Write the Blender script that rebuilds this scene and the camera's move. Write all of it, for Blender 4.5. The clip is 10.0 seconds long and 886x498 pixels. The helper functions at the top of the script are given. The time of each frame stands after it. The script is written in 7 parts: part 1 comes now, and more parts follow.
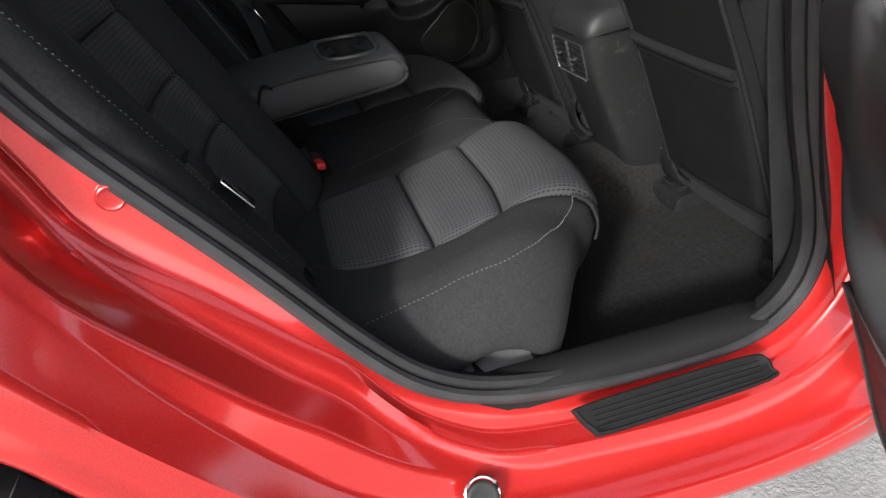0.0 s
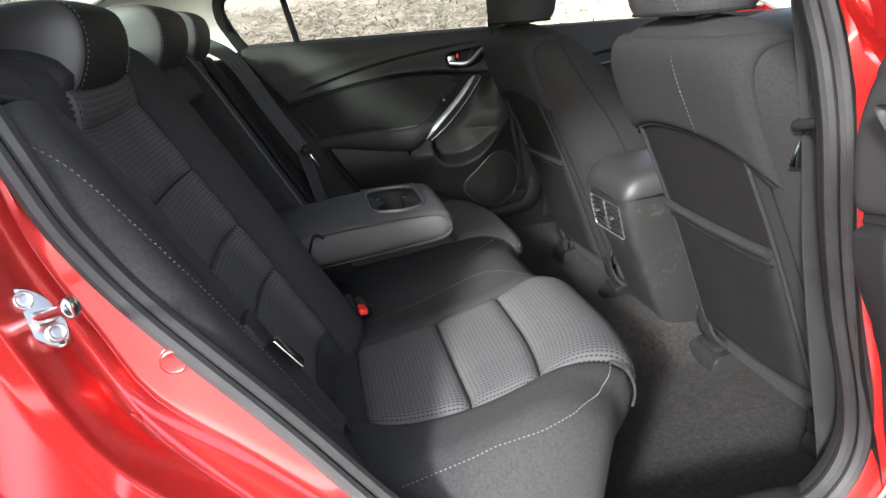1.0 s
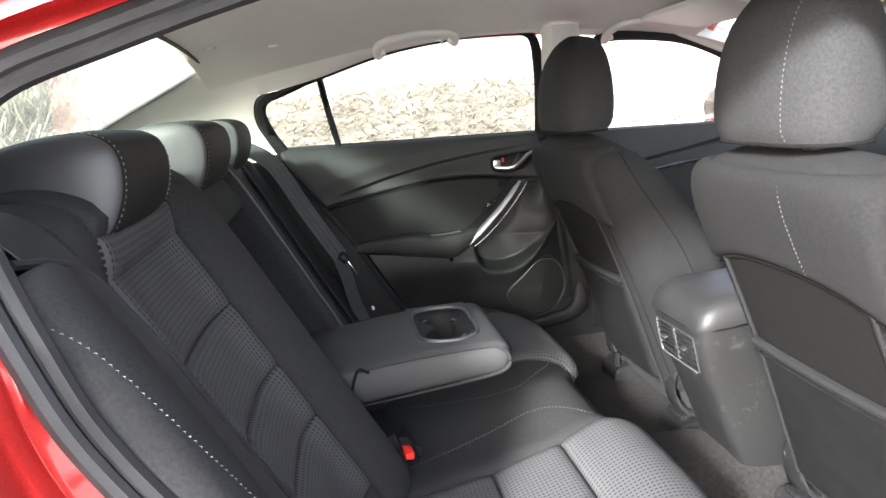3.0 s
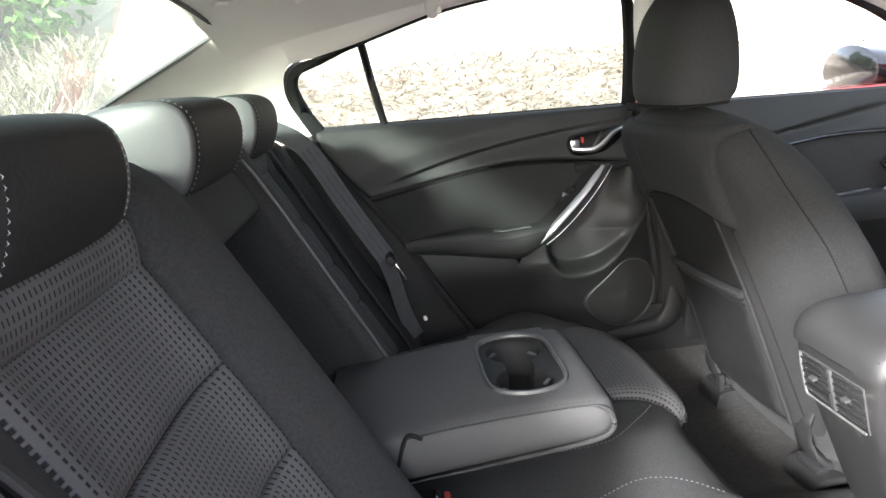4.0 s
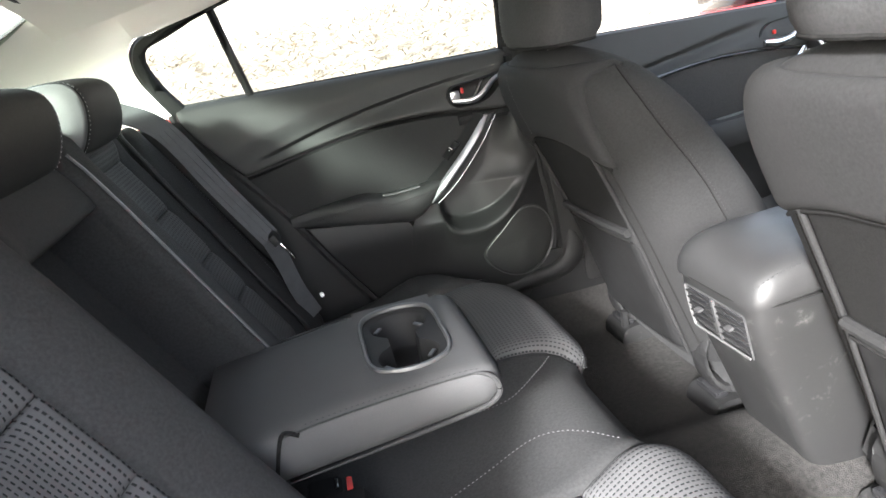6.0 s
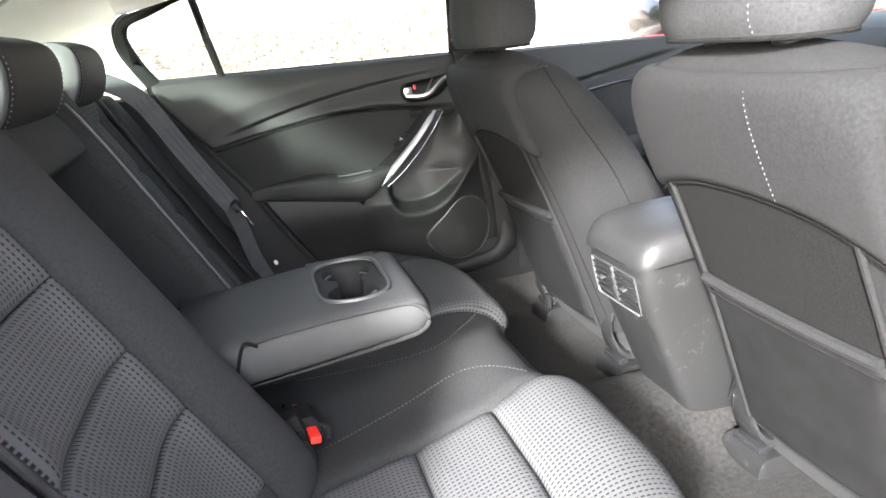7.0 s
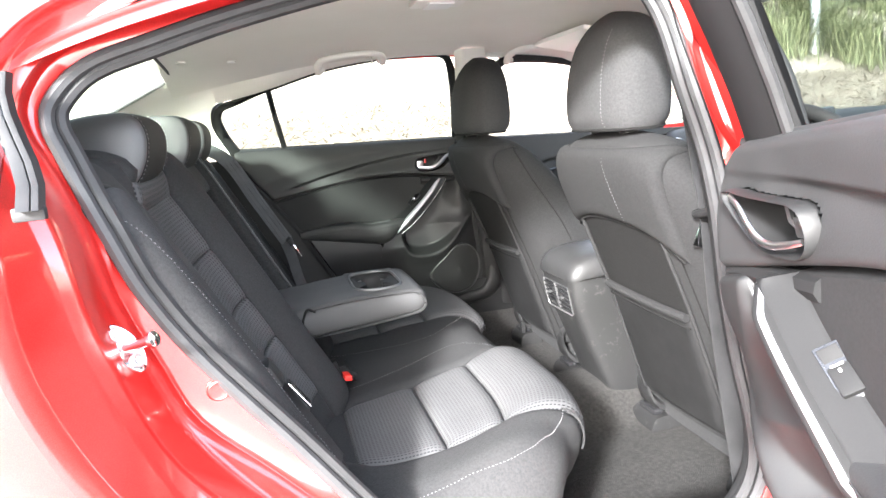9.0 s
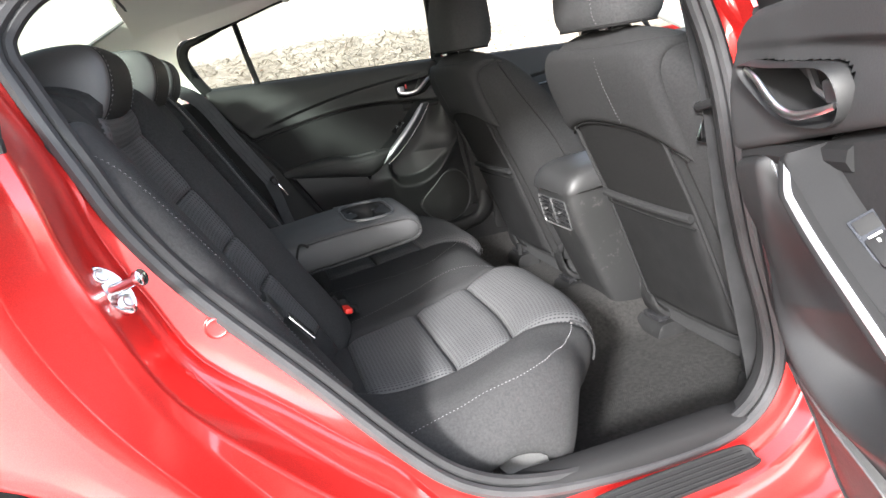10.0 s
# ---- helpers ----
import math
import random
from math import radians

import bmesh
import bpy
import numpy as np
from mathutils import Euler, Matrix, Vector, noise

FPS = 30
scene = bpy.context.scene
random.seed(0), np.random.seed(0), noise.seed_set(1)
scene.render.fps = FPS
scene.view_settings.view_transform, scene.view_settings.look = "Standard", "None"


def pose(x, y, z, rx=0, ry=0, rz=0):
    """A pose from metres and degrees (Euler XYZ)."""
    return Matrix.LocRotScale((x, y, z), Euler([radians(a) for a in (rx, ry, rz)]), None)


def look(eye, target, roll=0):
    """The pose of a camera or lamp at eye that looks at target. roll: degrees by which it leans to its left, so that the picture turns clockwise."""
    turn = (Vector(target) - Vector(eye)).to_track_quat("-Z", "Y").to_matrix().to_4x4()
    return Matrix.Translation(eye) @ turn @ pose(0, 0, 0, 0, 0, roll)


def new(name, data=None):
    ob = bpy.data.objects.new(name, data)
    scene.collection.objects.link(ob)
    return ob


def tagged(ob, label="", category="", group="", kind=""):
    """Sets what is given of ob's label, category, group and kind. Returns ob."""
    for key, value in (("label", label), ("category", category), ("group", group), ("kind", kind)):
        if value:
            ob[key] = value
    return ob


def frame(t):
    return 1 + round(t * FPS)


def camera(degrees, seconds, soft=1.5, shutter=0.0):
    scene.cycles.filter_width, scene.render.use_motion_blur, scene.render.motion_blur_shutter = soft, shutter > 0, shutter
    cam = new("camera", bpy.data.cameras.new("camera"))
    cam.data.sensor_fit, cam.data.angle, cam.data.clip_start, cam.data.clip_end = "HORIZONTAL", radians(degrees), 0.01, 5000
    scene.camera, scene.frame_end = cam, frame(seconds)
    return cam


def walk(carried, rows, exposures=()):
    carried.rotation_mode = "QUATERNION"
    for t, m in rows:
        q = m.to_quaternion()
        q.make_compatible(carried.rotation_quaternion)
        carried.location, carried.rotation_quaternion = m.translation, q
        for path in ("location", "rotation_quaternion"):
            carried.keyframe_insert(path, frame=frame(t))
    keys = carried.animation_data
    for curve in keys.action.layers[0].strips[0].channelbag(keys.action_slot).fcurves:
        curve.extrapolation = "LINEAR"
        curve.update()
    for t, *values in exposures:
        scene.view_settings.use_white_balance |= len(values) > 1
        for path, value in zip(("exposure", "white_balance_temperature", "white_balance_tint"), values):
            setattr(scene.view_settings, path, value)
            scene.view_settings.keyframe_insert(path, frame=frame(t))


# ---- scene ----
cam = camera(67.0, 10.0)
PATH = [
    (0, (0.255, -1.351, 0.919), (0.579, 0.364, -0.057), -8.2),
    (0.5, (0.248, -1.351, 0.96), (0.555, 0.456, 0.161), -7.1),
    (1, (0.245, -1.352, 0.989), (0.551, 0.516, 0.341), -5.8),
    (1.5, (0.239, -1.354, 1.003), (0.535, 0.55, 0.468), -4.7),
    (2, (0.229, -1.353, 1.015), (0.542, 0.571, 0.569), -3.3),
    (2.2, (0.221, -1.349, 1.015), (0.553, 0.575, 0.582), -2.8),
    (3.3, (0.21, -1.117, 1.06), (0.453, 0.823, 0.638), -6.3),
    (3.5, (0.227, -1.061, 1.057), (0.416, 0.879, 0.609), -6.2),
    (4, (0.224, -0.88, 1.049), (0.349, 1.056, 0.563), -5.9),
    (4.5, (0.231, -0.758, 1.043), (0.333, 1.165, 0.505), -7.5),
    (5, (0.257, -0.716, 1.039), (0.43, 1.178, 0.421), -8.5),
    (5.5, (0.287, -0.758, 1.046), (0.545, 1.119, 0.406), -10.0),
    (6, (0.315, -0.832, 1.04), (0.624, 1.038, 0.401), -11.3),
    (6.2, (0.323, -0.861, 1.038), (0.67, 1.001, 0.398), -10.9),
    (7.3, (0.249, -1.092, 0.997), (0.715, 0.766, 0.422), -5.6),
    (7.5, (0.23, -1.147, 1.003), (0.679, 0.727, 0.466), -5.1),
    (8, (0.159, -1.303, 1.006), (0.752, 0.562, 0.591), -4.6),
    (8.5, (0.156, -1.462, 1.018), (0.698, 0.431, 0.67), -4.6),
    (9, (0.164, -1.56, 0.999), (0.635, 0.349, 0.633), -4.7),
    (9.5, (0.153, -1.578, 0.99), (0.589, 0.332, 0.591), -4.9),
    (10, (0.156, -1.517, 0.962), (0.629, 0.346, 0.409), -9.4),
]
EXPOSURES = [(t, e + (0.14 if t < 0.4 else 0.32 if t < 7.0 else 0.33), 6300.0, 10.0) for t, e in ((0.0, 1.45), (0.5, 1.85), (1.0, 2.78), (1.5, 3.38), (2.0, 3.48), (3.5, 3.53), (4.5, 3.95), (5.5, 4.02), (6.2, 4.1), (7.5, 4.32), (8.5, 4.22), (9.5, 3.75), (10.0, 3.2))]
walk(cam, [(t, look(eye, target, roll)) for t, eye, target, roll in PATH], EXPOSURES)

# ---- world, sun and exposure ----
world = bpy.data.worlds.new("sky")
scene.world = world
world.use_nodes = True
wn = world.node_tree
SUN_DIR = Vector((0.56, 0.755, -0.43)).normalized()
sky = wn.nodes.new("ShaderNodeTexSky")
sky.sky_type = "NISHITA"
sky.sun_disc = False
sky.sun_elevation = math.asin(-SUN_DIR.z)
sky.sun_rotation = math.atan2(-SUN_DIR.x, -SUN_DIR.y)
sky.air_density, sky.dust_density, sky.ozone_density = 1.0, 2.4, 1.4
wn.nodes["Background"].inputs[1].default_value = 0.15
haze = wn.nodes.new("ShaderNodeHueSaturation")
haze.inputs["Saturation"].default_value = 0.45
wn.links.new(sky.outputs[0], haze.inputs["Color"])
wn.links.new(haze.outputs[0], wn.nodes["Background"].inputs[0])
sun = new("sun", bpy.data.lights.new("sun", "SUN"))
sun.data.energy, sun.data.angle, sun.data.color = 2.25, radians(6.0), (1.0, 0.98, 0.955)
sun.matrix_world = look((0, 0, 20), Vector((0, 0, 20)) + SUN_DIR)


# ---- materials ----
def material(name, base, rough=0.6, metal=0.0, spec=0.5, coat=0.0):
    m = bpy.data.materials.new(name)
    m.use_nodes = True
    b = m.node_tree.nodes["Principled BSDF"]
    b.inputs["Base Color"].default_value = (*base, 1)
    b.inputs["Roughness"].default_value = rough
    b.inputs["Metallic"].default_value = metal
    b.inputs["Specular IOR Level"].default_value = spec
    b.inputs["Coat Weight"].default_value = coat
    return m, m.node_tree, b


def node(nt, kind, **values):
    n = nt.nodes.new(kind)
    for key, value in values.items():
        n.inputs[key].default_value = value
    return n


def mottled(name, a, b, scale, fine, rough=0.6, metal=0.0, bump=0.0, depth=0.001, spec=0.5, rough_b=None, coat=0.0, sheen=0.0):
    """A surface that drifts between two colours at a large scale, with a fine grain in colour and relief."""
    m, nt, bsdf = material(name, a, rough, metal, spec, coat)
    co = node(nt, "ShaderNodeTexCoord")
    n1 = node(nt, "ShaderNodeTexNoise", Scale=scale, Detail=4.0)
    n2 = node(nt, "ShaderNodeTexNoise", Scale=fine, Detail=3.0, Roughness=0.7)
    for n in (n1, n2):
        nt.links.new(co.outputs["Object"], n.inputs["Vector"])
    mix = node(nt, "ShaderNodeMix")
    mix.data_type = "RGBA"
    mix.inputs["A"].default_value, mix.inputs["B"].default_value = (*a, 1), (*b, 1)
    add = node(nt, "ShaderNodeMath")
    add.operation = "MULTIPLY_ADD"
    add.inputs[1].default_value, add.inputs[2].default_value = 0.5, 0.0
    mean = node(nt, "ShaderNodeMath")
    mean.operation = "ADD"
    nt.links.new(n1.outputs["Fac"], mean.inputs[0])
    nt.links.new(n2.outputs["Fac"], mean.inputs[1])
    nt.links.new(mean.outputs[0], add.inputs[0])
    ramp = node(nt, "ShaderNodeMapRange")
    ramp.inputs["From Min"].default_value, ramp.inputs["From Max"].default_value = 0.35, 0.65
    nt.links.new(add.outputs[0], ramp.inputs["Value"])
    nt.links.new(ramp.outputs[0], mix.inputs["Factor"])
    nt.links.new(mix.outputs["Result"], bsdf.inputs["Base Color"])
    if rough_b is not None:
        rr = node(nt, "ShaderNodeMapRange")
        rr.inputs["From Min"].default_value, rr.inputs["From Max"].default_value = 0.35, 0.65
        rr.inputs["To Min"].default_value, rr.inputs["To Max"].default_value = rough, rough_b
        nt.links.new(n1.outputs["Fac"], rr.inputs["Value"])
        nt.links.new(rr.outputs[0], bsdf.inputs["Roughness"])
    if bump:
        bp = node(nt, "ShaderNodeBump", Strength=bump, Distance=depth)
        nt.links.new(n2.outputs["Fac"], bp.inputs["Height"])
        nt.links.new(bp.outputs[0], bsdf.inputs["Normal"])
    if sheen:
        bsdf.inputs["Sheen Weight"].default_value = sheen
        bsdf.inputs["Sheen Roughness"].default_value = 0.9
    return m


def quilted(name, base, dash):
    """Woven seat insert: rows of short dashes pressed into the cloth, laid out in metres by the UV map."""
    m, nt, bsdf = material(name, base, 0.9, 0, 0.14)
    uv = node(nt, "ShaderNodeUVMap")
    sep = node(nt, "ShaderNodeSeparateXYZ")
    nt.links.new(uv.outputs[0], sep.inputs[0])

    def wave(out, step, lo, hi):
        a = node(nt, "ShaderNodeMath")
        a.operation = "DIVIDE"
        a.inputs[1].default_value = step
        nt.links.new(out, a.inputs[0])
        f = node(nt, "ShaderNodeMath")
        f.operation = "PINGPONG"
        f.inputs[1].default_value = 0.5
        nt.links.new(a.outputs[0], f.inputs[0])
        r = node(nt, "ShaderNodeMapRange")
        r.interpolation_type = "SMOOTHSTEP"
        r.inputs["From Min"].default_value, r.inputs["From Max"].default_value = lo, hi
        nt.links.new(f.outputs[0], r.inputs["Value"])
        return r.outputs[0]
    rows = wave(sep.outputs["Y"], 0.0073, 0.31, 0.42)
    dashes = wave(sep.outputs["X"], 0.0068, 0.15, 0.27)
    both = node(nt, "ShaderNodeMath")
    both.operation = "MULTIPLY"
    nt.links.new(rows, both.inputs[0])
    nt.links.new(dashes, both.inputs[1])
    co = node(nt, "ShaderNodeTexCoord")
    grain = node(nt, "ShaderNodeTexNoise", Scale=1400.0, Detail=2.0)
    drift = node(nt, "ShaderNodeTexNoise", Scale=9.0, Detail=3.0)
    for n in (grain, drift):
        nt.links.new(co.outputs["Object"], n.inputs["Vector"])
    tone = node(nt, "ShaderNodeMix")
    tone.data_type = "RGBA"
    tone.inputs["A"].default_value = (*[c * 0.75 for c in base], 1)
    tone.inputs["B"].default_value = (*[c * 1.3 for c in base], 1)
    s = node(nt, "ShaderNodeMath")
    s.operation = "MULTIPLY_ADD"
    s.inputs[1].default_value = 0.6
    nt.links.new(grain.outputs["Fac"], s.inputs[0])
    d2 = node(nt, "ShaderNodeMath")
    d2.operation = "MULTIPLY"
    d2.inputs[1].default_value = 0.4
    nt.links.new(drift.outputs["Fac"], d2.inputs[0])
    nt.links.new(d2.outputs[0], s.inputs[2])
    nt.links.new(s.outputs[0], tone.inputs["Factor"])
    mix = node(nt, "ShaderNodeMix")
    mix.data_type = "RGBA"
    mix.inputs["B"].default_value = (*dash, 1)
    nt.links.new(both.outputs[0], mix.inputs["Factor"])
    nt.links.new(tone.outputs["Result"], mix.inputs["A"])
    nt.links.new(mix.outputs["Result"], bsdf.inputs["Base Color"])
    inv = node(nt, "ShaderNodeMath")
    inv.operation = "SUBTRACT"
    inv.inputs[0].default_value = 1.0
    nt.links.new(both.outputs[0], inv.inputs[1])
    bp = node(nt, "ShaderNodeBump", Strength=0.6, Distance=0.0012)
    nt.links.new(inv.outputs[0], bp.inputs["Height"])
    nt.links.new(bp.outputs[0], bsdf.inputs["Normal"])
    return m


def scuffed():
    """Dark grained plastic with pale scuff marks where shoes have rubbed it."""
    m, nt, b = material("scuffed_console_plastic", (0.010, 0.010, 0.0102), 0.52, 0, 0.3)
    co = node(nt, "ShaderNodeTexCoord")
    rub = node(nt, "ShaderNodeTexNoise", Scale=38.0, Detail=6.0, Roughness=0.75)
    where = node(nt, "ShaderNodeTexNoise", Scale=7.0, Detail=2.0)
    grain = node(nt, "ShaderNodeTexNoise", Scale=900.0, Detail=2.0)
    for n in (rub, where, grain):
        nt.links.new(co.outputs["Object"], n.inputs["Vector"])
    a, c = node(nt, "ShaderNodeMapRange"), node(nt, "ShaderNodeMapRange")
    a.inputs["From Min"].default_value, a.inputs["From Max"].default_value = 0.56, 0.72
    c.inputs["From Min"].default_value, c.inputs["From Max"].default_value = 0.50, 0.62
    nt.links.new(rub.outputs["Fac"], a.inputs["Value"])
    nt.links.new(where.outputs["Fac"], c.inputs["Value"])
    both = node(nt, "ShaderNodeMath")
    both.operation = "MULTIPLY"
    nt.links.new(a.outputs[0], both.inputs[0])
    nt.links.new(c.outputs[0], both.inputs[1])
    mix = node(nt, "ShaderNodeMix")
    mix.data_type = "RGBA"
    mix.inputs["A"].default_value, mix.inputs["B"].default_value = (0.010, 0.010, 0.0102, 1), (0.050, 0.049, 0.047, 1)
    nt.links.new(both.outputs[0], mix.inputs["Factor"])
    nt.links.new(mix.outputs["Result"], b.inputs["Base Color"])
    bp = node(nt, "ShaderNodeBump", Strength=0.25, Distance=0.0003)
    nt.links.new(grain.outputs["Fac"], bp.inputs["Height"])
    nt.links.new(bp.outputs[0], b.inputs["Normal"])
    return m


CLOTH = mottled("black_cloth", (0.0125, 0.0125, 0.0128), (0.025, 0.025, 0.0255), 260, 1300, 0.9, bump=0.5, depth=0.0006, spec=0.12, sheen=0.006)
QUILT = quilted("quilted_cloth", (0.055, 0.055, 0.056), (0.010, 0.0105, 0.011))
# Same black cloth darkened for the shade on the front seats' backs.
SHADED_CLOTH = mottled("shaded_seatback_cloth", (0.006, 0.006, 0.0061), (0.014, 0.014, 0.0143), 260, 1300, 0.9, bump=0.5, depth=0.0006, spec=0.08, sheen=0.006)
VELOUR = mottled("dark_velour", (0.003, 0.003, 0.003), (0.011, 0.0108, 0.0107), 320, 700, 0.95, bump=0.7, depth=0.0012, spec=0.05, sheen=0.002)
VINYL = mottled("soft_black_vinyl", (0.009, 0.009, 0.0092), (0.017, 0.017, 0.0174), 10, 600, 0.56, bump=0.45, depth=0.0005, spec=0.28, rough_b=0.66)
PLASTIC = mottled("grained_black_plastic", (0.006, 0.006, 0.0062), (0.011, 0.011, 0.0112), 8, 800, 0.5, bump=0.3, depth=0.0004, spec=0.25, rough_b=0.62)
SCUFFED = scuffed()
FILM = mottled("matt_black_film", (0.005, 0.005, 0.0052), (0.009, 0.009, 0.0093), 6, 700, 0.7, bump=0.2, depth=0.0003, spec=0.16)
INSERT = mottled("door_insert_cloth", (0.004, 0.004, 0.0042), (0.009, 0.009, 0.0092), 300, 900, 0.75, bump=0.35, depth=0.0004, spec=0.2)
MESH = mottled("speaker_mesh", (0.005, 0.005, 0.005), (0.018, 0.018, 0.018), 700, 1500, 0.55, bump=0.8, depth=0.0006, spec=0.25)
# Vinyl of the headrest sides, lightened for the light they catch.
HEAD_LIT_VINYL = mottled("lit_headrest_vinyl", (0.034, 0.034, 0.035), (0.046, 0.046, 0.047), 10, 600, 0.42, bump=0.25, depth=0.0004, spec=0.4, rough_b=0.5)
HEAD_CLOTH = mottled("headrest_front_cloth", (0.007, 0.007, 0.0072), (0.016, 0.016, 0.0163), 200, 900, 0.7, bump=0.3, depth=0.0004, spec=0.2)
LID = mottled("console_lid_vinyl", (0.010, 0.010, 0.0103), (0.017, 0.017, 0.0174), 12, 700, 0.5, bump=0.35, depth=0.0004, spec=0.28, rough_b=0.6)
POCKET = mottled("pocket_vinyl", (0.005, 0.005, 0.0051), (0.011, 0.011, 0.0113), 30, 700, 0.62, bump=0.3, depth=0.0004, spec=0.12)
# Armrest cloth, with the light that falls on it put into its colour.
ARM_LIT_CLOTH = mottled("lit_armrest_cloth", (0.026, 0.026, 0.0264), (0.036, 0.036, 0.0365), 14, 800, 0.62, bump=0.3, depth=0.0004, spec=0.16, rough_b=0.7)
PALE_THREAD = mottled("pale_thread", (0.30, 0.30, 0.30), (0.40, 0.40, 0.40), 60, 900, 0.7)
TRIM_GREY = mottled("grey_satin_trim", (0.10, 0.10, 0.10), (0.14, 0.138, 0.136), 9, 500, 0.35, 0.5, bump=0.1, depth=0.0002)
SILVER = mottled("brushed_silver", (0.62, 0.62, 0.63), (0.7, 0.7, 0.71), 12, 300, 0.22, 0.9)
BEZEL = mottled("satin_dark_grey_plastic", (0.02, 0.02, 0.0207), (0.032, 0.032, 0.033), 9, 500, 0.5)
SATIN = mottled("satin_metal", (0.52, 0.52, 0.53), (0.60, 0.60, 0.61), 12, 300, 0.28, 1.0)
CHROME = mottled("chrome", (0.58, 0.58, 0.59), (0.64, 0.64, 0.64), 10, 200, 0.14, 1.0)
RUBBER = mottled("black_rubber", (0.010, 0.010, 0.0105), (0.018, 0.018, 0.0185), 30, 500, 0.6, bump=0.2, depth=0.0004, spec=0.25)
GRIP = mottled("worn_silver_paint", (0.30, 0.30, 0.31), (0.40, 0.40, 0.41), 12, 300, 0.36, 0.7)
SEAL_GREY = mottled("grey_seal_rubber", (0.018, 0.018, 0.0185), (0.030, 0.030, 0.031), 25, 500, 0.55, spec=0.3)
CARPET = mottled("charcoal_carpet", (0.004, 0.0038, 0.0036), (0.025, 0.0235, 0.0222), 120, 520, 1.0, bump=0.9, depth=0.003, spec=0.1, sheen=0.02)
HEADLINER = mottled("cream_headliner", (0.75, 0.73, 0.665), (0.80, 0.78, 0.72), 6, 700, 0.95, bump=0.25, depth=0.0004, spec=0.15)
IVORY = mottled("ivory_plastic", (0.76, 0.74, 0.69), (0.80, 0.785, 0.735), 7, 500, 0.55, bump=0.15, depth=0.0003)
# Same webbing twice: light put into the far belt's tone, shade into the others.
LIT_WEBBING = mottled("lit_belt_webbing", (0.040, 0.041, 0.044), (0.058, 0.060, 0.063), 40, 500, 0.6, bump=0.4, depth=0.0006, spec=0.35)
SHADED_WEBBING = mottled("shaded_belt_webbing", (0.010, 0.010, 0.0105), (0.018, 0.018, 0.0187), 40, 500, 0.6, bump=0.4, depth=0.0006, spec=0.25)
THREAD = mottled("grey_thread", (0.11, 0.11, 0.113), (0.17, 0.17, 0.173), 60, 900, 0.8)
BUTTON = mottled("red_button", (0.55, 0.02, 0.015), (0.62, 0.03, 0.02), 30, 300, 0.4)
GLOSS_BLACK = mottled("gloss_black", (0.012, 0.012, 0.013), (0.016, 0.016, 0.017), 10, 200, 0.1)
TYRE = mottled("tyre_rubber", (0.02, 0.02, 0.02), (0.035, 0.034, 0.033), 15, 200, 0.8, bump=0.3, depth=0.001)
WHITE = mottled("white_plastic", (0.75, 0.75, 0.74), (0.8, 0.8, 0.79), 20, 300, 0.5)
ALLOY = mottled("alloy", (0.5, 0.5, 0.51), (0.56, 0.56, 0.57), 12, 200, 0.3, 0.9)


def paint():
    """Red metallic car paint: fine flake under a clear coat."""
    m, nt, b = material("red_metallic_paint", (0.42, 0.012, 0.012), 0.32, 0.64, 0.5, 1.0)
    b.inputs["Coat Roughness"].default_value = 0.10
    b.inputs["Coat IOR"].default_value = 1.65
    co = node(nt, "ShaderNodeTexCoord")
    v = node(nt, "ShaderNodeTexVoronoi", Scale=1800.0)
    n = node(nt, "ShaderNodeTexNoise", Scale=5.0, Detail=2.0)
    for k in (v, n):
        nt.links.new(co.outputs["Object"], k.inputs["Vector"])
    mix = node(nt, "ShaderNodeMix")
    mix.data_type = "RGBA"
    mix.inputs["A"].default_value, mix.inputs["B"].default_value = (0.44, 0.013, 0.012, 1), (0.70, 0.032, 0.027, 1)
    nt.links.new(v.outputs["Color"], mix.inputs["Factor"])
    nt.links.new(mix.outputs["Result"], b.inputs["Base Color"])
    return m


RED = paint()


def glass(name, tint, gloss, ior=1.45):
    m = bpy.data.materials.new(name)
    m.use_nodes = True
    nt = m.node_tree
    nt.nodes.remove(nt.nodes["Principled BSDF"])
    clear, shine, fres, mix = (nt.nodes.new("ShaderNodeBsdf" + k) if k[0] in "TG" else nt.nodes.new("ShaderNode" + k) for k in ("Transparent", "Glossy", "Fresnel", "MixShader"))
    clear.inputs[0].default_value = (*tint, 1)
    shine.inputs["Roughness"].default_value = gloss
    fres.inputs[0].default_value = ior
    nt.links.new(fres.outputs[0], mix.inputs[0])
    nt.links.new(clear.outputs[0], mix.inputs[1])
    nt.links.new(shine.outputs[0], mix.inputs[2])
    nt.links.new(mix.outputs[0], nt.nodes["Material Output"].inputs[0])
    return m


def veiled(name, tint, veil):
    """Glass with a thin translucent veil, added for the milky reflection on the pane, that glows where the sun strikes
    it from outside.
    """
    m = glass(name, tint, 0.03, 1.3)
    nt = m.node_tree
    out = nt.nodes["Material Output"].inputs[0]
    film = nt.nodes.new("ShaderNodeBsdfTranslucent")
    film.inputs[0].default_value = (0.80, 0.86, 0.80, 1)
    blot = node(nt, "ShaderNodeTexNoise", Scale=3.0, Detail=5.0)
    amount = node(nt, "ShaderNodeMapRange")
    amount.inputs["To Min"].default_value, amount.inputs["To Max"].default_value = veil * 0.7, veil * 1.3
    nt.links.new(blot.outputs["Fac"], amount.inputs["Value"])
    mix = nt.nodes.new("ShaderNodeMixShader")
    nt.links.new(amount.outputs[0], mix.inputs[0])
    nt.links.new(out.links[0].from_socket, mix.inputs[1])
    nt.links.new(film.outputs[0], mix.inputs[2])
    nt.links.new(mix.outputs[0], out)
    return m


GLASS = glass("window_glass", (0.43, 0.455, 0.44), 0.02)
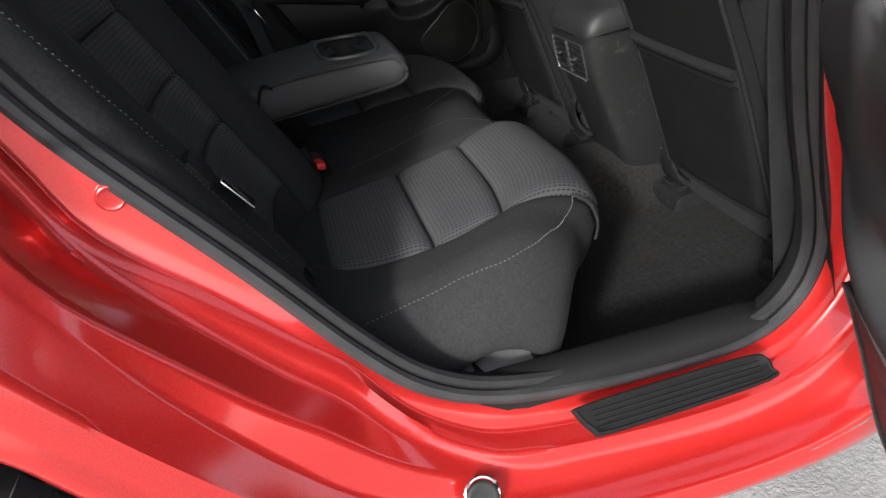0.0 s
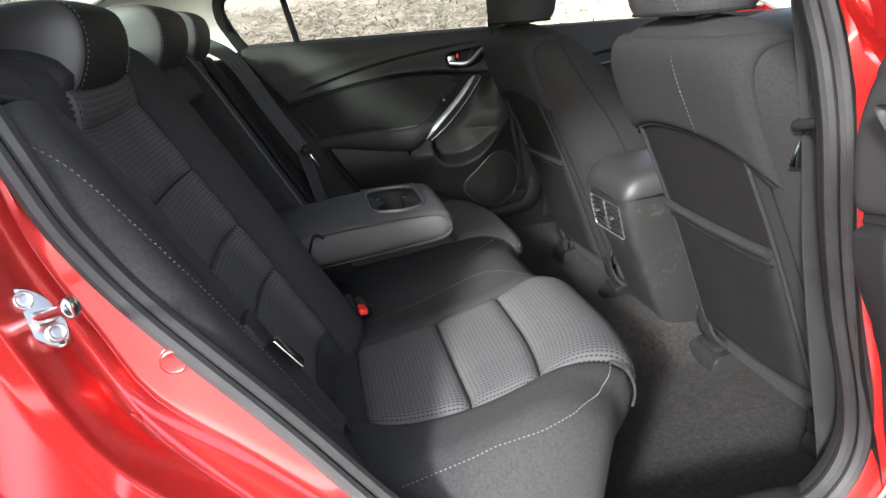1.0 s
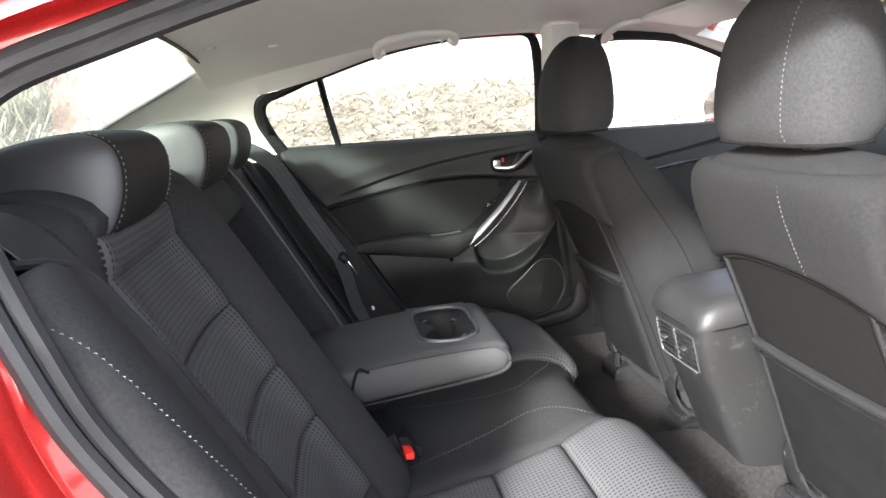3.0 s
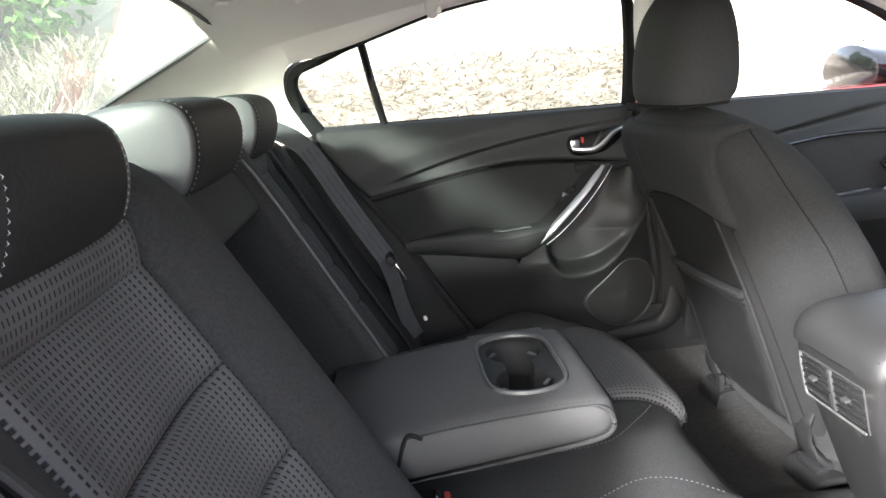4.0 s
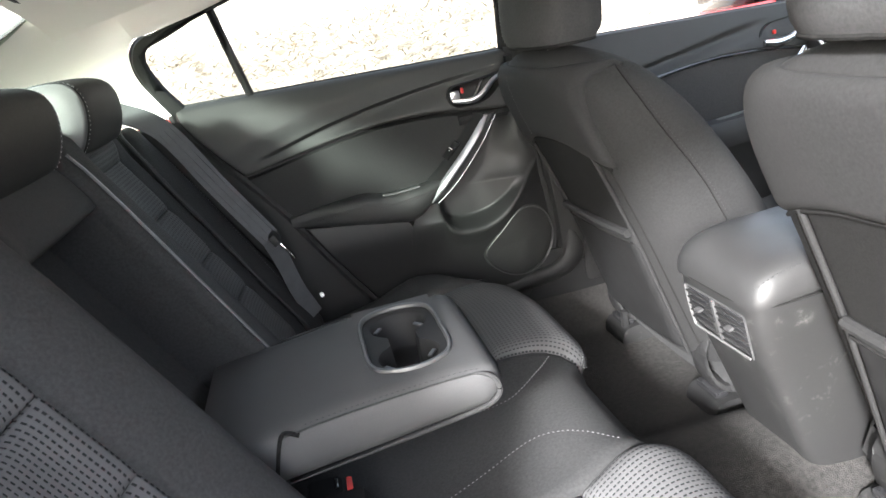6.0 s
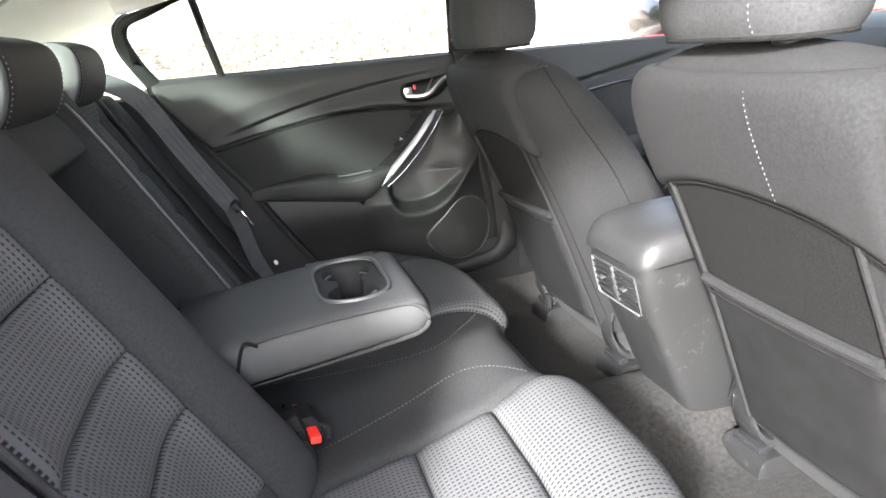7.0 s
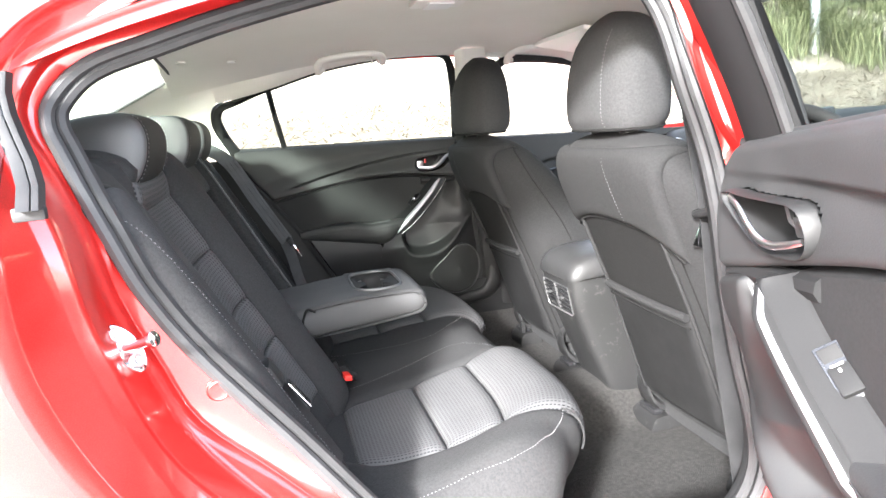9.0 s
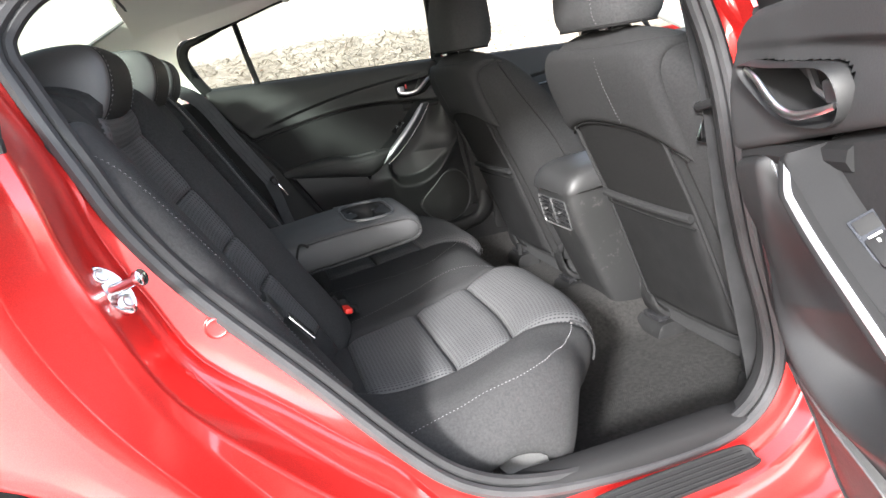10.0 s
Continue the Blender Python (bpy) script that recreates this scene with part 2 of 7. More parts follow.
SCREEN_GLASS = glass("tinted_screen_glass", (0.58, 0.63, 0.63), 0.02)
REAR_GLASS = veiled("rear_window_glass", (0.52, 0.60, 0.52), 0.025)


# ---- building helpers ----
def part(name, bm, mat, parent=None, label="", smooth=True, merge=True):
    if merge:
        bmesh.ops.remove_doubles(bm, verts=bm.verts, dist=1e-5)
    me = bpy.data.meshes.new(name)
    bm.to_mesh(me)
    bm.free()
    if smooth:
        me.polygons.foreach_set("use_smooth", [True] * len(me.polygons))
        me.set_sharp_from_angle(angle=radians(42))
    me.materials.append(mat)
    ob = new(name, me)
    ob.parent = parent
    if label:
        ob["label"] = label
    return ob


def thing(name, label, category, group="", kind="", at=None):
    ob = new(name)
    ob.empty_display_size = 0.05
    if at is not None:
        ob.matrix_basis = at
    return tagged(ob, label, category, group, kind)


def lerp(a, b, t):
    return a + (b - a) * t


def curve(pairs):
    """A smooth function through (x, y) pairs, held at its ends."""
    xs = [p[0] for p in pairs]
    ys = [p[1] for p in pairs]

    def f(x):
        if x <= xs[0]:
            return ys[0]
        if x >= xs[-1]:
            return ys[-1]
        k = next(i for i in range(len(xs) - 1) if xs[i + 1] >= x)
        h = xs[k + 1] - xs[k]
        t = (x - xs[k]) / h

        def slope(i):
            if i == 0 or i == len(xs) - 1:
                j = min(i, len(xs) - 2)
                return (ys[j + 1] - ys[j]) / (xs[j + 1] - xs[j])
            return (ys[i + 1] - ys[i - 1]) / (xs[i + 1] - xs[i - 1])
        return ((2 * t**3 - 3 * t**2 + 1) * ys[k] + (t**3 - 2 * t**2 + t) * h * slope(k)
                + (3 * t**2 - 2 * t**3) * ys[k + 1] + (t**3 - t**2) * h * slope(k + 1))
    return f


def ease(a, b, x):
    t = min(1.0, max(0.0, (x - a) / (b - a)))
    return t * t * (3 - 2 * t)


def inside(poly, x, z):
    """Whether (x, z) lies within a closed outline of vectors."""
    hit = False
    for a, b in zip(poly, poly[1:] + poly[:1]):
        if (a.z > z) != (b.z > z) and x < a.x + (z - a.z) / (b.z - a.z) * (b.x - a.x):
            hit = not hit
    return hit


def smooth_path(pts, n=8, closed=False):
    """Catmull-Rom points through pts."""
    p = [Vector(q) for q in pts]
    out = []
    count = len(p) if closed else len(p) - 1
    for i in range(count):
        if closed:
            a, b, c, d = (p[(i + k) % len(p)] for k in (-1, 0, 1, 2))
        else:
            a, b, c, d = p[max(i - 1, 0)], p[i], p[i + 1], p[min(i + 2, len(p) - 1)]
        for k in range(n):
            t = k / n
            out.append(0.5 * ((2 * b) + (c - a) * t + (2 * a - 5 * b + 4 * c - d) * t * t + (3 * b - a - 3 * c + d) * t**3))
    if not closed:
        out.append(p[-1])
    return out


def loft(rings, closed=True, caps=True, bm=None):
    """Skin rings of equal length. closed: each ring joins its own ends."""
    bm = bm or bmesh.new()
    rows = [[bm.verts.new(q) for q in ring] for ring in rings]
    n = len(rings[0])
    for a, b in zip(rows, rows[1:]):
        for i in range(n if closed else n - 1):
            j = (i + 1) % n
            try:
                bm.faces.new((a[i], a[j], b[j], b[i]))
            except ValueError:
                pass
    if closed and caps:
        for ring, flip in ((rows[0], True), (rows[-1], False)):
            try:
                bm.faces.new(ring[::-1] if flip else ring)
            except ValueError:
                pass
    return bm


def outward(bm):
    bmesh.ops.recalc_face_normals(bm, faces=bm.faces)
    return bm


def tube(pts, r, sides=8, closed=False, flat=1.0, up=(0, 0, 1), bm=None):
    """A round or flattened bar along a path; r may be a function of 0..1."""
    p = [Vector(q) for q in pts]
    rings = []
    for i, q in enumerate(p):
        a, b = (p[i - 1], p[(i + 1) % len(p)]) if closed else (p[max(i - 1, 0)], p[min(i + 1, len(p) - 1)])
        d = (b - a).normalized()
        side = d.cross(Vector(up))
        side = side.normalized() if side.length > 1e-4 else d.orthogonal().normalized()
        top = side.cross(d)
        rad = r(i / (len(p) - 1)) if callable(r) else r
        rings.append([q + rad * (math.cos(w) * side + flat * math.sin(w) * top) for w in (2 * math.pi * k / sides for k in range(sides))])
    if closed:
        rings.append(rings[0])
    return outward(loft(rings, caps=not closed, bm=bm))


def box(size, at=(0, 0, 0), bevel=0.004, turn=None, bm=None, seg=2):
    b = bmesh.new()
    bmesh.ops.create_cube(b, size=1)
    bmesh.ops.scale(b, vec=size, verts=b.verts)
    if bevel:
        bmesh.ops.bevel(b, geom=b.edges[:] + b.verts[:], offset=bevel, segments=seg, profile=0.6, affect="EDGES")
    m = Matrix.Translation(at) @ (turn.to_4x4() if turn is not None else Matrix())
    bmesh.ops.transform(b, matrix=m, verts=b.verts)
    if bm is None:
        return b
    me = bpy.data.meshes.new("tmp")
    b.to_mesh(me)
    b.free()
    bm.from_mesh(me)
    bpy.data.meshes.remove(me)
    return bm


def spaced(a, b, n, edge):
    """n + 1 values from a to b, closer together within edge of both ends."""
    k = max(3, n // 4)
    e = min(edge, (b - a) * 0.3)
    out = [a + e * (1 - math.cos(i / k * math.pi / 2)) for i in range(k)]
    out += [lerp(a + e, b - e, i / (n - 2 * k)) for i in range(max(n - 2 * k, 1))] if n > 2 * k else [a + e]
    out += [b - e + e * math.sin(i / k * math.pi / 2) for i in range(k + 1)]
    return out


def dome(d, r):
    t = min(max(d / r, 0), 1)
    return math.sqrt(max(0.0, 1 - (1 - t) ** 2))


def patch(S, u0, u1, v0, v1, nu, nv, puff=0.01, r=0.03, skirt=0.012, flip=False, dent=None, sides="abcd"):
    """A padded panel on the surface S(u, v), u and v in metres: it bulges by puff and rolls down at its edges within r; skirt closes its rim.
    sides: which edges roll (a: u0, b: u1, c: v0, d: v1)."""
    us, vs = spaced(u0, u1, nu, r), spaced(v0, v1, nv, r)
    bm = bmesh.new()
    layer = bm.loops.layers.uv.new("UVMap")
    e = 1e-3
    grid, uvs, downs = [], {}, []
    for u in us:
        row, drow = [], []
        for v in vs:
            p = Vector(S(u, v))
            du = Vector(S(u + e, v)) - Vector(S(u - e, v))
            dv = Vector(S(u, v + e)) - Vector(S(u, v - e))
            n = du.cross(dv)
            n = n.normalized() if n.length > 1e-12 else Vector((0, 0, 1))
            if flip:
                n = -n
            h = 1.0
            if "a" in sides:
                h *= dome(u - u0, r)
            if "b" in sides:
                h *= dome(u1 - u, r)
            if "c" in sides:
                h *= dome(v - v0, r)
            if "d" in sides:
                h *= dome(v1 - v, r)
            q = p + n * (puff * h + (dent(u, v) if dent else 0))
            vert = bm.verts.new(q)
            uvs[vert] = (u, v)
            row.append(vert)
            drow.append(q - n * skirt)
        grid.append(row)
        downs.append(drow)
    for a in range(len(us) - 1):
        for b in range(len(vs) - 1):
            quad = (grid[a][b], grid[a + 1][b], grid[a + 1][b + 1], grid[a][b + 1])
            bm.faces.new(quad[::-1] if flip else quad)
    if skirt:
        rim = [(a, 0) for a in range(len(us))] + [(len(us) - 1, b) for b in range(1, len(vs))]
        rim += [(a, len(vs) - 1) for a in range(len(us) - 2, -1, -1)] + [(0, b) for b in range(len(vs) - 2, 0, -1)]
        low = []
        for a, b in rim:
            w = bm.verts.new(downs[a][b])
            uvs[w] = uvs[grid[a][b]]
            low.append(w)
        for k in range(len(rim)):
            j = (k + 1) % len(rim)
            f = (grid[rim[k][0]][rim[k][1]], low[k], low[j], grid[rim[j][0]][rim[j][1]])
            bm.faces.new(f[::-1] if flip else f)
    for f in bm.faces:
        for l in f.loops:
            l[layer].uv = uvs[l.vert]
    return bm


def facing(bm, point):
    """Turn every face towards a point."""
    p = Vector(point)
    for f in bm.faces:
        f.normal_update()
        if f.normal.dot(p - f.calc_center_median()) < 0:
            f.normal_flip()
    return bm


def stitches(pts, length=0.0045, gap=0.0026, width=0.0008, lift=0.001, normal=None):
    """A seam of single thread stitches along a path, as one mesh."""
    p = [Vector(q) for q in pts]
    verts, faces = [], []
    walked, i = 0.0, 0
    lens = [(b - a).length for a, b in zip(p, p[1:])]
    total = sum(lens)

    def at(s):
        k = 0
        while k < len(lens) - 1 and s > lens[k]:
            s -= lens[k]
            k += 1
        return p[k].lerp(p[k + 1], min(s / max(lens[k], 1e-9), 1))
    s = 0.0
    while s + length < total:
        a, b = at(s), at(s + length)
        d = (b - a).normalized()
        up = Vector(normal(a)) if callable(normal) else Vector(normal or (0, 0, 1))
        side = d.cross(up).normalized() * width
        up = side.cross(d).normalized()
        base = len(verts)
        mid = a.lerp(b, 0.5)
        verts += [a - up * 0.001, mid + side + up * lift * 0.5, b - up * 0.001, mid - side + up * lift * 0.5, mid + up * lift]
        faces += [(base, base + 1, base + 4), (base + 1, base + 2, base + 4), (base + 2, base + 3, base + 4), (base + 3, base, base + 4)]
        s += length + gap
    me = bpy.data.meshes.new("stitching")
    me.from_pydata([tuple(v) for v in verts], [], faces)
    return me


def seam(pts, parent, normal, mat=None, **kw):
    me = stitches(pts, normal=normal, **kw)
    me.materials.append(mat or THREAD)
    ob = new("stitching", me)
    ob.parent = parent
    ob["label"] = "light grey thread stitching"
    return ob


# ---- the car's body ----
car = thing("car_body", "red metallic sedan body with open rear door aperture", "car")
APERTURE = [(0.772, 1.135), (0.738, 1.190), (0.66, 1.214), (0.50, 1.222), (0.333, 1.206), (0.163, 1.168), (0.04, 1.131), (-0.035, 1.104), (-0.075, 1.066), (-0.082, 1.035), (-0.068, 0.995),
            (-0.032, 0.906), (0.0, 0.824), (0.055, 0.729), (0.156, 0.595), (0.254, 0.468), (0.33, 0.395), (0.425, 0.355), (0.58, 0.335), (0.72, 0.335),
            (0.80, 0.36), (0.85, 0.42), (0.862, 0.50), (0.845, 0.62), (0.82, 0.80), (0.803, 0.904), (0.788, 1.01)]
side_y = curve([(0.3, 0.752), (0.40, 0.742), (0.55, 0.712), (0.70, 0.70), (0.90, 0.70), (1.05, 0.655), (1.2, 0.605)])
outer_y = curve([(0.15, 0.85), (0.40, 0.875), (0.70, 0.885), (0.90, 0.878), (0.95, 0.855), (0.975, 0.81), (1.0, 0.778), (1.08, 0.735), (1.2, 0.675), (1.3, 0.65)])
LOOP = [(p.x, p.y) for p in smooth_path([(x, z, 0) for x, z in APERTURE], 6, True)]
MID = (0.42, 0.72)


def offset_loop(d, y_of, s=-1):
    """The aperture's outline moved outward by d (a number or a function of x, z), at the depth y_of(x, z, n)."""
    out = []
    n = len(LOOP)
    for i, (x, z) in enumerate(LOOP):
        (ax, az), (bx, bz) = LOOP[(i - 2) % n], LOOP[(i + 2) % n]
        tx, tz = bx - ax, bz - az
        k = math.hypot(tx, tz)
        nx, nz = -tz / k, tx / k
        if nx * (x - MID[0]) + nz * (z - MID[1]) < 0:
            nx, nz = -nx, -nz
        dd = d(x, z) if callable(d) else d
        px, pz = x + nx * dd, z + nz * dd
        out.append(Vector((px, s * y_of(px, pz), pz)))
    return out


# the rear jamb's folds, by height: how far from the seal each crease runs, and the whole width
fold_a = curve([(0.40, 0.006), (0.46, 0.012), (0.52, 0.026), (0.60, 0.040), (0.69, 0.054), (0.76, 0.036), (0.80, 0.029), (0.88, 0.016), (0.93, 0.010)])
fold_b = curve([(0.38, 0.046), (0.43, 0.052), (0.51, 0.070), (0.60, 0.079), (0.69, 0.076), (0.79, 0.048), (0.88, 0.028), (0.93, 0.020)])
fold_c = curve([(0.36, 0.100), (0.47, 0.100), (0.57, 0.101), (0.66, 0.092), (0.80, 0.060), (0.88, 0.042), (0.93, 0.034)])
fold_d = curve([(0.36, 0.112), (0.45, 0.122), (0.54, 0.125), (0.64, 0.120), (0.79, 0.096), (0.88, 0.070), (0.93, 0.050)])
rear_width = curve([(0.35, 0.125), (0.45, 0.136), (0.54, 0.139), (0.64, 0.134), (0.79, 0.108), (0.88, 0.084), (0.93, 0.062), (0.97, 0.05), (1.08, 0.06), (1.15, 0.08)])


def rear_share(x):
    return max(0.0, min(1.0, (0.40 - x) / 0.15))


def width(x, z):
    """How far the jamb reaches out from the seal to the outer skin."""
    front = max(0.0, min(1.0, (x - 0.70) / 0.05)) * max(0.0, min(1.0, (z - 0.88) / 0.08)) * max(0.0, min(1.0, (1.13 - z) / 0.05))
    return lerp(lerp(0.105, 0.03, front), rear_width(z), rear_share(x))


def skin_y(x, z):
    """Depth of the jamb's outer edge; shallow beside the front door's window frame."""
    front = max(0.0, min(1.0, (x - 0.70) / 0.05)) * max(0.0, min(1.0, (z - 0.88) / 0.06))
    return lerp(outer_y(z), side_y(z) + 0.062, front)


def jamb_rings(s):
    """Rings from the seal to the outer skin: a stair of two shelves and two slanting walls at the rear, a rounded shoulder along the sill."""
    out = [offset_loop(0.006, lambda x, z: side_y(z), s), offset_loop(lambda x, z: lerp(min(0.02, 0.35 * width(x, z)), 0.4 * fold_a(z) + 0.003, rear_share(x)), lambda x, z: side_y(z) + lerp(0.012, 0.002, rear_share(x)), s)]

    def crease(a, b, t, shift=0.0):
        return lambda z: lerp(a(z), b(z), t) + shift
    steps = ((0.34, 0.12, crease(fold_a, fold_a, 0, -0.006), 0.030), (0.375, 0.13, crease(fold_a, fold_a, 0, -0.002), 0.040), (0.40, 0.17, crease(fold_a, fold_b, 0.02), 0.055),
             (0.43, 0.36, crease(fold_a, fold_b, 0.10), 0.11), (0.46, 0.41, crease(fold_a, fold_b, 0.35), 0.14), (0.52, 0.43, crease(fold_a, fold_b, 0.58), 0.18),
             (0.60, 0.46, crease(fold_a, fold_b, 0.68), 0.24), (0.65, 0.49, crease(fold_a, fold_b, 0.93), 0.48), (0.70, 0.52, crease(fold_a, fold_b, 1.0), 0.53),
             (0.75, 0.56, crease(fold_b, fold_c, 0.18), 0.55), (0.80, 0.60, crease(fold_b, fold_c, 0.85), 0.61), (0.84, 0.64, crease(fold_b, fold_c, 1.0), 0.63),
             (0.88, 0.70, crease(fold_c, fold_d, 0.14), 0.67), (0.92, 0.82, crease(fold_c, fold_d, 0.88), 0.89), (0.955, 0.93, crease(fold_d, fold_d, 0), 0.93),
             (0.975, 0.97, crease(fold_d, rear_width, 0.4), 0.945), (1.0, 0.988, rear_width, 0.985))
    for k, (f, g, rear, h) in enumerate(steps):
        def reach(x, z):
            plain, q = max(0.008 + 0.01 * f, f * width(x, z)), rear_share(x) * max(0.0, min(1.0, (1.08 - z) / 0.12))
            return lerp(plain, max(rear(z), 0.008 + 0.0012 * k), q)

        def depth(x, z):
            return lerp(side_y(z), skin_y(x, z), lerp(g, h, rear_share(x) * max(0.0, min(1.0, (1.08 - z) / 0.12))))
        out.append(offset_loop(reach, depth, s))
    out.append(offset_loop(lambda x, z: width(x, z) + 0.007, lambda x, z: skin_y(x, z), s))
    return out


near_rings = jamb_rings(-1)
part("door_jamb", outward(loft(near_rings, caps=False)), RED, car, "glossy red painted rear door jamb")


def outer_skin(s):
    """Quarter panel from the aperture's rear edge round the wheel arch to the tail."""
    D = [q.copy() for q in near_rings[-1]]
    lo = min(range(len(D)), key=lambda i: (D[i].x - 0.16) ** 2 + (D[i].z - 0.34) ** 2)
    hi = min(range(len(D)), key=lambda i: (D[i].x + 0.12) ** 2 + (D[i].z - 0.965) ** 2)
    a, b = sorted((lo, hi))
    edge = D[a:b + 1]
    if abs(edge[0].z - 0.3) > abs(edge[-1].z - 0.3):
        edge.reverse()
    n = len(edge)
    rim = smooth_path([(0.13, 0, 0.19), (0.06, 0, 0.22), (0.045, 0, 0.33), (0.02, 0, 0.46), (-0.07, 0, 0.60), (-0.2, 0, 0.685), (-0.34, 0, 0.70), (-0.7, 0, 0.80), (-1.1, 0, 0.88), (-1.3, 0, 0.93), (-0.9, 0, 0.955), (-0.6, 0, 0.96), (-0.4, 0, 0.962)], 12)
    rings = []
    for k in range(7):
        t = k / 6
        ring = []
        for i in range(n):
            q = rim[round(i / (n - 1) * (len(rim) - 1))]
            p = edge[i].lerp(Vector((q.x, s * outer_y(q.z), q.z)), t)
            p.y = lerp(edge[i].y, s * (outer_y(p.z) + 0.012 * math.sin(math.pi * t)), min(1, t * 3))
            ring.append(p)
        rings.append(ring)
    return outward(loft(rings, closed=False))


part("quarter_panel", outer_skin(-1), RED, car, "red rear quarter panel above the wheel arch")


def strip(xs, f, n):
    return [[Vector(f(x, k / (n - 1))) for k in range(n)] for x in xs]


def sill_skin():
    D = near_rings[-1]
    rings = []
    xs = [0.10 + 1.5 * k / 24 for k in range(25)]
    for x in xs:
        near = min((q for q in D if q.z < 0.45), key=lambda q: abs(q.x - x))
        top = near.z if x < 0.93 else 0.30
        y0 = abs(near.y) if x < 0.93 else 0.868
        rings.append([Vector((x, -lerp(y0, 0.862, min(1, t * 4)) + (0.05 * t**3), lerp(top, 0.165, t))) for t in (0, 0.1, 0.25, 0.5, 0.75, 1.0)])
    return outward(loft(rings, closed=False))


part("sill_panel", sill_skin(), RED, car, "red outer sill below the door aperture")

# rubber seal round the aperture, its grey lip, and the inner trim
part("door_seal", tube(offset_loop(0.0, lambda x, z: side_y(z) + 0.004, -1), 0.009, 8, True, up=(0, 1, 0)), SEAL_GREY, car, "grey rubber door seal")
part("seal_lip", tube(offset_loop(-0.013, lambda x, z: side_y(z) - 0.006, -1), 0.009, 8, True, up=(0, 1, 0)), RUBBER, car, "black inner seal lip")
inner = [offset_loop(-0.010, lambda x, z: side_y(z) - 0.004, -1), offset_loop(-0.014, lambda x, z: side_y(z) - 0.018, -1), offset_loop(-0.004, lambda x, z: side_y(z) - 0.04, -1)]
part("aperture_trim", outward(loft(inner, caps=False)), PLASTIC, car, "black plastic trim inside the aperture")

# far side: the same aperture behind the closed door
far_rings = jamb_rings(1)
part("door_jamb", outward(loft(far_rings[8:], caps=False)), RED, car)
low_loop = [q for q in offset_loop(0.0, lambda x, z: side_y(z) - 0.012, 1) if q.z < 0.95]
part("door_seal", tube(low_loop, 0.010, 8, up=(0, 1, 0)), FILM, car, "black rubber door seal")


# sill trim and scuff plate
def sill_trim():
    rings = []
    for k in range(31):
        x = 0.385 + 0.415 * k / 30
        e = min(1, min(k, 30 - k) / 3)
        z = 0.372 - 0.004 * math.cos((x - 0.58) * 6)
        rings.append([Vector((x, y, z + dz * e - 0.01 * (1 - e))) for y, dz in ((-0.758, -0.035), (-0.754, -0.014), (-0.748, -0.006), (-0.735, -0.002), (-0.718, 0.0), (-0.708, -0.004), (-0.703, -0.02), (-0.70, -0.14))])
    return outward(loft(rings, closed=False))


part("sill_trim", sill_trim(), FILM, car, "black grained plastic sill tread")


def scuff_at(u, v, up=0.0):
    """Point of the sill's shoulder at u along and v down it, raised by up."""
    return Vector((u, -0.795 - 0.92 * v - 0.546 * up, 0.352 - 0.60 * v + 0.012 * (u - 0.61) + 0.838 * up))


SCUFF = smooth_path([(0.487, 0.006, 0), (0.497, 0, 0), (0.60, -0.002, 0), (0.72, -0.001, 0), (0.742, 0.006, 0), (0.744, 0.020, 0), (0.735, 0.032, 0), (0.60, 0.036, 0), (0.512, 0.036, 0), (0.50, 0.030, 0)], 5, True)
mid = Vector((0.615, 0.018, 0))
scuff = part("scuff_plate", outward(loft([[scuff_at(mid.x + (q.x - mid.x) * f, mid.y + (q.y - mid.y) * g, up) for q in SCUFF] for f, g, up in ((1.0, 1.0, -0.006), (1.0, 1.0, 0.0), (0.99, 0.94, 0.0028), (0.97, 0.84, 0.0032), (0.955, 0.76, 0.0014), (0.5, 0.4, 0.0014), (0.01, 0.01, 0.0014))])), FILM, car, "ribbed black rubber scuff plate on the red sill")
for v in (0.009, 0.015, 0.021, 0.027):
    part("rib", tube([scuff_at(lerp(0.508, 0.728, k / 8), v, 0.0014) for k in range(9)], 0.0014, 6), FILM, scuff)

# rubber plugs, screw plug and striker on the jamb


def disc(at, normal, r, h, bevel=0.3):
    n = Vector(normal).normalized()
    a = n.orthogonal().normalized()
    b = n.cross(a)
    rings = []
    for rad, up in ((r, -0.002), (r, h * 0.6), (r * 0.93, h * 0.9), (r * 0.82, h), (r * 0.7, h * 0.85), (r * 0.3, h * 0.8), (0.0005, h * 0.8)):
        rings.append([Vector(at) + n * up + rad * (math.cos(w) * a + math.sin(w) * b) for w in (2 * math.pi * k / 20 for k in range(20))])
    return outward(loft(rings))


for at, r in (((0.067, -0.705, 0.692), 0.0145), ((0.019, -0.732, 0.646), 0.014)):
    part("jamb_plug", disc(at, (0.1, -1, -0.1), r, 0.006), RED, car, "round body-coloured jamb plug")
part("sill_plug", disc((0.357, -0.838, 0.300), (0, -0.8, 0.5), 0.019, 0.004), RUBBER, car, "round black rubber drain plug in the sill")
part("plug_ring", tube([(0.357 + 0.0195 * math.cos(a), -0.836 + 0.0105 * math.sin(a), 0.303 + 0.0165 * math.sin(a)) for a in [2 * math.pi * k / 24 for k in range(24)]], 0.002, 6, True), CHROME, car)

striker = thing("door_striker", "bare metal door striker bolted to the red jamb", "door striker", at=pose(-0.020, -0.757, 0.777))
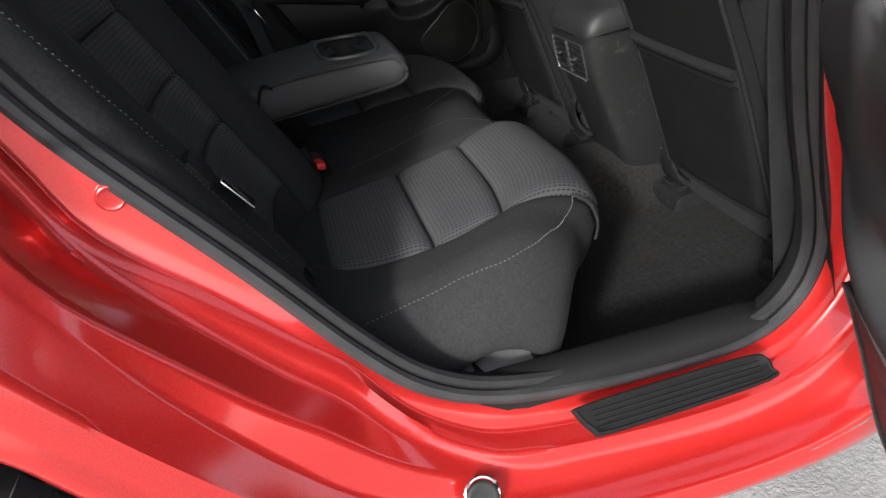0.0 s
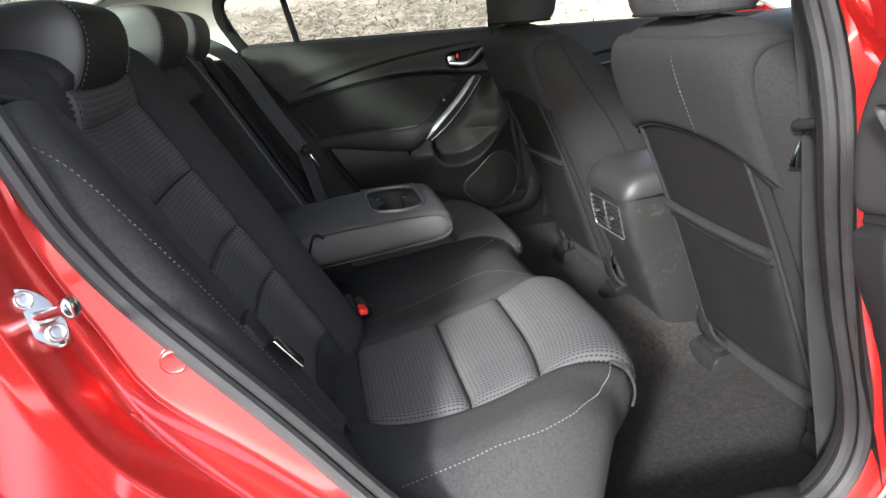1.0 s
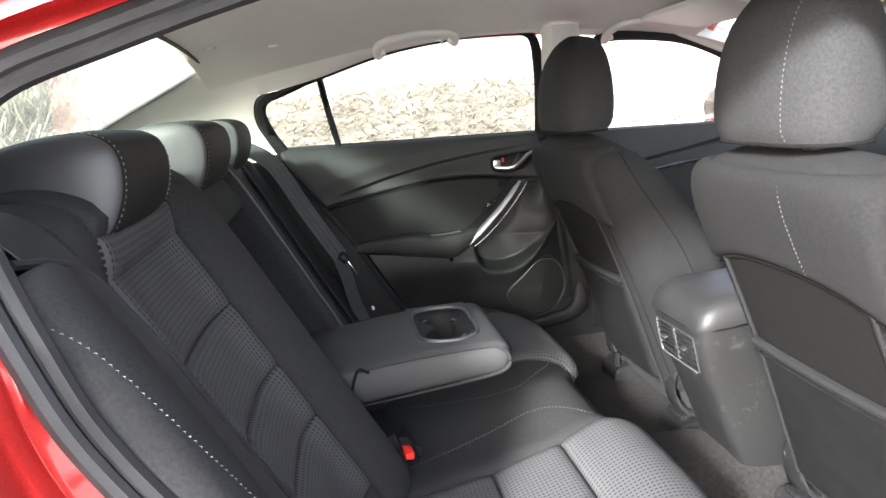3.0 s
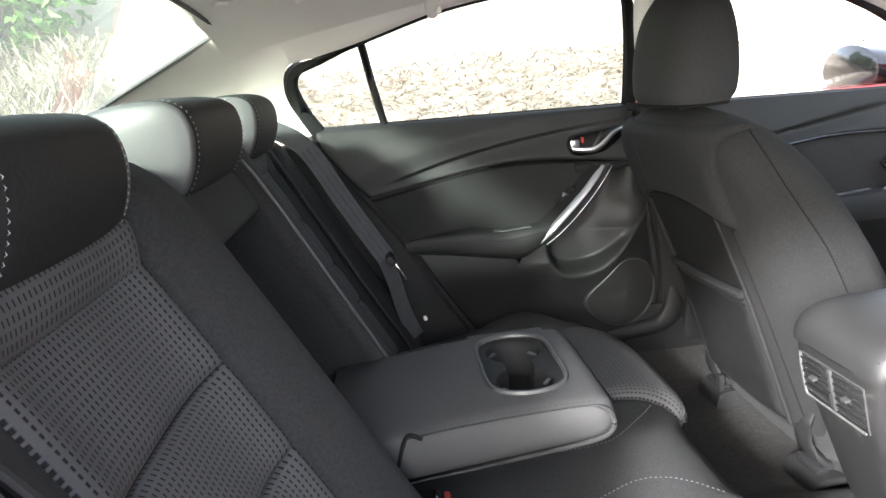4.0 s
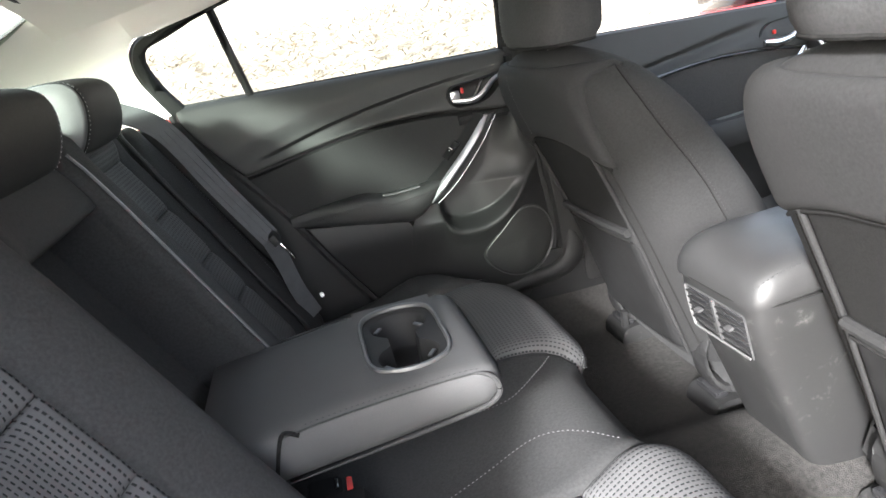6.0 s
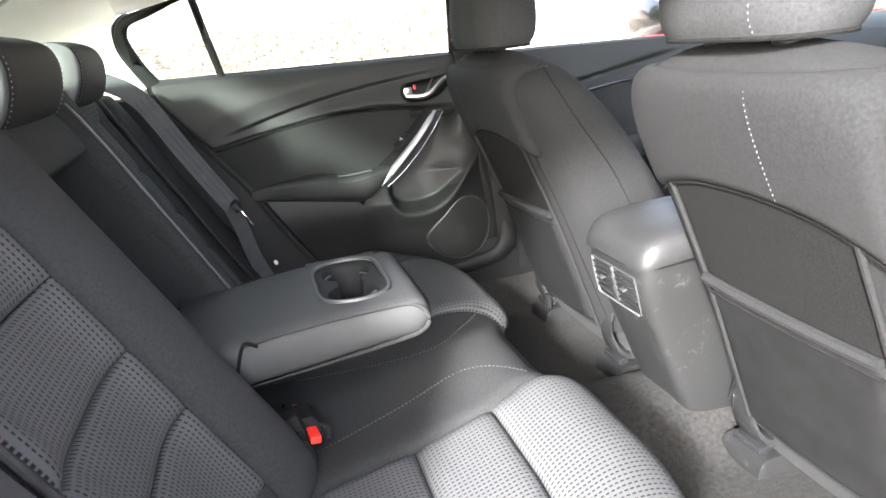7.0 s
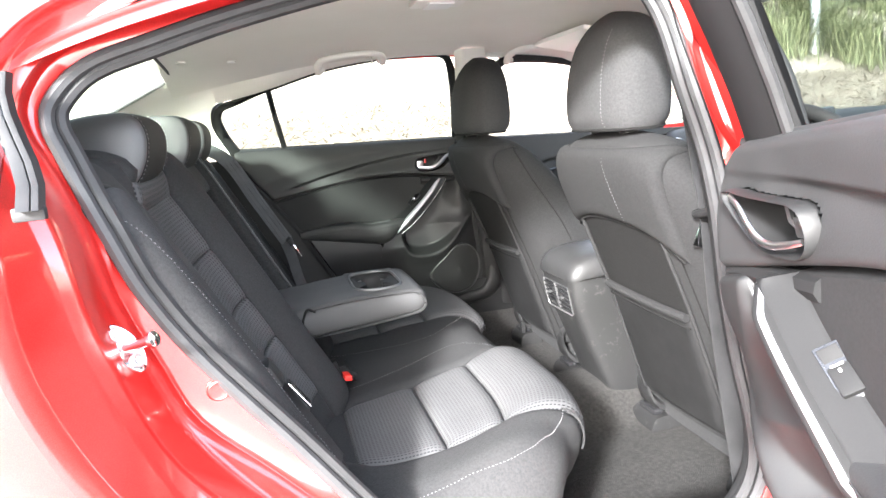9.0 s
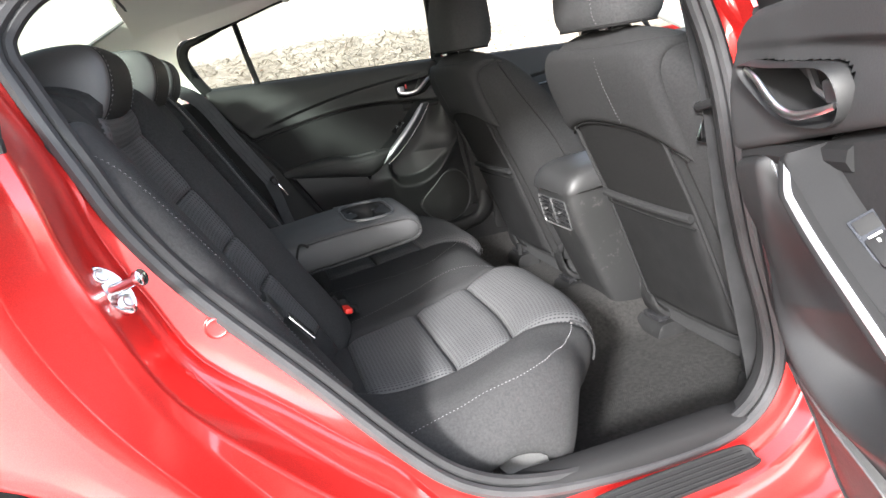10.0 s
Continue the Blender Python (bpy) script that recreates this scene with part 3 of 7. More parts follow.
# two-lobed plate facing forward, up and out, with a screw in each lobe and a stout bolt between them
front_n = Vector((0.62, -0.68, 0.40)).normalized()
along = (Vector((0.45, 0.0, -0.89)) - front_n * front_n.dot(Vector((0.45, 0.0, -0.89)))).normalized()
tilt = Matrix((along, front_n.cross(along), front_n)).transposed()
lobes = []
for k in range(48):
    w = 2 * math.pi * k / 48
    r = 0.0165 + 0.0165 * abs(math.cos(w)) ** 1.6
    lobes.append(Vector((r * math.cos(w), 0.0195 * math.sin(w) * (0.82 + 0.26 * abs(math.cos(w))), 0)))
part("plate", outward(loft([[tilt @ (q * f + Vector((0, 0, h))) for q in lobes] for f, h in ((1, -0.006), (1, 0.002), (0.93, 0.004), (0.4, 0.004), (0.01, 0.004))])), CHROME, striker, "stamped metal plate")
for k in (-1, 1):
    part("screw", disc(tilt @ Vector((0.019 * k, 0, 0.004)), front_n, 0.0085, 0.005), SATIN, striker)
pin = Vector((0.85, -0.45, 0.28)).normalized()
part("bolt", outward(loft([[pin * d + r * (math.cos(a) * Vector((0, 0.53, 0.85)) + math.sin(a) * pin.cross(Vector((0, 0.53, 0.85)))) for a in (2 * math.pi * j / 16 for j in range(16))] for d, r in ((0.0, 0.0075), (0.005, 0.0065), (0.030, 0.0060), (0.036, 0.0062), (0.038, 0.0095), (0.043, 0.0095), (0.045, 0.007), (0.045, 0.0005))])), CHROME, striker, "round striker bolt")

# rear quarter window beside the near aperture
part("quarter_glass", patch(lambda u, v: (-0.095 - u * 1.0, -outer_y(0.965 + v) - 0.002, 0.965 + v + 0.0 * u), 0.0, 0.40, 0.0, 0.10, 8, 8, 0.001, 0.01, 0.004, True), GLASS, car)
QT = [(-0.052, 0.950), (-0.060, 0.972), (-0.072, 0.995), (-0.083, 1.02), (-0.092, 1.045), (-0.097, 1.07), (-0.096, 1.092)]
part("quarter_trim", outward(loft([[Vector((x0 + a, -outer_y(z) - b, z)) for a, b in ((-0.006, -0.02), (-0.006, 0.003), (-0.008, 0.004), (-0.018, 0.003), (-0.019, 0.0), (-0.02, -0.02))] for x0, z in QT])), RUBBER, car, "black strip of the rear quarter window")
part("quarter_edge", outward(loft([[Vector((x0 + a, -outer_y(z) - b, z)) for a, b in ((0.002, -0.02), (0.002, 0.003), (0.0, 0.004), (-0.004, 0.004), (-0.005, -0.02))] for x0, z in QT])), RUBBER, car, "black rubber edge of the rear quarter window")
part("trim_foot", box((0.03, 0.012, 0.014), (-0.064, -0.838, 0.946), 0.003), RUBBER, car)
DRIP = [(-0.42, 0.645, 0.985), (-0.28, 0.66, 1.045), (-0.154, 0.655, 1.105), (-0.06, 0.648, 1.143), (0.05, 0.645, 1.178), (0.2, 0.642, 1.214), (0.4, 0.64, 1.238), (0.65, 0.64, 1.248), (0.9, 0.635, 1.238), (1.15, 0.62, 1.205), (1.28, 0.605, 1.17)]
drip = [Vector((x, -y, z)) for x, y, z in smooth_path(DRIP, 5)]
part("roof_gutter", tube([q + Vector((0, 0.004, 0)) for q in drip], 0.006, 6), RUBBER, car, "black roof seam")
part("cant_rail", outward(loft([[q + Vector((0, -dy, dz)) for q in drip] for dy, dz in ((0.0, 0.0), (0.014, -0.005), (0.026, -0.012), (0.034, -0.020), (0.038, -0.030))], closed=False)), RED, car, "red rail above the doors")
part("roof_side", outward(loft([[q + Vector((0, dy, dz)) for q in drip] for dy, dz in ((0.0, -0.004), (0.006, 0.010), (0.03, 0.028), (0.08, 0.045))], closed=False)), RED, car)

# ---- cabin shell ----
roof_edge = curve([(-0.5, 0.47), (-0.1, 0.56), (0.2, 0.60), (0.6, 0.62), (1.0, 0.615), (1.4, 0.56), (1.7, 0.5)])
roof_side = curve([(-0.6, 0.98), (-0.45, 1.04), (-0.2, 1.10), (-0.05, 1.14), (0.16, 1.18), (0.35, 1.21), (0.6, 1.225), (0.9, 1.22), (1.2, 1.18), (1.45, 1.09), (1.7, 0.99)])
roof_crown = curve([(-0.6, 1.03), (-0.35, 1.13), (-0.08, 1.205), (0.2, 1.26), (0.6, 1.285), (0.9, 1.28), (1.15, 1.245), (1.4, 1.17), (1.7, 1.05)])


def roof_point(x, t, lift=0.0):
    """t from -1 (near side) to 1 (far side)."""
    y = roof_edge(x) * math.copysign(abs(t) ** 0.92, t)
    z = lerp(roof_side(x), roof_crown(x), (1 - abs(t) ** 2.6)) + lift
    return Vector((x, y * (1 + 0.10 * (lift > 0)), z))


def roof_sheet(x0, x1, lift, n=34, m=41):
    return loft([[roof_point(lerp(x0, x1, k / n), -1 + 2 * j / (m - 1), lift) for j in range(m)] for k in range(n + 1)], closed=False)


ceiling = part("ceiling", roof_sheet(-0.08, 1.22, 0.0), HEADLINER, None)
tagged(ceiling, "cream cloth headliner", "ceiling", kind="structure")
part("roof_panel", outward(roof_sheet(-0.055, 1.28, 0.045)), RED, car, "red roof skin")


rail_y = curve([(0.03, 0.68), (0.10, 0.664), (0.19, 0.650), (0.375, 0.640), (0.56, 0.634), (0.75, 0.634), (0.95, 0.628), (1.05, 0.622), (1.2, 0.618), (1.34, 0.63), (1.5, 0.66)])
rail_z = curve([(0.03, 1.118), (0.10, 1.128), (0.19, 1.147), (0.375, 1.197), (0.56, 1.221), (0.75, 1.223), (0.95, 1.202), (1.05, 1.206), (1.2, 1.187), (1.34, 1.133), (1.5, 1.045)])


def rail(x0, x1, n=50):
    """Headliner edge down to the window frames."""
    rings = []
    for k in range(n + 1):
        x = lerp(x0, x1, k / n)
        a, b = Vector((x, roof_edge(x) - 0.004, roof_side(x) + 0.002)), Vector((x, rail_y(x), rail_z(x)))
        rings.append([a, a.lerp(b, 0.25) + Vector((0, 0, -0.003)), a.lerp(b, 0.5) + Vector((0, 0, -0.005)), a.lerp(b, 0.8) + Vector((0, 0, -0.004)), b, b + Vector((0, 0.012, 0.008)), b + Vector((0, 0.03, 0.03))])
    return loft(rings, closed=False)


part("roof_rail_trim", outward(rail(0.03, 1.5)), IVORY, car, "cream roof rail trim")


# far C pillar: cream panel between headliner, rear glass and side window
def c_pillar(s):
    rear = smooth_path([(-0.05, 0.44, 1.225), (-0.055, 0.478, 1.187), (-0.16, 0.482, 1.14), (-0.28, 0.484, 1.083), (-0.40, 0.487, 1.03), (-0.52, 0.49, 0.975)], 6)
    front = smooth_path([(0.14, 0.656, 1.142), (0.05, 0.672, 1.124), (0.018, 0.688, 1.108), (0.006, 0.698, 1.075), (0.012, 0.706, 1.03), (0.05, 0.716, 0.955)] if s > 0 else [(0.03, 0.60, 1.15), (0.0, 0.605, 1.135), (-0.075, 0.64, 1.095), (-0.10, 0.655, 1.05), (-0.10, 0.665, 1.0), (-0.09, 0.67, 0.94)], 6)
    rings = []
    for a, b in zip(rear, front):
        rings.append([Vector((lerp(a.x, b.x, t), s * (lerp(a.y, b.y, t) + 0.035 * math.sin(math.pi * t)), lerp(a.z, b.z, t))) for t in [k / 10 for k in range(11)]])
    return outward(loft(rings, closed=False))


for s in (-1, 1):
    part("c_pillar_trim", c_pillar(s), IVORY, car, "cream plastic rear pillar trim")

# outer skin of the pillars, and the far side of the body
def c_pillar_skin(s):
    rear = smooth_path([(-0.03, 0.57, 1.185), (-0.12, 0.57, 1.145), (-0.28, 0.575, 1.062), (-0.45, 0.58, 0.98), (-0.66, 0.59, 0.89)], 6)
    front = smooth_path([(0.10, 0.645, 1.195), (-0.06, 0.66, 1.145), (-0.20, 0.69, 1.09), (-0.36, 0.745, 1.02), (-0.62, 0.80, 0.955)], 6)
    return outward(loft([[Vector((lerp(a.x, b.x, t), s * (lerp(a.y, b.y, t) + 0.03 * math.sin(math.pi * t)), lerp(a.z, b.z, t) + 0.012 * math.sin(math.pi * t))) for t in [k / 8 for k in range(9)]] for a, b in zip(rear, front)], closed=False))


for s in (-1, 1):
    part("c_pillar_skin", c_pillar_skin(s), RED, car, "red rear pillar")
part("cant_rail", outward(loft([[Vector((q.x, -q.y + dy, q.z + dz)) for q in drip] for dy, dz in ((0.0, 0.0), (0.016, -0.008), (0.030, -0.022), (0.038, -0.028))], closed=False)), RED, car)
part("roof_side", outward(loft([[Vector((q.x, -q.y - dy, q.z + dz)) for q in drip] for dy, dz in ((0.0, -0.004), (0.006, 0.010), (0.03, 0.028), (0.08, 0.045))], closed=False)), RED, car)


def flank(s, x0, x1, arch_x):
    """Body side with a round wheel arch cut out of its lower edge."""
    rows = []
    for k in range(41):
        x = lerp(x0, x1, k / 40)
        d = abs(x - arch_x)
        low = 0.2 if d > 0.375 else 0.33 + math.sqrt(max(0.0, 0.375**2 - d * d))
        top = 0.93 - 0.10 * max(0.0, (x - 2.0) / 1.1) ** 2
        end = 1 - 0.10 * max(0.0, (abs(x - 0.95) - 1.9) / 0.35) ** 2
        rows.append([Vector((x, s * outer_y(lerp(low, top, t)) * end, lerp(low, top, t))) for t in [j / 10 for j in range(11)]])
    return outward(loft(rows, closed=False))


for s in (-1, 1):
    part("front_wing", flank(s, 1.75, 3.18, 2.5), RED, car, "red front wing")
part("quarter_panel", flank(1, -1.27, 0.14, -0.325), RED, car)
part("rear_bumper", outward(loft([[Vector((-1.27 - 0.05 * math.cos(y * 1.9) + 0.0, y, z)) for y in [-0.80 + 0.1 * j for j in range(17)]] for z in (0.22, 0.4, 0.55, 0.62)], closed=False)), RED, car)

# rear window, its black edge, the parcel shelf
rear_window = thing("window_1", "sloping rear window with a black edge", "window", kind="structure")
part("pane", facing(loft([[Vector((-0.07 - 0.62 * t, y * (1 + 0.06 * t), 1.205 - 0.295 * t - 0.03 * (y / 0.5) ** 2)) for y in [-0.50 + 0.05 * j for j in range(21)]] for t in [k / 12 for k in range(13)]], closed=False), (0.4, 0, 0.8)), REAR_GLASS, rear_window)
for s in (-1, 1):
    part("window_frame", tube([(-0.055 - 0.62 * t, s * (0.482 + 0.01 * t), 1.188 - 0.295 * t) for t in [k / 10 for k in range(11)]], 0.004, 6), RUBBER, rear_window)
part("window_frame", tube([(-0.062, y, 1.206 - 0.03 * (y / 0.5) ** 2) for y in [-0.48 + 0.096 * j for j in range(11)]], 0.004, 6), RUBBER, rear_window)
for s in (-1, 1):
    part("wheelhouse_trim", outward(loft([[Vector((x, s * (0.70 if s > 0 else 0.685), z)) for z in (0.35, 0.5, 0.7, 0.9, (0.94 if x < 0.2 else 0.90) if s > 0 else 0.90)] for x in ([-0.3, 0.0, 0.12, 0.22, 0.45] if s > 0 else [-0.3, -0.2, -0.12, -0.09])], closed=False)), PLASTIC, car, "black lower side trim beside the seat")
part("seat_base_cover", outward(loft([[Vector((x, -y, z)) for y, z in ((0.570, 0.262), (0.570, 0.310), (0.590, 0.335), (0.655, 0.358), (0.690, 0.330), (0.690, 0.262))] for x in (0.325, 0.335, 0.500, 0.510)])), TRIM_GREY, car, "grey plastic cover under the seat edge")
part("parcel_shelf", box((0.62, 1.22, 0.03), (-0.44, 0, 0.915), 0.01), VELOUR, car, "dark parcel shelf")
part("boot_lid", outward(loft([[Vector((x, y, z)) for y in [-0.8 + 0.1 * j for j in range(17)]] for x, z in ((-0.68, 0.93), (-0.9, 0.95), (-1.15, 0.94), (-1.25, 0.85), (-1.28, 0.5))], closed=False)), RED, car, "red boot lid")


# floor
def floor_z(x, y):
    tunnel = math.exp(-((y / 0.13) ** 4)) * 0.075
    rise = 0.10 * max(0, (0.62 - x) / 0.2) ** 2 if x < 0.62 else 0
    ruck = 0.004 * math.sin(9 * x + 5 * y) + 0.003 * math.sin(23 * y - 11 * x)
    edge = 0.082 * min(1.0, max(0.0, (y - 0.60) / 0.09)) ** 2
    return 0.235 + tunnel + min(rise, 0.12) + ruck + edge


carpet = part("floor", outward(loft([[Vector((0.40 + 1.4 * k / 60, -0.70 + 1.4 * j / 60, floor_z(0.40 + 1.4 * k / 60, -0.70 + 1.4 * j / 60))) for j in range(61)] for k in range(61)], closed=False)), CARPET)
tagged(carpet, "charcoal carpet with a centre tunnel", "carpet", kind="structure")
part("underfloor", box((2.6, 1.5, 0.03), (0.5, 0, 0.175), 0.01), PLASTIC, car)
part("firewall", box((0.03, 1.5, 0.75), (1.95, 0, 0.55), 0.01), PLASTIC, car)
part("seat_bulkhead", box((0.02, 1.3, 0.5), (-0.2, 0, 0.68), 0.005), PLASTIC, car)
for s in (-1, 1):
    part("floor_side", box((1.6, 0.02, 0.15 if s < 0 else 0.28), (1.1 if s < 0 else 1.0, s * 0.715, 0.235 if s < 0 else 0.30), 0.005), CARPET if s < 0 else FILM, car)

# B pillars
def cut_pillar(s, z0, z1, shift=0.0):
    rings = []
    for z in [lerp(z0, z1, k / 16) for k in range(17)]:
        xf = curve([(0.3, 0.90), (0.5, 0.875), (0.62, 0.862), (0.8, 0.84), (1.0, 0.81), (1.13, 0.79), (1.22, 0.785)])(z) + shift
        w = curve([(0.3, 0.20), (0.45, 0.15), (0.7, 0.11), (1.0, 0.085), (1.22, 0.08)])(z)
        y = side_y(z) - 0.012
        rings.append([Vector((x, s * yy, z)) for x, yy in ((xf - 0.02, y + 0.03), (xf - 0.018, y), (xf - 0.006, y - 0.022), (xf + w * 0.5, y - 0.03), (xf + w - 0.01, y - 0.02), (xf + w, y + 0.03))])
    return outward(loft(rings, closed=False))


part("b_pillar_trim", cut_pillar(-1, 0.30, 1.22), PLASTIC, car, "black plastic centre pillar trim")
low_in = smooth_path([(0.846, 0, 0.737), (0.860, 0, 0.635), (0.874, 0, 0.536), (0.880, 0, 0.460), (0.858, 0, 0.412), (0.794, 0, 0.398), (0.68, 0, 0.392)], 6)
low_out = smooth_path([(0.868, 0, 0.737), (0.885, 0, 0.645), (0.908, 0, 0.545), (0.932, 0, 0.430), (0.903, 0, 0.380), (0.841, 0, 0.358), (0.68, 0, 0.345)], 6)
part("sill_cover", outward(loft([[Vector((lerp(a.x, b.x, t), y, lerp(a.z, b.z, t))) for t, y in ((0.0, 0.725), (0.0, 0.700), (0.06, 0.692), (0.25, 0.687), (0.6, 0.688), (0.9, 0.695), (1.0, 0.703), (1.0, 0.725))] for a, b in zip(low_in, low_out)])), PLASTIC, car, "curved satin black plastic pillar foot and sill cover")
part("b_pillar_trim", cut_pillar(1, 0.30, 0.955), PLASTIC, car, "black plastic centre pillar trim")
part("b_pillar_cap", cut_pillar(1, 0.957, 1.23, 0.028), IVORY, car, "cream upper centre pillar cover")
# cream upper part of the near pillar, over the seat belt
part("b_pillar_cap", outward(loft([[Vector((x, -yy, z)) for x, yy in ((0.79 - 0.11 * (z - 1.0) + 0.004, side_y(z) - 0.016), (0.80 - 0.11 * (z - 1.0), side_y(z) - 0.040), (0.845 - 0.10 * (z - 1.0), side_y(z) - 0.050), (0.895 - 0.1 * (z - 1), side_y(z) - 0.045))] for z in [0.955 + 0.26 * k / 10 for k in range(11)]], closed=False)), IVORY, car, "cream upper centre pillar cover")


# ---- rear seat ----
def profile(pts):
    """x(u), z(u) along a smooth line through (x, z) points, u in metres from its start; and its length."""
    p = smooth_path([(x, 0, z) for x, z in pts], 10)
    u, s = [0.0], 0.0
    for a, b in zip(p, p[1:]):
        s += (b - a).length
        u.append(s)
    ua, xa, za = np.array(u), np.array([q.x for q in p]), np.array([q.z for q in p])

    def at(t):
        x, z = float(np.interp(t, ua, xa)), float(np.interp(t, ua, za))
        if t < 0:
            x, z = xa[0] + (xa[1] - xa[0]) / ua[1] * t, za[0] + (za[1] - za[0]) / ua[1] * t
        if t > s:
            k = (t - s) / (ua[-1] - ua[-2])
            x, z = xa[-1] + (xa[-1] - xa[-2]) * k, za[-1] + (za[-1] - za[-2]) * k
        return float(x), float(z)

    def where(x0):
        top = int(np.argmax(xa)) + 1
        return float(np.interp(x0, xa[:top], ua[:top]))

    def height(z0):
        return float(ua[int(np.argmin(np.abs(za - z0)))])
    return at, s, where, height


cushion_at, cushion_len, cushion_u, _ = profile([(0.14, 0.425), (0.25, 0.422), (0.40, 0.440), (0.53, 0.463), (0.605, 0.477), (0.648, 0.471), (0.674, 0.452), (0.683, 0.42), (0.676, 0.375), (0.655, 0.33), (0.615, 0.285), (0.57, 0.25)])


# the outer bolsters roll in under the seat instead of dropping to the floor
bolster_at, bolster_len, _, _ = profile([(0.14, 0.425), (0.25, 0.422), (0.40, 0.440), (0.53, 0.463), (0.605, 0.477), (0.648, 0.471), (0.676, 0.454), (0.685, 0.425), (0.676, 0.397), (0.653, 0.362), (0.614, 0.334), (0.56, 0.315), (0.50, 0.305), (0.43, 0.300)])
SPLIT_U = cushion_u(0.648)


def cushion_surface(u, y):
    x, z = cushion_at(u)
    a = abs(y)
    if u > SPLIT_U:
        bx, bz = bolster_at(SPLIT_U + (u - SPLIT_U) * (bolster_len - SPLIT_U) / (cushion_len - SPLIT_U))
        k = ease(0.36, 0.56, a)
        x, z = lerp(x, bx, k), lerp(z, bz, k)
    mid = math.exp(-((a / 0.15) ** 6))
    edge = max(0.0, (a - 0.602) / 0.088)
    front, spread = (ease(0.42, 0.64, x), ease(0.14, 0.65, x)) if u < SPLIT_U else (1.0, 1.0)
    z -= 0.010 * mid + 0.10 * edge**2
    tuck = 0.088 * (max(0.0, min(a, 0.52) - 0.33) / 0.27) ** 2
    corner = 0.088 * (max(0.0, a - 0.33) / 0.27) ** 2 - tuck + 0.032 * ease(0.485, 0.565, a)
    x -= (0.036 * mid + tuck) * front + corner * spread
    return x, y, z


def above(S, u, v, lift, flip=False):
    """The point lift metres over the surface S(u, v)."""
    e = 1e-3
    n = (Vector(S(u + e, v)) - Vector(S(u - e, v))).cross(Vector(S(u, v + e)) - Vector(S(u, v - e))).normalized()
    return Vector(S(u, v)) + n * (-lift if flip else lift)


def between(S, at, lo, hi, wide):
    """S between the lines y = lo(x) and y = hi(x), its second parameter running over 0..wide."""
    return lambda u, v: S(u, lerp(lo(at(u)[0]), hi(at(u)[0]), v / wide))


rear_cushion = thing("rear_bench", "black cloth rear bench with quilted outer seats and folded-out armrest", "car seat")
UB, UG1, UG2 = cushion_u(0.248), cushion_u(0.405), cushion_u(0.532)
UF = cushion_u(0.64) + 0.075
quilt_in = curve([(0.23, 0.245), (0.27, 0.222), (0.40, 0.206), (0.53, 0.183), (0.62, 0.150), (0.68, 0.132)])
quilt_out = curve([(0.235, 0.455), (0.27, 0.492), (0.33, 0.515), (0.42, 0.525), (0.53, 0.523), (0.62, 0.512), (0.68, 0.50)])
for s in (-1, 1):
    lo, hi = (quilt_in, quilt_out) if s > 0 else (lambda x: -quilt_out(x), lambda x: -quilt_in(x))
    panel = between(cushion_surface, cushion_at, lo, hi, 0.32)
    for a, b in ((UB, UG1), (UG1, UG2), (UG2, UF)):
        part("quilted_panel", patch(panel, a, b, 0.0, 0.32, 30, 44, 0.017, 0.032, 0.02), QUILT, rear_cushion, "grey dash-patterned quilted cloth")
    lo2, hi2 = (lambda x: quilt_out(x) - 0.004, lambda x: 0.69) if s > 0 else (lambda x: -0.69, lambda x: -quilt_out(x) + 0.004)
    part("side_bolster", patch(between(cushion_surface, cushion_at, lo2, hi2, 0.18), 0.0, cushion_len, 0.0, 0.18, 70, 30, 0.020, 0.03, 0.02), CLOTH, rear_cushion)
    r0, r1 = sorted((s * 0.53, s * 0.18))
    part("rear_strip", patch(cushion_surface, 0.0, UB + 0.006, r0, r1, 14, 30, 0.010, 0.03, 0.02), CLOTH, rear_cushion)
    part("front_face", patch(cushion_surface, UF - 0.003, cushion_len, s * 0.505 if s < 0 else 0.13, -0.13 if s < 0 else 0.505, 16, 30, 0.008, 0.03, 0.02), CLOTH, rear_cushion)
    # seams: along the side bolster, round its front corner, and twice along the quilt's lower front edge
    path = smooth_path([(-0.349, 0.629, 0), (-0.245, 0.628, 0), (-0.15, 0.630, 0), (-0.055, 0.635, 0), (-0.012, 0.623, 0), (0.006, 0.606, 0), (0.014, 0.583, 0), (0.016, 0.554, 0), (0.013, 0.530, 0), (0.006, 0.512, 0)], 10)
    seam([above(cushion_surface, SPLIT_U + q.x, s * q.y, 0.0205) for q in path], rear_cushion, (0, s * 0.5, 1), width=0.0006, length=0.0038)
    corner = [above(cushion_surface, SPLIT_U + 0.006 + 0.06 * t, s * lerp(0.512, 0.506, t), 0.0195) for t in [k / 24 for k in range(25)]]
    part("corner_seam", tube(corner, 0.0022, 6), CLOTH, rear_cushion)
    for du in (0.012, 0.026):
        seam([above(cushion_surface, UF - du, s * lerp(0.150, 0.485, t), 0.0165) for t in [k / 30 for k in range(31)]], rear_cushion, (0.9, 0, 0.4))
    part("front_hem", tube([above(cushion_surface, UF - 0.019, s * lerp(0.140, 0.50, t), 0.0150) for t in [k / 30 for k in range(31)]], 0.0022, 6), CLOTH, rear_cushion)
part("centre_panel", patch(between(cushion_surface, cushion_at, lambda x: -quilt_in(x) - 0.003, lambda x: quilt_in(x) + 0.003, 0.42), 0.0, cushion_len, 0.0, 0.42, 60, 44, 0.014, 0.03, 0.02), CLOTH, rear_cushion, "plain black cloth centre seat")
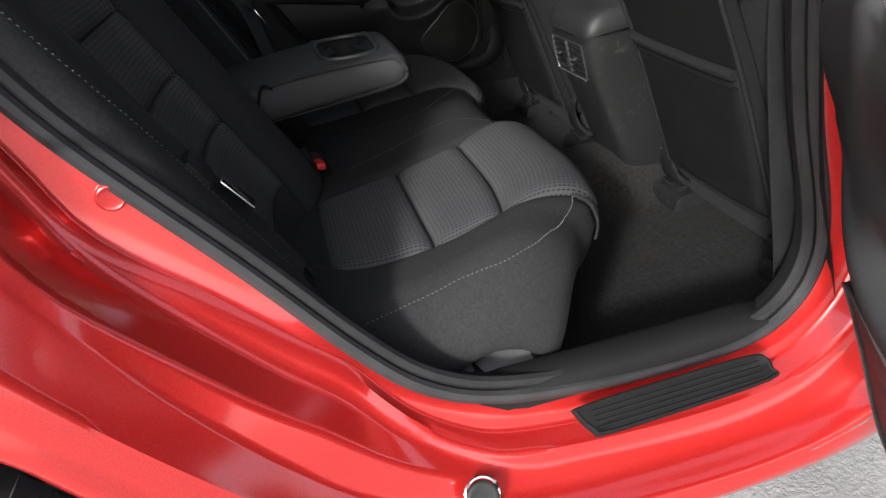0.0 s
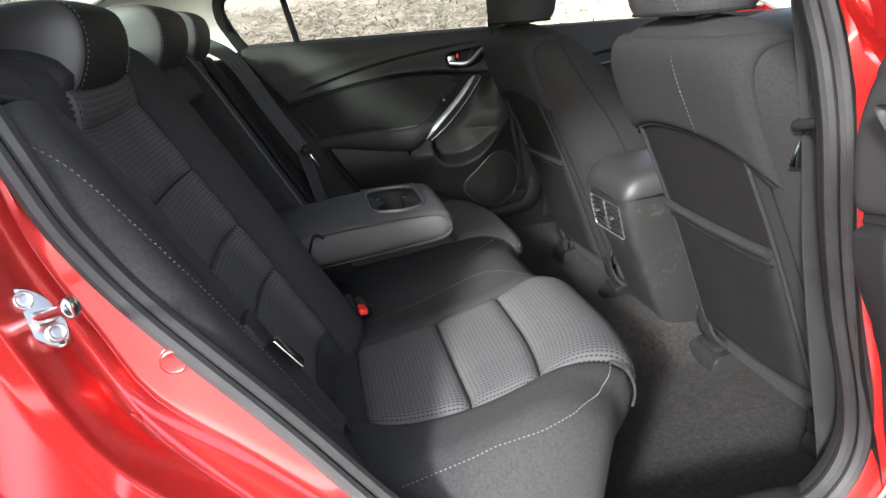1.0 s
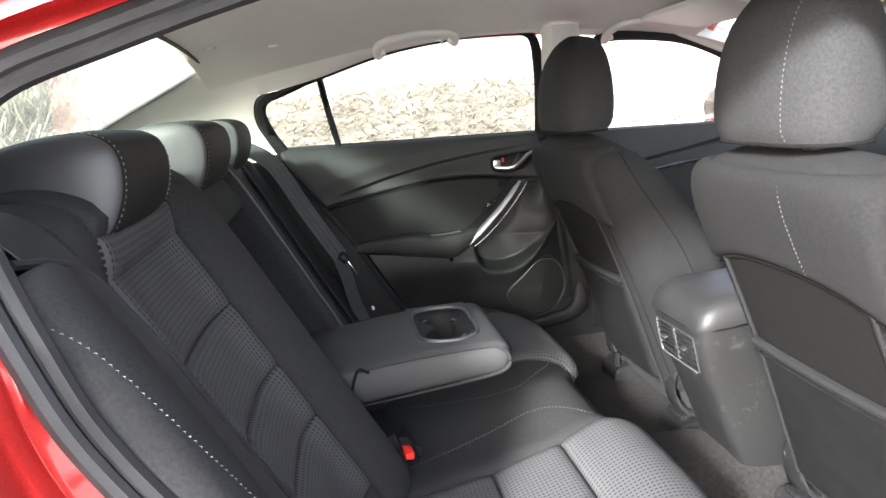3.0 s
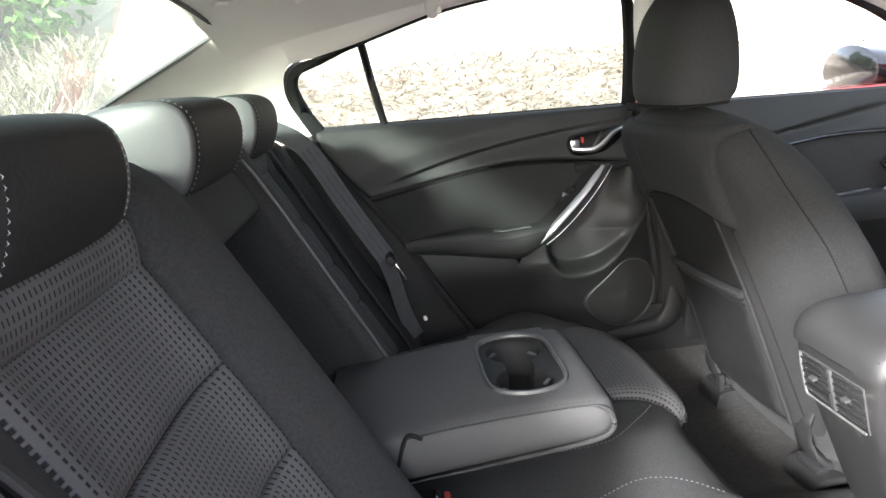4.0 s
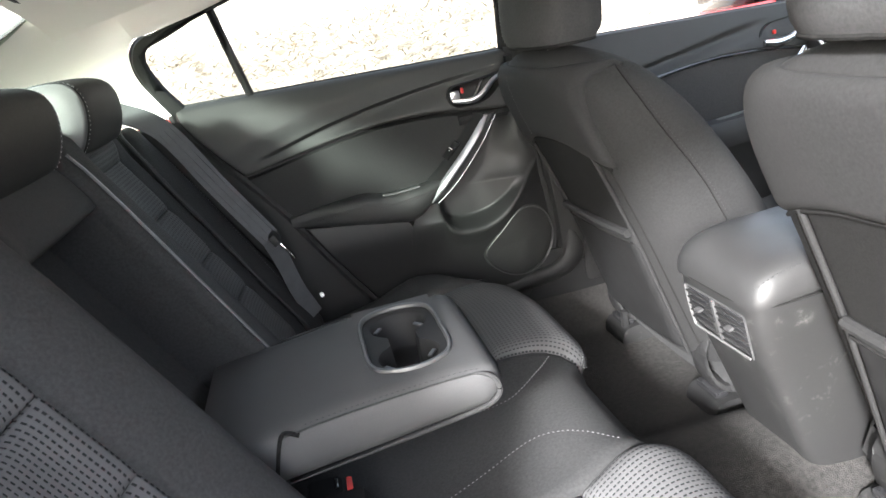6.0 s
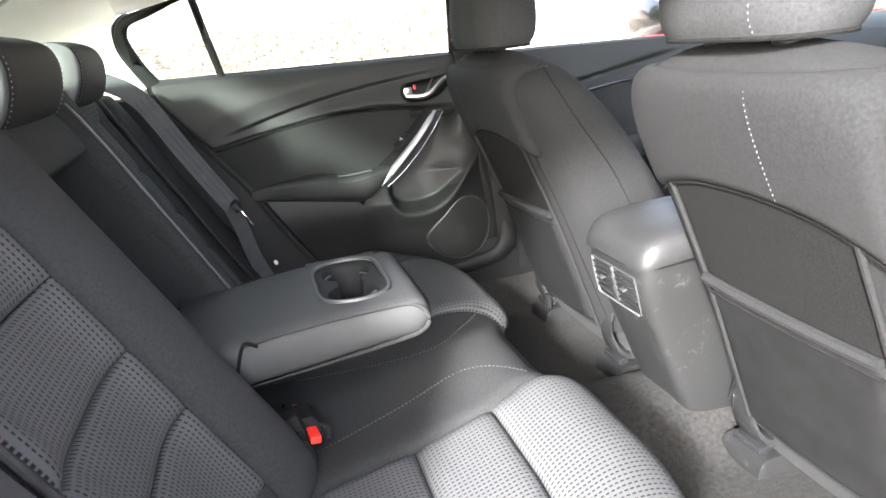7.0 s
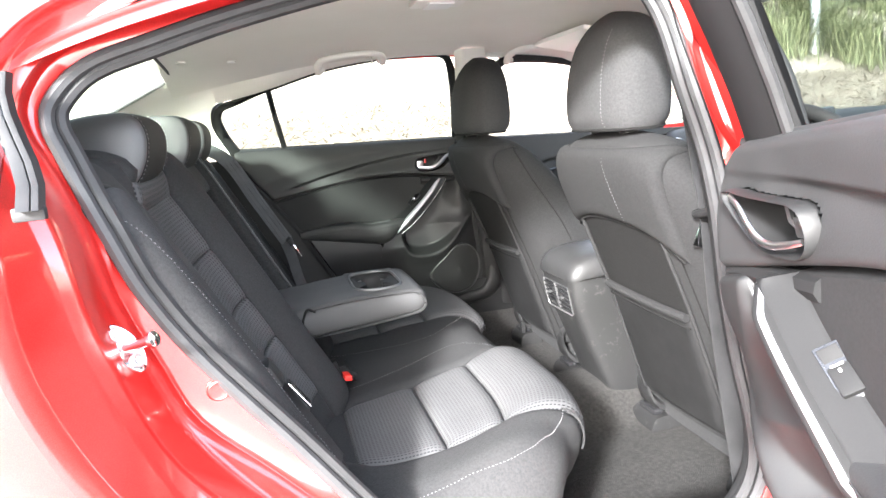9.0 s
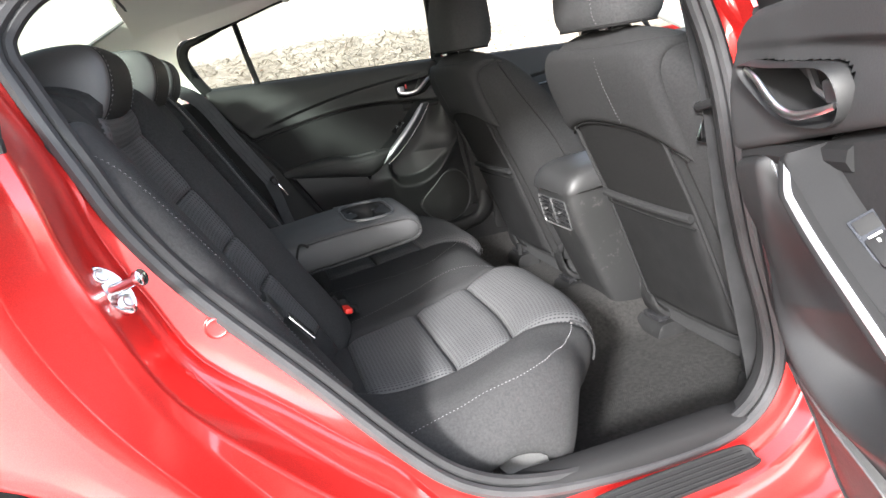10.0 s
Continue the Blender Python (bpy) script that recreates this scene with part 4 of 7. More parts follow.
for s in (-1, 1):
    arc = smooth_path([(0.26, 0.128, 0), (0.36, 0.098, 0), (0.47, 0.066, 0), (0.54, 0.056, 0), (0.585, 0.070, 0), (0.62, 0.10, 0), (0.636, 0.134, 0)], 8)
    seam([above(cushion_surface, cushion_u(q.x), s * q.y, 0.0148) for q in arc], rear_cushion, (0, 0, 1), width=0.0009)

back_at, back_len, _, back_u = profile([(0.255, 0.43), (0.225, 0.50), (0.185, 0.575), (0.125, 0.69), (0.06, 0.815), (0.012, 0.905), (-0.02, 0.955), (-0.06, 0.985), (-0.11, 0.992), (-0.17, 0.975)])


def back_surface(u, y):
    x, z = back_at(u)
    a = abs(y)
    hollow = -0.056 * math.exp(-(((a - 0.385) / 0.155) ** 4)) * max(0.0, min(1.0, (back_u(0.97) - u) / 0.06))
    side = 0.012 * math.exp(-(((a - 0.20) / 0.06) ** 4)) + 0.004 * math.exp(-(((a - 0.64) / 0.04) ** 2)) - 0.012 * ease(0.50, 0.56, a) - 0.03 * max(0.0, (a - 0.64) / 0.07) - 0.05 * max(0.0, (a - 0.676) / 0.02) ** 2
    d = hollow + side
    return x + d * 0.887, y, z + d * 0.46


pad_rise = curve([(0.53, -0.040), (0.56, -0.034), (0.60, -0.022), (0.64, -0.014), (0.67, -0.020), (0.70, -0.050)])


def pad_surface(u, y, off=None):
    """The side pad beyond the seat's edge piping, off metres over the seat back's plane."""
    x, z = back_at(u)
    d = pad_rise(abs(y)) if off is None else off
    return x + d * 0.887, y, z + d * 0.46


rear_back = rear_cushion
LEVELS = [back_u(z) for z in (0.50, 0.626, 0.718, 0.810, 0.958)]
for s in (-1, 1):
    v0, v1 = sorted((s * 0.508, s * 0.250))
    for a, b in zip(LEVELS, LEVELS[1:]):
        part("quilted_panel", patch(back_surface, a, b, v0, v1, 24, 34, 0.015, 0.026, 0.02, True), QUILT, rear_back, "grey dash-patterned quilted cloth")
    part("lower_strip", patch(back_surface, 0.0, LEVELS[0] + 0.004, v0, v1, 10, 24, 0.01, 0.03, 0.02, True), CLOTH, rear_back)
    i0, i1 = sorted((s * 0.252, s * (0.158 if s < 0 else 0.128)))
    part("inner_bolster", patch(back_surface, 0.0, back_len, i0, i1, 60, 20, 0.016, 0.03, 0.014, True), CLOTH, rear_back)
    o0, o1 = sorted((s * 0.552, s * 0.506))
    part("outer_bolster", patch(back_surface, 0.0, back_len, o0, o1, 60, 16, 0.004, 0.015, 0.04, True), CLOTH, rear_back)
    t0, t1 = sorted((s * 0.512, s * 0.245))
    part("top_panel", patch(back_surface, LEVELS[-1] - 0.004, back_len, t0, t1, 16, 24, 0.012, 0.03, 0.02, True), CLOTH, rear_back)
    # glossy piping between the seat and its side pad, sweeping outward at the top
    sweep = curve([(0.45, 0.535), (0.64, 0.538), (0.73, 0.550), (0.82, 0.548), (0.90, 0.560), (0.935, 0.570), (0.955, 0.600), (0.968, 0.660)])
    line = [Vector(pad_surface(back_u(z), s * sweep(z), -0.016)) for z in [lerp(0.47, 0.966, k / 60) for k in range(61)]]
    part("edge_piping", tube(line, 0.0042, 8), VINYL, rear_back, "black vinyl edge piping")
    p0 = curve([(0.0, 0.562), (0.38, 0.566), (0.50, 0.575), (0.56, 0.60)])
    pad = (lambda u, v: pad_surface(u, lerp(p0(u), 0.700, v / 0.13))) if s > 0 else (lambda u, v: pad_surface(u, lerp(-0.700, -p0(u), v / 0.13)))
    part("side_pad", patch(pad, 0.0, back_u(0.958), 0.0, 0.13, 70, 26, 0.012, 0.022, 0.03, True), CLOTH, rear_back, "stitched black cloth side pad")
    thread = curve([(0.55, 0.620), (0.614, 0.626), (0.711, 0.640), (0.81, 0.658), (0.886, 0.668), (0.947, 0.684)])
    seam([above(pad_surface, back_u(z), s * thread(z), 0.0128, True) for z in [lerp(0.53, 0.945, k / 60) for k in range(61)]], rear_back, (0.887, 0, 0.46))
    g0, g1 = sorted((s * 0.63, s * 0.54))
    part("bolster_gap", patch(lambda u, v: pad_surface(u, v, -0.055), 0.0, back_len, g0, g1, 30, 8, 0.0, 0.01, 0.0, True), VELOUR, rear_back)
# centre: top pad, recess behind the armrest
part("centre_top", patch(back_surface, back_u(0.888), back_len, -0.158, 0.130, 20, 30, 0.010, 0.03, 0.06, True), CLOTH, rear_back)


def recess(u, y):
    x, z = back_at(u)
    return x - 0.080, y, z - 0.040


part("armrest_recess", patch(recess, -0.02, back_u(0.92), -0.175, 0.150, 20, 20, 0.004, 0.02, 0.02, True), CLOTH, rear_back, "dark recess left by the folded-out armrest")
for y in (-0.160, 0.130):
    part("recess_cheek", loft([[Vector(back_surface(u, y)).lerp(Vector(recess(u, y)), t / 4) for t in range(5)] for u in [lerp(-0.02, back_u(0.93), k / 24) for k in range(25)]], closed=False), CLOTH, rear_back, "dark side of the armrest recess")
part("recess_lintel", loft([[above(back_surface, back_u(0.890), y, 0.002, True).lerp(Vector(recess(back_u(0.900), y)), t / 4) for t in range(5)] for y in [-0.16 + 0.290 * j / 12 for j in range(13)]], closed=False), CLOTH, rear_back)
part("trim_line", tube([above(back_surface, lerp(back_u(0.50), back_u(0.95), t), lerp(0.138, 0.152, t), 0.0155, True) for t in [k / 20 for k in range(21)]], 0.0030, 6), BEZEL, rear_back, "grey edge piping of the split seat back")


def rear_headrest(y0, y1, dx, dz, taper, label):
    """Low saddle-shaped headrest: a rolled front pad between two flat vinyl side faces with stitched edges."""
    h = thing("rear_headrest", label, "headrest", "rear headrests", at=Matrix.Translation((dx, 0, dz)))
    c = 0.5 * (y0 + y1)
    prof = smooth_path([(-0.008, 0, 0.952), (0.006, 0, 0.960), (0.018, 0, 0.984), (0.023, 0, 1.008), (0.022, 0, 1.030), (0.012, 0, 1.049), (-0.014, 0, 1.059), (-0.07, 0, 1.056), (-0.14, 0, 1.036), (-0.20, 0, 1.006), (-0.214, 0, 0.988), (-0.19, 0, 0.979), (-0.14, 0, 0.986), (-0.10, 0, 0.995), (-0.065, 0, 0.991), (-0.032, 0, 0.971)], 5, True)
    n = len(prof)
    mid = Vector((-0.07, 0, 1.015))

    def inset(d, y):
        """The outline drawn in by d metres, at the depth y."""
        out = []
        for i, q in enumerate(prof):
            t = (prof[(i + 1) % n] - prof[i - 1]).normalized()
            nrm = Vector((t.z, 0, -t.x))
            if nrm.dot(mid - q) < 0:
                nrm = -nrm
            out.append(q + nrm * d + Vector((0, lerp(y, c, taper * max(0.0, (q.z - 0.96) / 0.1)), 0)))
        return out
    rows = []
    for e, d in ((0.006, 0.0035), (0.008, 0.0012), (0.014, 0.0), (0.04, -0.001), (0.09, -0.002)):
        rows.append((y0 + e, d))
    rows += [(c, -0.002)] + [(y1 - e, d) for e, d in ((0.09, -0.002), (0.04, -0.001), (0.014, 0.0), (0.008, 0.0012), (0.006, 0.0035))]
    part("pad", outward(loft([inset(d, y) for y, d in rows], caps=False)), HEAD_CLOTH, h, "black front pad")
    for yy, k in ((y0, 1), (y1, -1)):
        rings = [inset(0.0035, yy + 0.006 * k), inset(0.0008, yy + 0.003 * k), inset(0.0018, yy - 0.001 * k), inset(0.006, yy - 0.004 * k)]
        core = [Vector((q.x, 0, q.z)) for q in inset(0.006, 0)]
        rings += [[mid + (q - mid) * f + Vector((0, lerp(yy, c, taper * max(0.0, (mid.z + (q.z - mid.z) * f - 0.96) / 0.1)) - b * k, 0)) for q in core] for f, b in ((0.8, 0.007), (0.5, 0.009), (0.2, 0.0095), (0.02, 0.0095))]
        part("side_face", outward(loft(rings)), HEAD_LIT_VINYL, h, "smooth vinyl side of the headrest")
        seam([q for q in inset(-0.0008, yy + 0.011 * k)[1:36]], h, lambda p: (p - mid - Vector((0, p.y, 0))), PALE_THREAD, width=0.0009, length=0.0042)
        part("lower_piping", tube(inset(0.002, yy - 0.001 * k)[58:] + inset(0.002, yy - 0.001 * k)[:2], 0.0028, 6), BEZEL, h)
    for k in (-1, 1):
        part("post", tube([(-0.10, c + 0.06 * k, 0.93), (-0.10, c + 0.06 * k, 1.0)], 0.006, 8), CHROME, h)
    return h


rear_headrest(-0.478, -0.252, -0.030, -0.005, 0.1, "wide black outer headrest with vinyl sides and grey stitching")
rear_headrest(-0.136, 0.122, -0.004, 0.0, 0.0, "black centre headrest with vinyl sides and grey stitching")
rear_headrest(0.238, 0.478, -0.006, 0.0, 0.15, "wide black outer headrest with vinyl sides and grey stitching")

# ---- centre armrest ----
AY0, AY1, AZ = -0.128, 0.148, 0.640
ARM_MID = 0.5 * (AY0 + AY1)


def arm_ring(x, grow=0.0):
    """Section across the armrest: flat top and sides with rounded top edges and a drawn-in underside."""
    zt = AZ - 0.014 * (1 - ease(0.16, 0.32, x))
    zb = lerp(0.560, 0.586, (x - 0.18) / 0.28)
    w = (AY1 - AY0) / 2 + grow
    zt, zb = zt + grow, zb - grow
    r = 0.014
    half = [(0.0, zt + 0.0015), (0.3 * w, zt + 0.0012), (0.62 * w, zt + 0.0006), (0.80 * w, zt), (w - r, zt - 0.001), (w - 0.55 * r, zt - 0.0035), (w - 0.2 * r, zt - 0.008), (w, zt - 0.016),
            (w + 0.002, lerp(zt, zb, 0.4)), (w + 0.002, lerp(zt, zb, 0.65)), (w - 0.001, zb + 0.010), (w - 0.005, zb + 0.003), (w - 0.013, zb), (0.6 * w, zb - 0.001), (0.0, zb - 0.002)]
    return [Vector((x, ARM_MID + y, z)) for y, z in half] + [Vector((x, ARM_MID - y, z)) for y, z in half[-2:0:-1]]


CUP = Vector((0.3755, 0.020, 0))
CUP_X, CUP_Y = 0.0585, 0.107
rings = [arm_ring(x, g) for x, g in ((0.10, -0.006), (0.16, 0), (0.20, 0), (0.26, 0), (0.312, 0), (0.3145, 0), (0.33, 0), (0.345, 0), (0.36, 0), (0.375, 0), (0.39, 0), (0.405, 0), (0.42, 0), (0.4365, 0), (0.439, 0), (0.448, 0.0), (0.456, -0.001), (0.464, -0.004), (0.470, -0.009), (0.474, -0.016), (0.476, -0.026))]
bm = outward(loft(rings))
deck = [f for f in bm.faces if f.calc_center_median().z > AZ - 0.003 and f.normal.z > 0.9 and 0.314 < f.calc_center_median().x < 0.437 and abs(f.calc_center_median().y - ARM_MID) < 0.81 * 0.138]
bmesh.ops.delete(bm, geom=deck, context="FACES")
armrest = part("centre_armrest", bm, ARM_LIT_CLOTH, rear_cushion, "folded-out black armrest with two cup holders, lightened for the light on it")
ANGLES = [2 * math.pi * k / 96 for k in range(96)]


def rim_at(a, f=1.0):
    """Outline of the cup holder: round ends, straight sides."""
    c, s_ = abs(math.cos(a)), abs(math.sin(a))
    side = CUP_X / max(c, 1e-6)
    r, off = 0.075, CUP_Y - 0.075
    end = off * s_ + math.sqrt(max(0.0, r * r - (off * c) ** 2))
    k = 9.0
    return f * (side ** -k + end ** -k) ** (-1 / k)


def well_at(a, f=1.0):
    """Two round cups joined by a narrow waist."""
    c, s_ = math.cos(a), abs(math.sin(a))
    k = 0.041**2 - (0.050 * c) ** 2
    far = 0.050 * s_ + math.sqrt(k) if k > 0 else 0.0
    return f * max(far, min(0.020 / max(abs(c), 1e-3), 0.036))


def oblong(radius, f, z):
    return [CUP + Vector((math.cos(a) * radius(a, f), math.sin(a) * radius(a, f), AZ + z)) for a in ANGLES]


frame_rect = lambda a, f: f * min(0.0622 / max(abs(math.cos(a)), 1e-3), 0.1235 / max(abs(math.sin(a)), 1e-3))  # noqa: E731
part("deck", outward(loft([oblong(frame_rect, 1.0, 0.0008), oblong(rim_at, 0.98, 0.0008)], caps=False)), ARM_LIT_CLOTH, armrest)
part("cup_bezel", outward(loft([oblong(rim_at, 1.0, -0.002), oblong(rim_at, 1.0, 0.0028), oblong(rim_at, 0.985, 0.0050), oblong(rim_at, 0.95, 0.0052), oblong(rim_at, 0.925, 0.0036), oblong(rim_at, 0.915, 0.0)], caps=False)), BEZEL, armrest, "dark satin plastic cup holder rim")
part("cup_well", outward(loft([oblong(rim_at, 0.92, -0.0015), oblong(rim_at, 0.905, -0.0030), oblong(well_at, 1.03, -0.0040), oblong(well_at, 0.99, -0.006), oblong(well_at, 0.95, -0.016), oblong(well_at, 0.86, -0.052), oblong(well_at, 0.80, -0.056), oblong(well_at, 0.02, -0.056)], caps=False)), FILM, armrest, "deep black plastic cup wells")
for sx, sy in ((-1, -1), (1, -1), (-1, 1), (1, 1)):
    part("cup_tab", box((0.006, 0.018, 0.003), (CUP.x + sx * 0.030, CUP.y + sy * (0.062 if sx < 0 else 0.050), AZ - 0.012), 0.001, Matrix.Rotation(radians(35 * sx * sy), 3, "Z")), BEZEL, armrest)
for s, yy in ((-1, AY0), (1, AY1)):
    # welt along the side's upper edge, round the front and back along the lower edge
    loop = smooth_path([(0.200, yy, 0.624), (0.27, yy, 0.631), (0.36, yy, 0.636), (0.425, yy, 0.637), (0.450, yy, 0.633), (0.464, yy, 0.620), (0.466, yy, 0.603), (0.455, yy, 0.592), (0.43, yy, 0.586), (0.36, yy, 0.578), (0.27, yy, 0.569), (0.19, yy, 0.562)], 8)
    part("side_welt", tube([q + Vector((0, s * 0.0005, 0)) for q in loop], lambda t: 0.0012 + 0.0022 * ease(0.30, 0.40, t) * (1 - ease(0.75, 1.0, t)), 6), CLOTH, armrest)
    seam([q + Vector((0, -s * 0.004, 0.0035)) for q in loop[4:34]], armrest, (0, s * 0.5, 1), CLOTH, width=0.0007)
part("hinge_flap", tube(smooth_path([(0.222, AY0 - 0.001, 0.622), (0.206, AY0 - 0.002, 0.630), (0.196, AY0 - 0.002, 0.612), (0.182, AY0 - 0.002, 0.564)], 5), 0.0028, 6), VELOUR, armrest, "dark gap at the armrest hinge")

# ---- seat belts and buckles ----


def belt(parent, pts, width, across, name="webbing", mat=None):
    """A flat strap along pts; across: the direction of its width."""
    p = smooth_path(pts, 8)
    a = Vector(across).normalized()
    rings = []
    for i, q in enumerate(p):
        d = (p[min(i + 1, len(p) - 1)] - p[max(i - 1, 0)]).normalized()
        w = (a - d * a.dot(d)).normalized() * width / 2
        n = w.cross(d).normalized() * 0.0009
        rings.append([q - w + n, q - w * 0.5 + n * 1.8, q + n, q + w * 0.5 + n * 1.8, q + w + n, q + w - n, q - w - n])
    return part(name, outward(loft(rings)), mat or LIT_WEBBING, parent)


far_belt = thing("seat_belt", "black rear seat belt with a bright metal tongue", "seat belt", "seat belts")
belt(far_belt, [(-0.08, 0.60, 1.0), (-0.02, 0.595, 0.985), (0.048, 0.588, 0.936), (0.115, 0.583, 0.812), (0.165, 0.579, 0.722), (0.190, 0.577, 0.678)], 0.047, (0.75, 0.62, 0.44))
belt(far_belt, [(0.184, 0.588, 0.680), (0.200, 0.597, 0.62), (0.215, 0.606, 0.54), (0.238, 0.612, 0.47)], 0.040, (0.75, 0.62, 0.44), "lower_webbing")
for k in (-0.3, 0.0, 0.3):
    line = [Vector(q) + Vector((0.75, 0.62, 0.44)).normalized() * 0.047 * k + Vector((0.0022, -0.001, 0.0012)) for q in smooth_path([(0.048, 0.588, 0.936), (0.115, 0.583, 0.812), (0.165, 0.579, 0.722), (0.190, 0.577, 0.678)], 6)]
    part("webbing_rib", tube(line, 0.0011, 5), LIT_WEBBING, far_belt)
slope = Matrix.Rotation(radians(-28), 3, "Y")
part("tongue_cover", box((0.016, 0.058, 0.024), (0.199, 0.566, 0.678), 0.005, slope), PLASTIC, far_belt)
part("tongue", box((0.004, 0.022, 0.044), (0.219, 0.569, 0.646), 0.0015, slope), CHROME, far_belt, "bright metal belt tongue")
part("tongue_slot", box((0.005, 0.011, 0.009), (0.2245, 0.569, 0.636), 0.0008, slope), GLOSS_BLACK, far_belt)
part("stop_button", disc((0.262, 0.605, 0.515), (1, -0.3, 0.4), 0.006, 0.003), WHITE, far_belt)
near_belt = thing("seat_belt", "black rear seat belt lying along the side bolster", "seat belt", "seat belts")
belt(near_belt, [(-0.10, -0.598, 0.995), (-0.055, -0.598, 0.972), (0.008, -0.598, 0.88), (0.072, -0.598, 0.76), (0.138, -0.597, 0.64), (0.175, -0.592, 0.575), (0.215, -0.59, 0.50)], 0.047, (0.3, 1, 0.1), mat=SHADED_WEBBING)
part("tongue_cover", box((0.020, 0.050, 0.040), (0.130, -0.596, 0.662), 0.007, Matrix.Rotation(radians(-28), 3, "Y")), PLASTIC, near_belt)
part("tongue", box((0.004, 0.024, 0.05), (0.166, -0.583, 0.622), 0.0015, Matrix.Rotation(radians(-35), 3, "Y")), CHROME, near_belt, "bright metal belt tongue")


def buckle(x, y, z, turn, label, button=True):
    b = thing("belt_buckle", label, "buckle", "belt buckles", at=Matrix.Translation((x, y, z)) @ Matrix.Rotation(radians(turn), 4, "Z") @ Matrix.Rotation(radians(-14), 4, "Y"))
    part("housing", outward(loft([[Vector((xx, yy * w, zz)) for xx, zz, w in ((-0.034 * g, -0.01, 1), (-0.036 * g, 0.030, 1), (-0.028 * g, 0.040, 1), (0.016 * g, 0.030, 1), (0.022 * g, 0.014, 1), (0.022 * g, -0.01, 1))] for yy, g in ((-0.022, 0.85), (-0.020, 0.97), (-0.015, 1.0), (0.015, 1.0), (0.020, 0.97), (0.022, 0.85))])), FILM, b)
    if button:
        part("release", box((0.016, 0.034, 0.012), (0.030, 0, 0.016), 0.003, Matrix.Rotation(radians(24), 3, "Y")), BUTTON, b, "red release button")
        part("slot", box((0.006, 0.026, 0.003), (0.013, 0, 0.0325), 0.001, Matrix.Rotation(radians(14), 3, "Y")), GLOSS_BLACK, b)
        part("strap_loop", tube(smooth_path([(0.0, 0.024, 0.002), (0.018, 0.030, 0.020), (0.040, 0.026, 0.016), (0.052, 0.018, 0.006), (0.046, 0.004, -0.004)], 5), 0.0045, 6, flat=0.4), FILM, b, "black woven strap loop")
    return b


buckle(0.248, -0.138, 0.446, 8, "black belt buckle with a red release button")
part("stalk", box((0.045, 0.03, 0.05), (-0.02, -0.03, 0.03), 0.008), FILM, buckle(0.266, -0.092, 0.455, 0, "upright black belt buckle in the seat gap", False))
buckle(0.228, 0.03, 0.398, 0, "black belt buckle with a red release button")


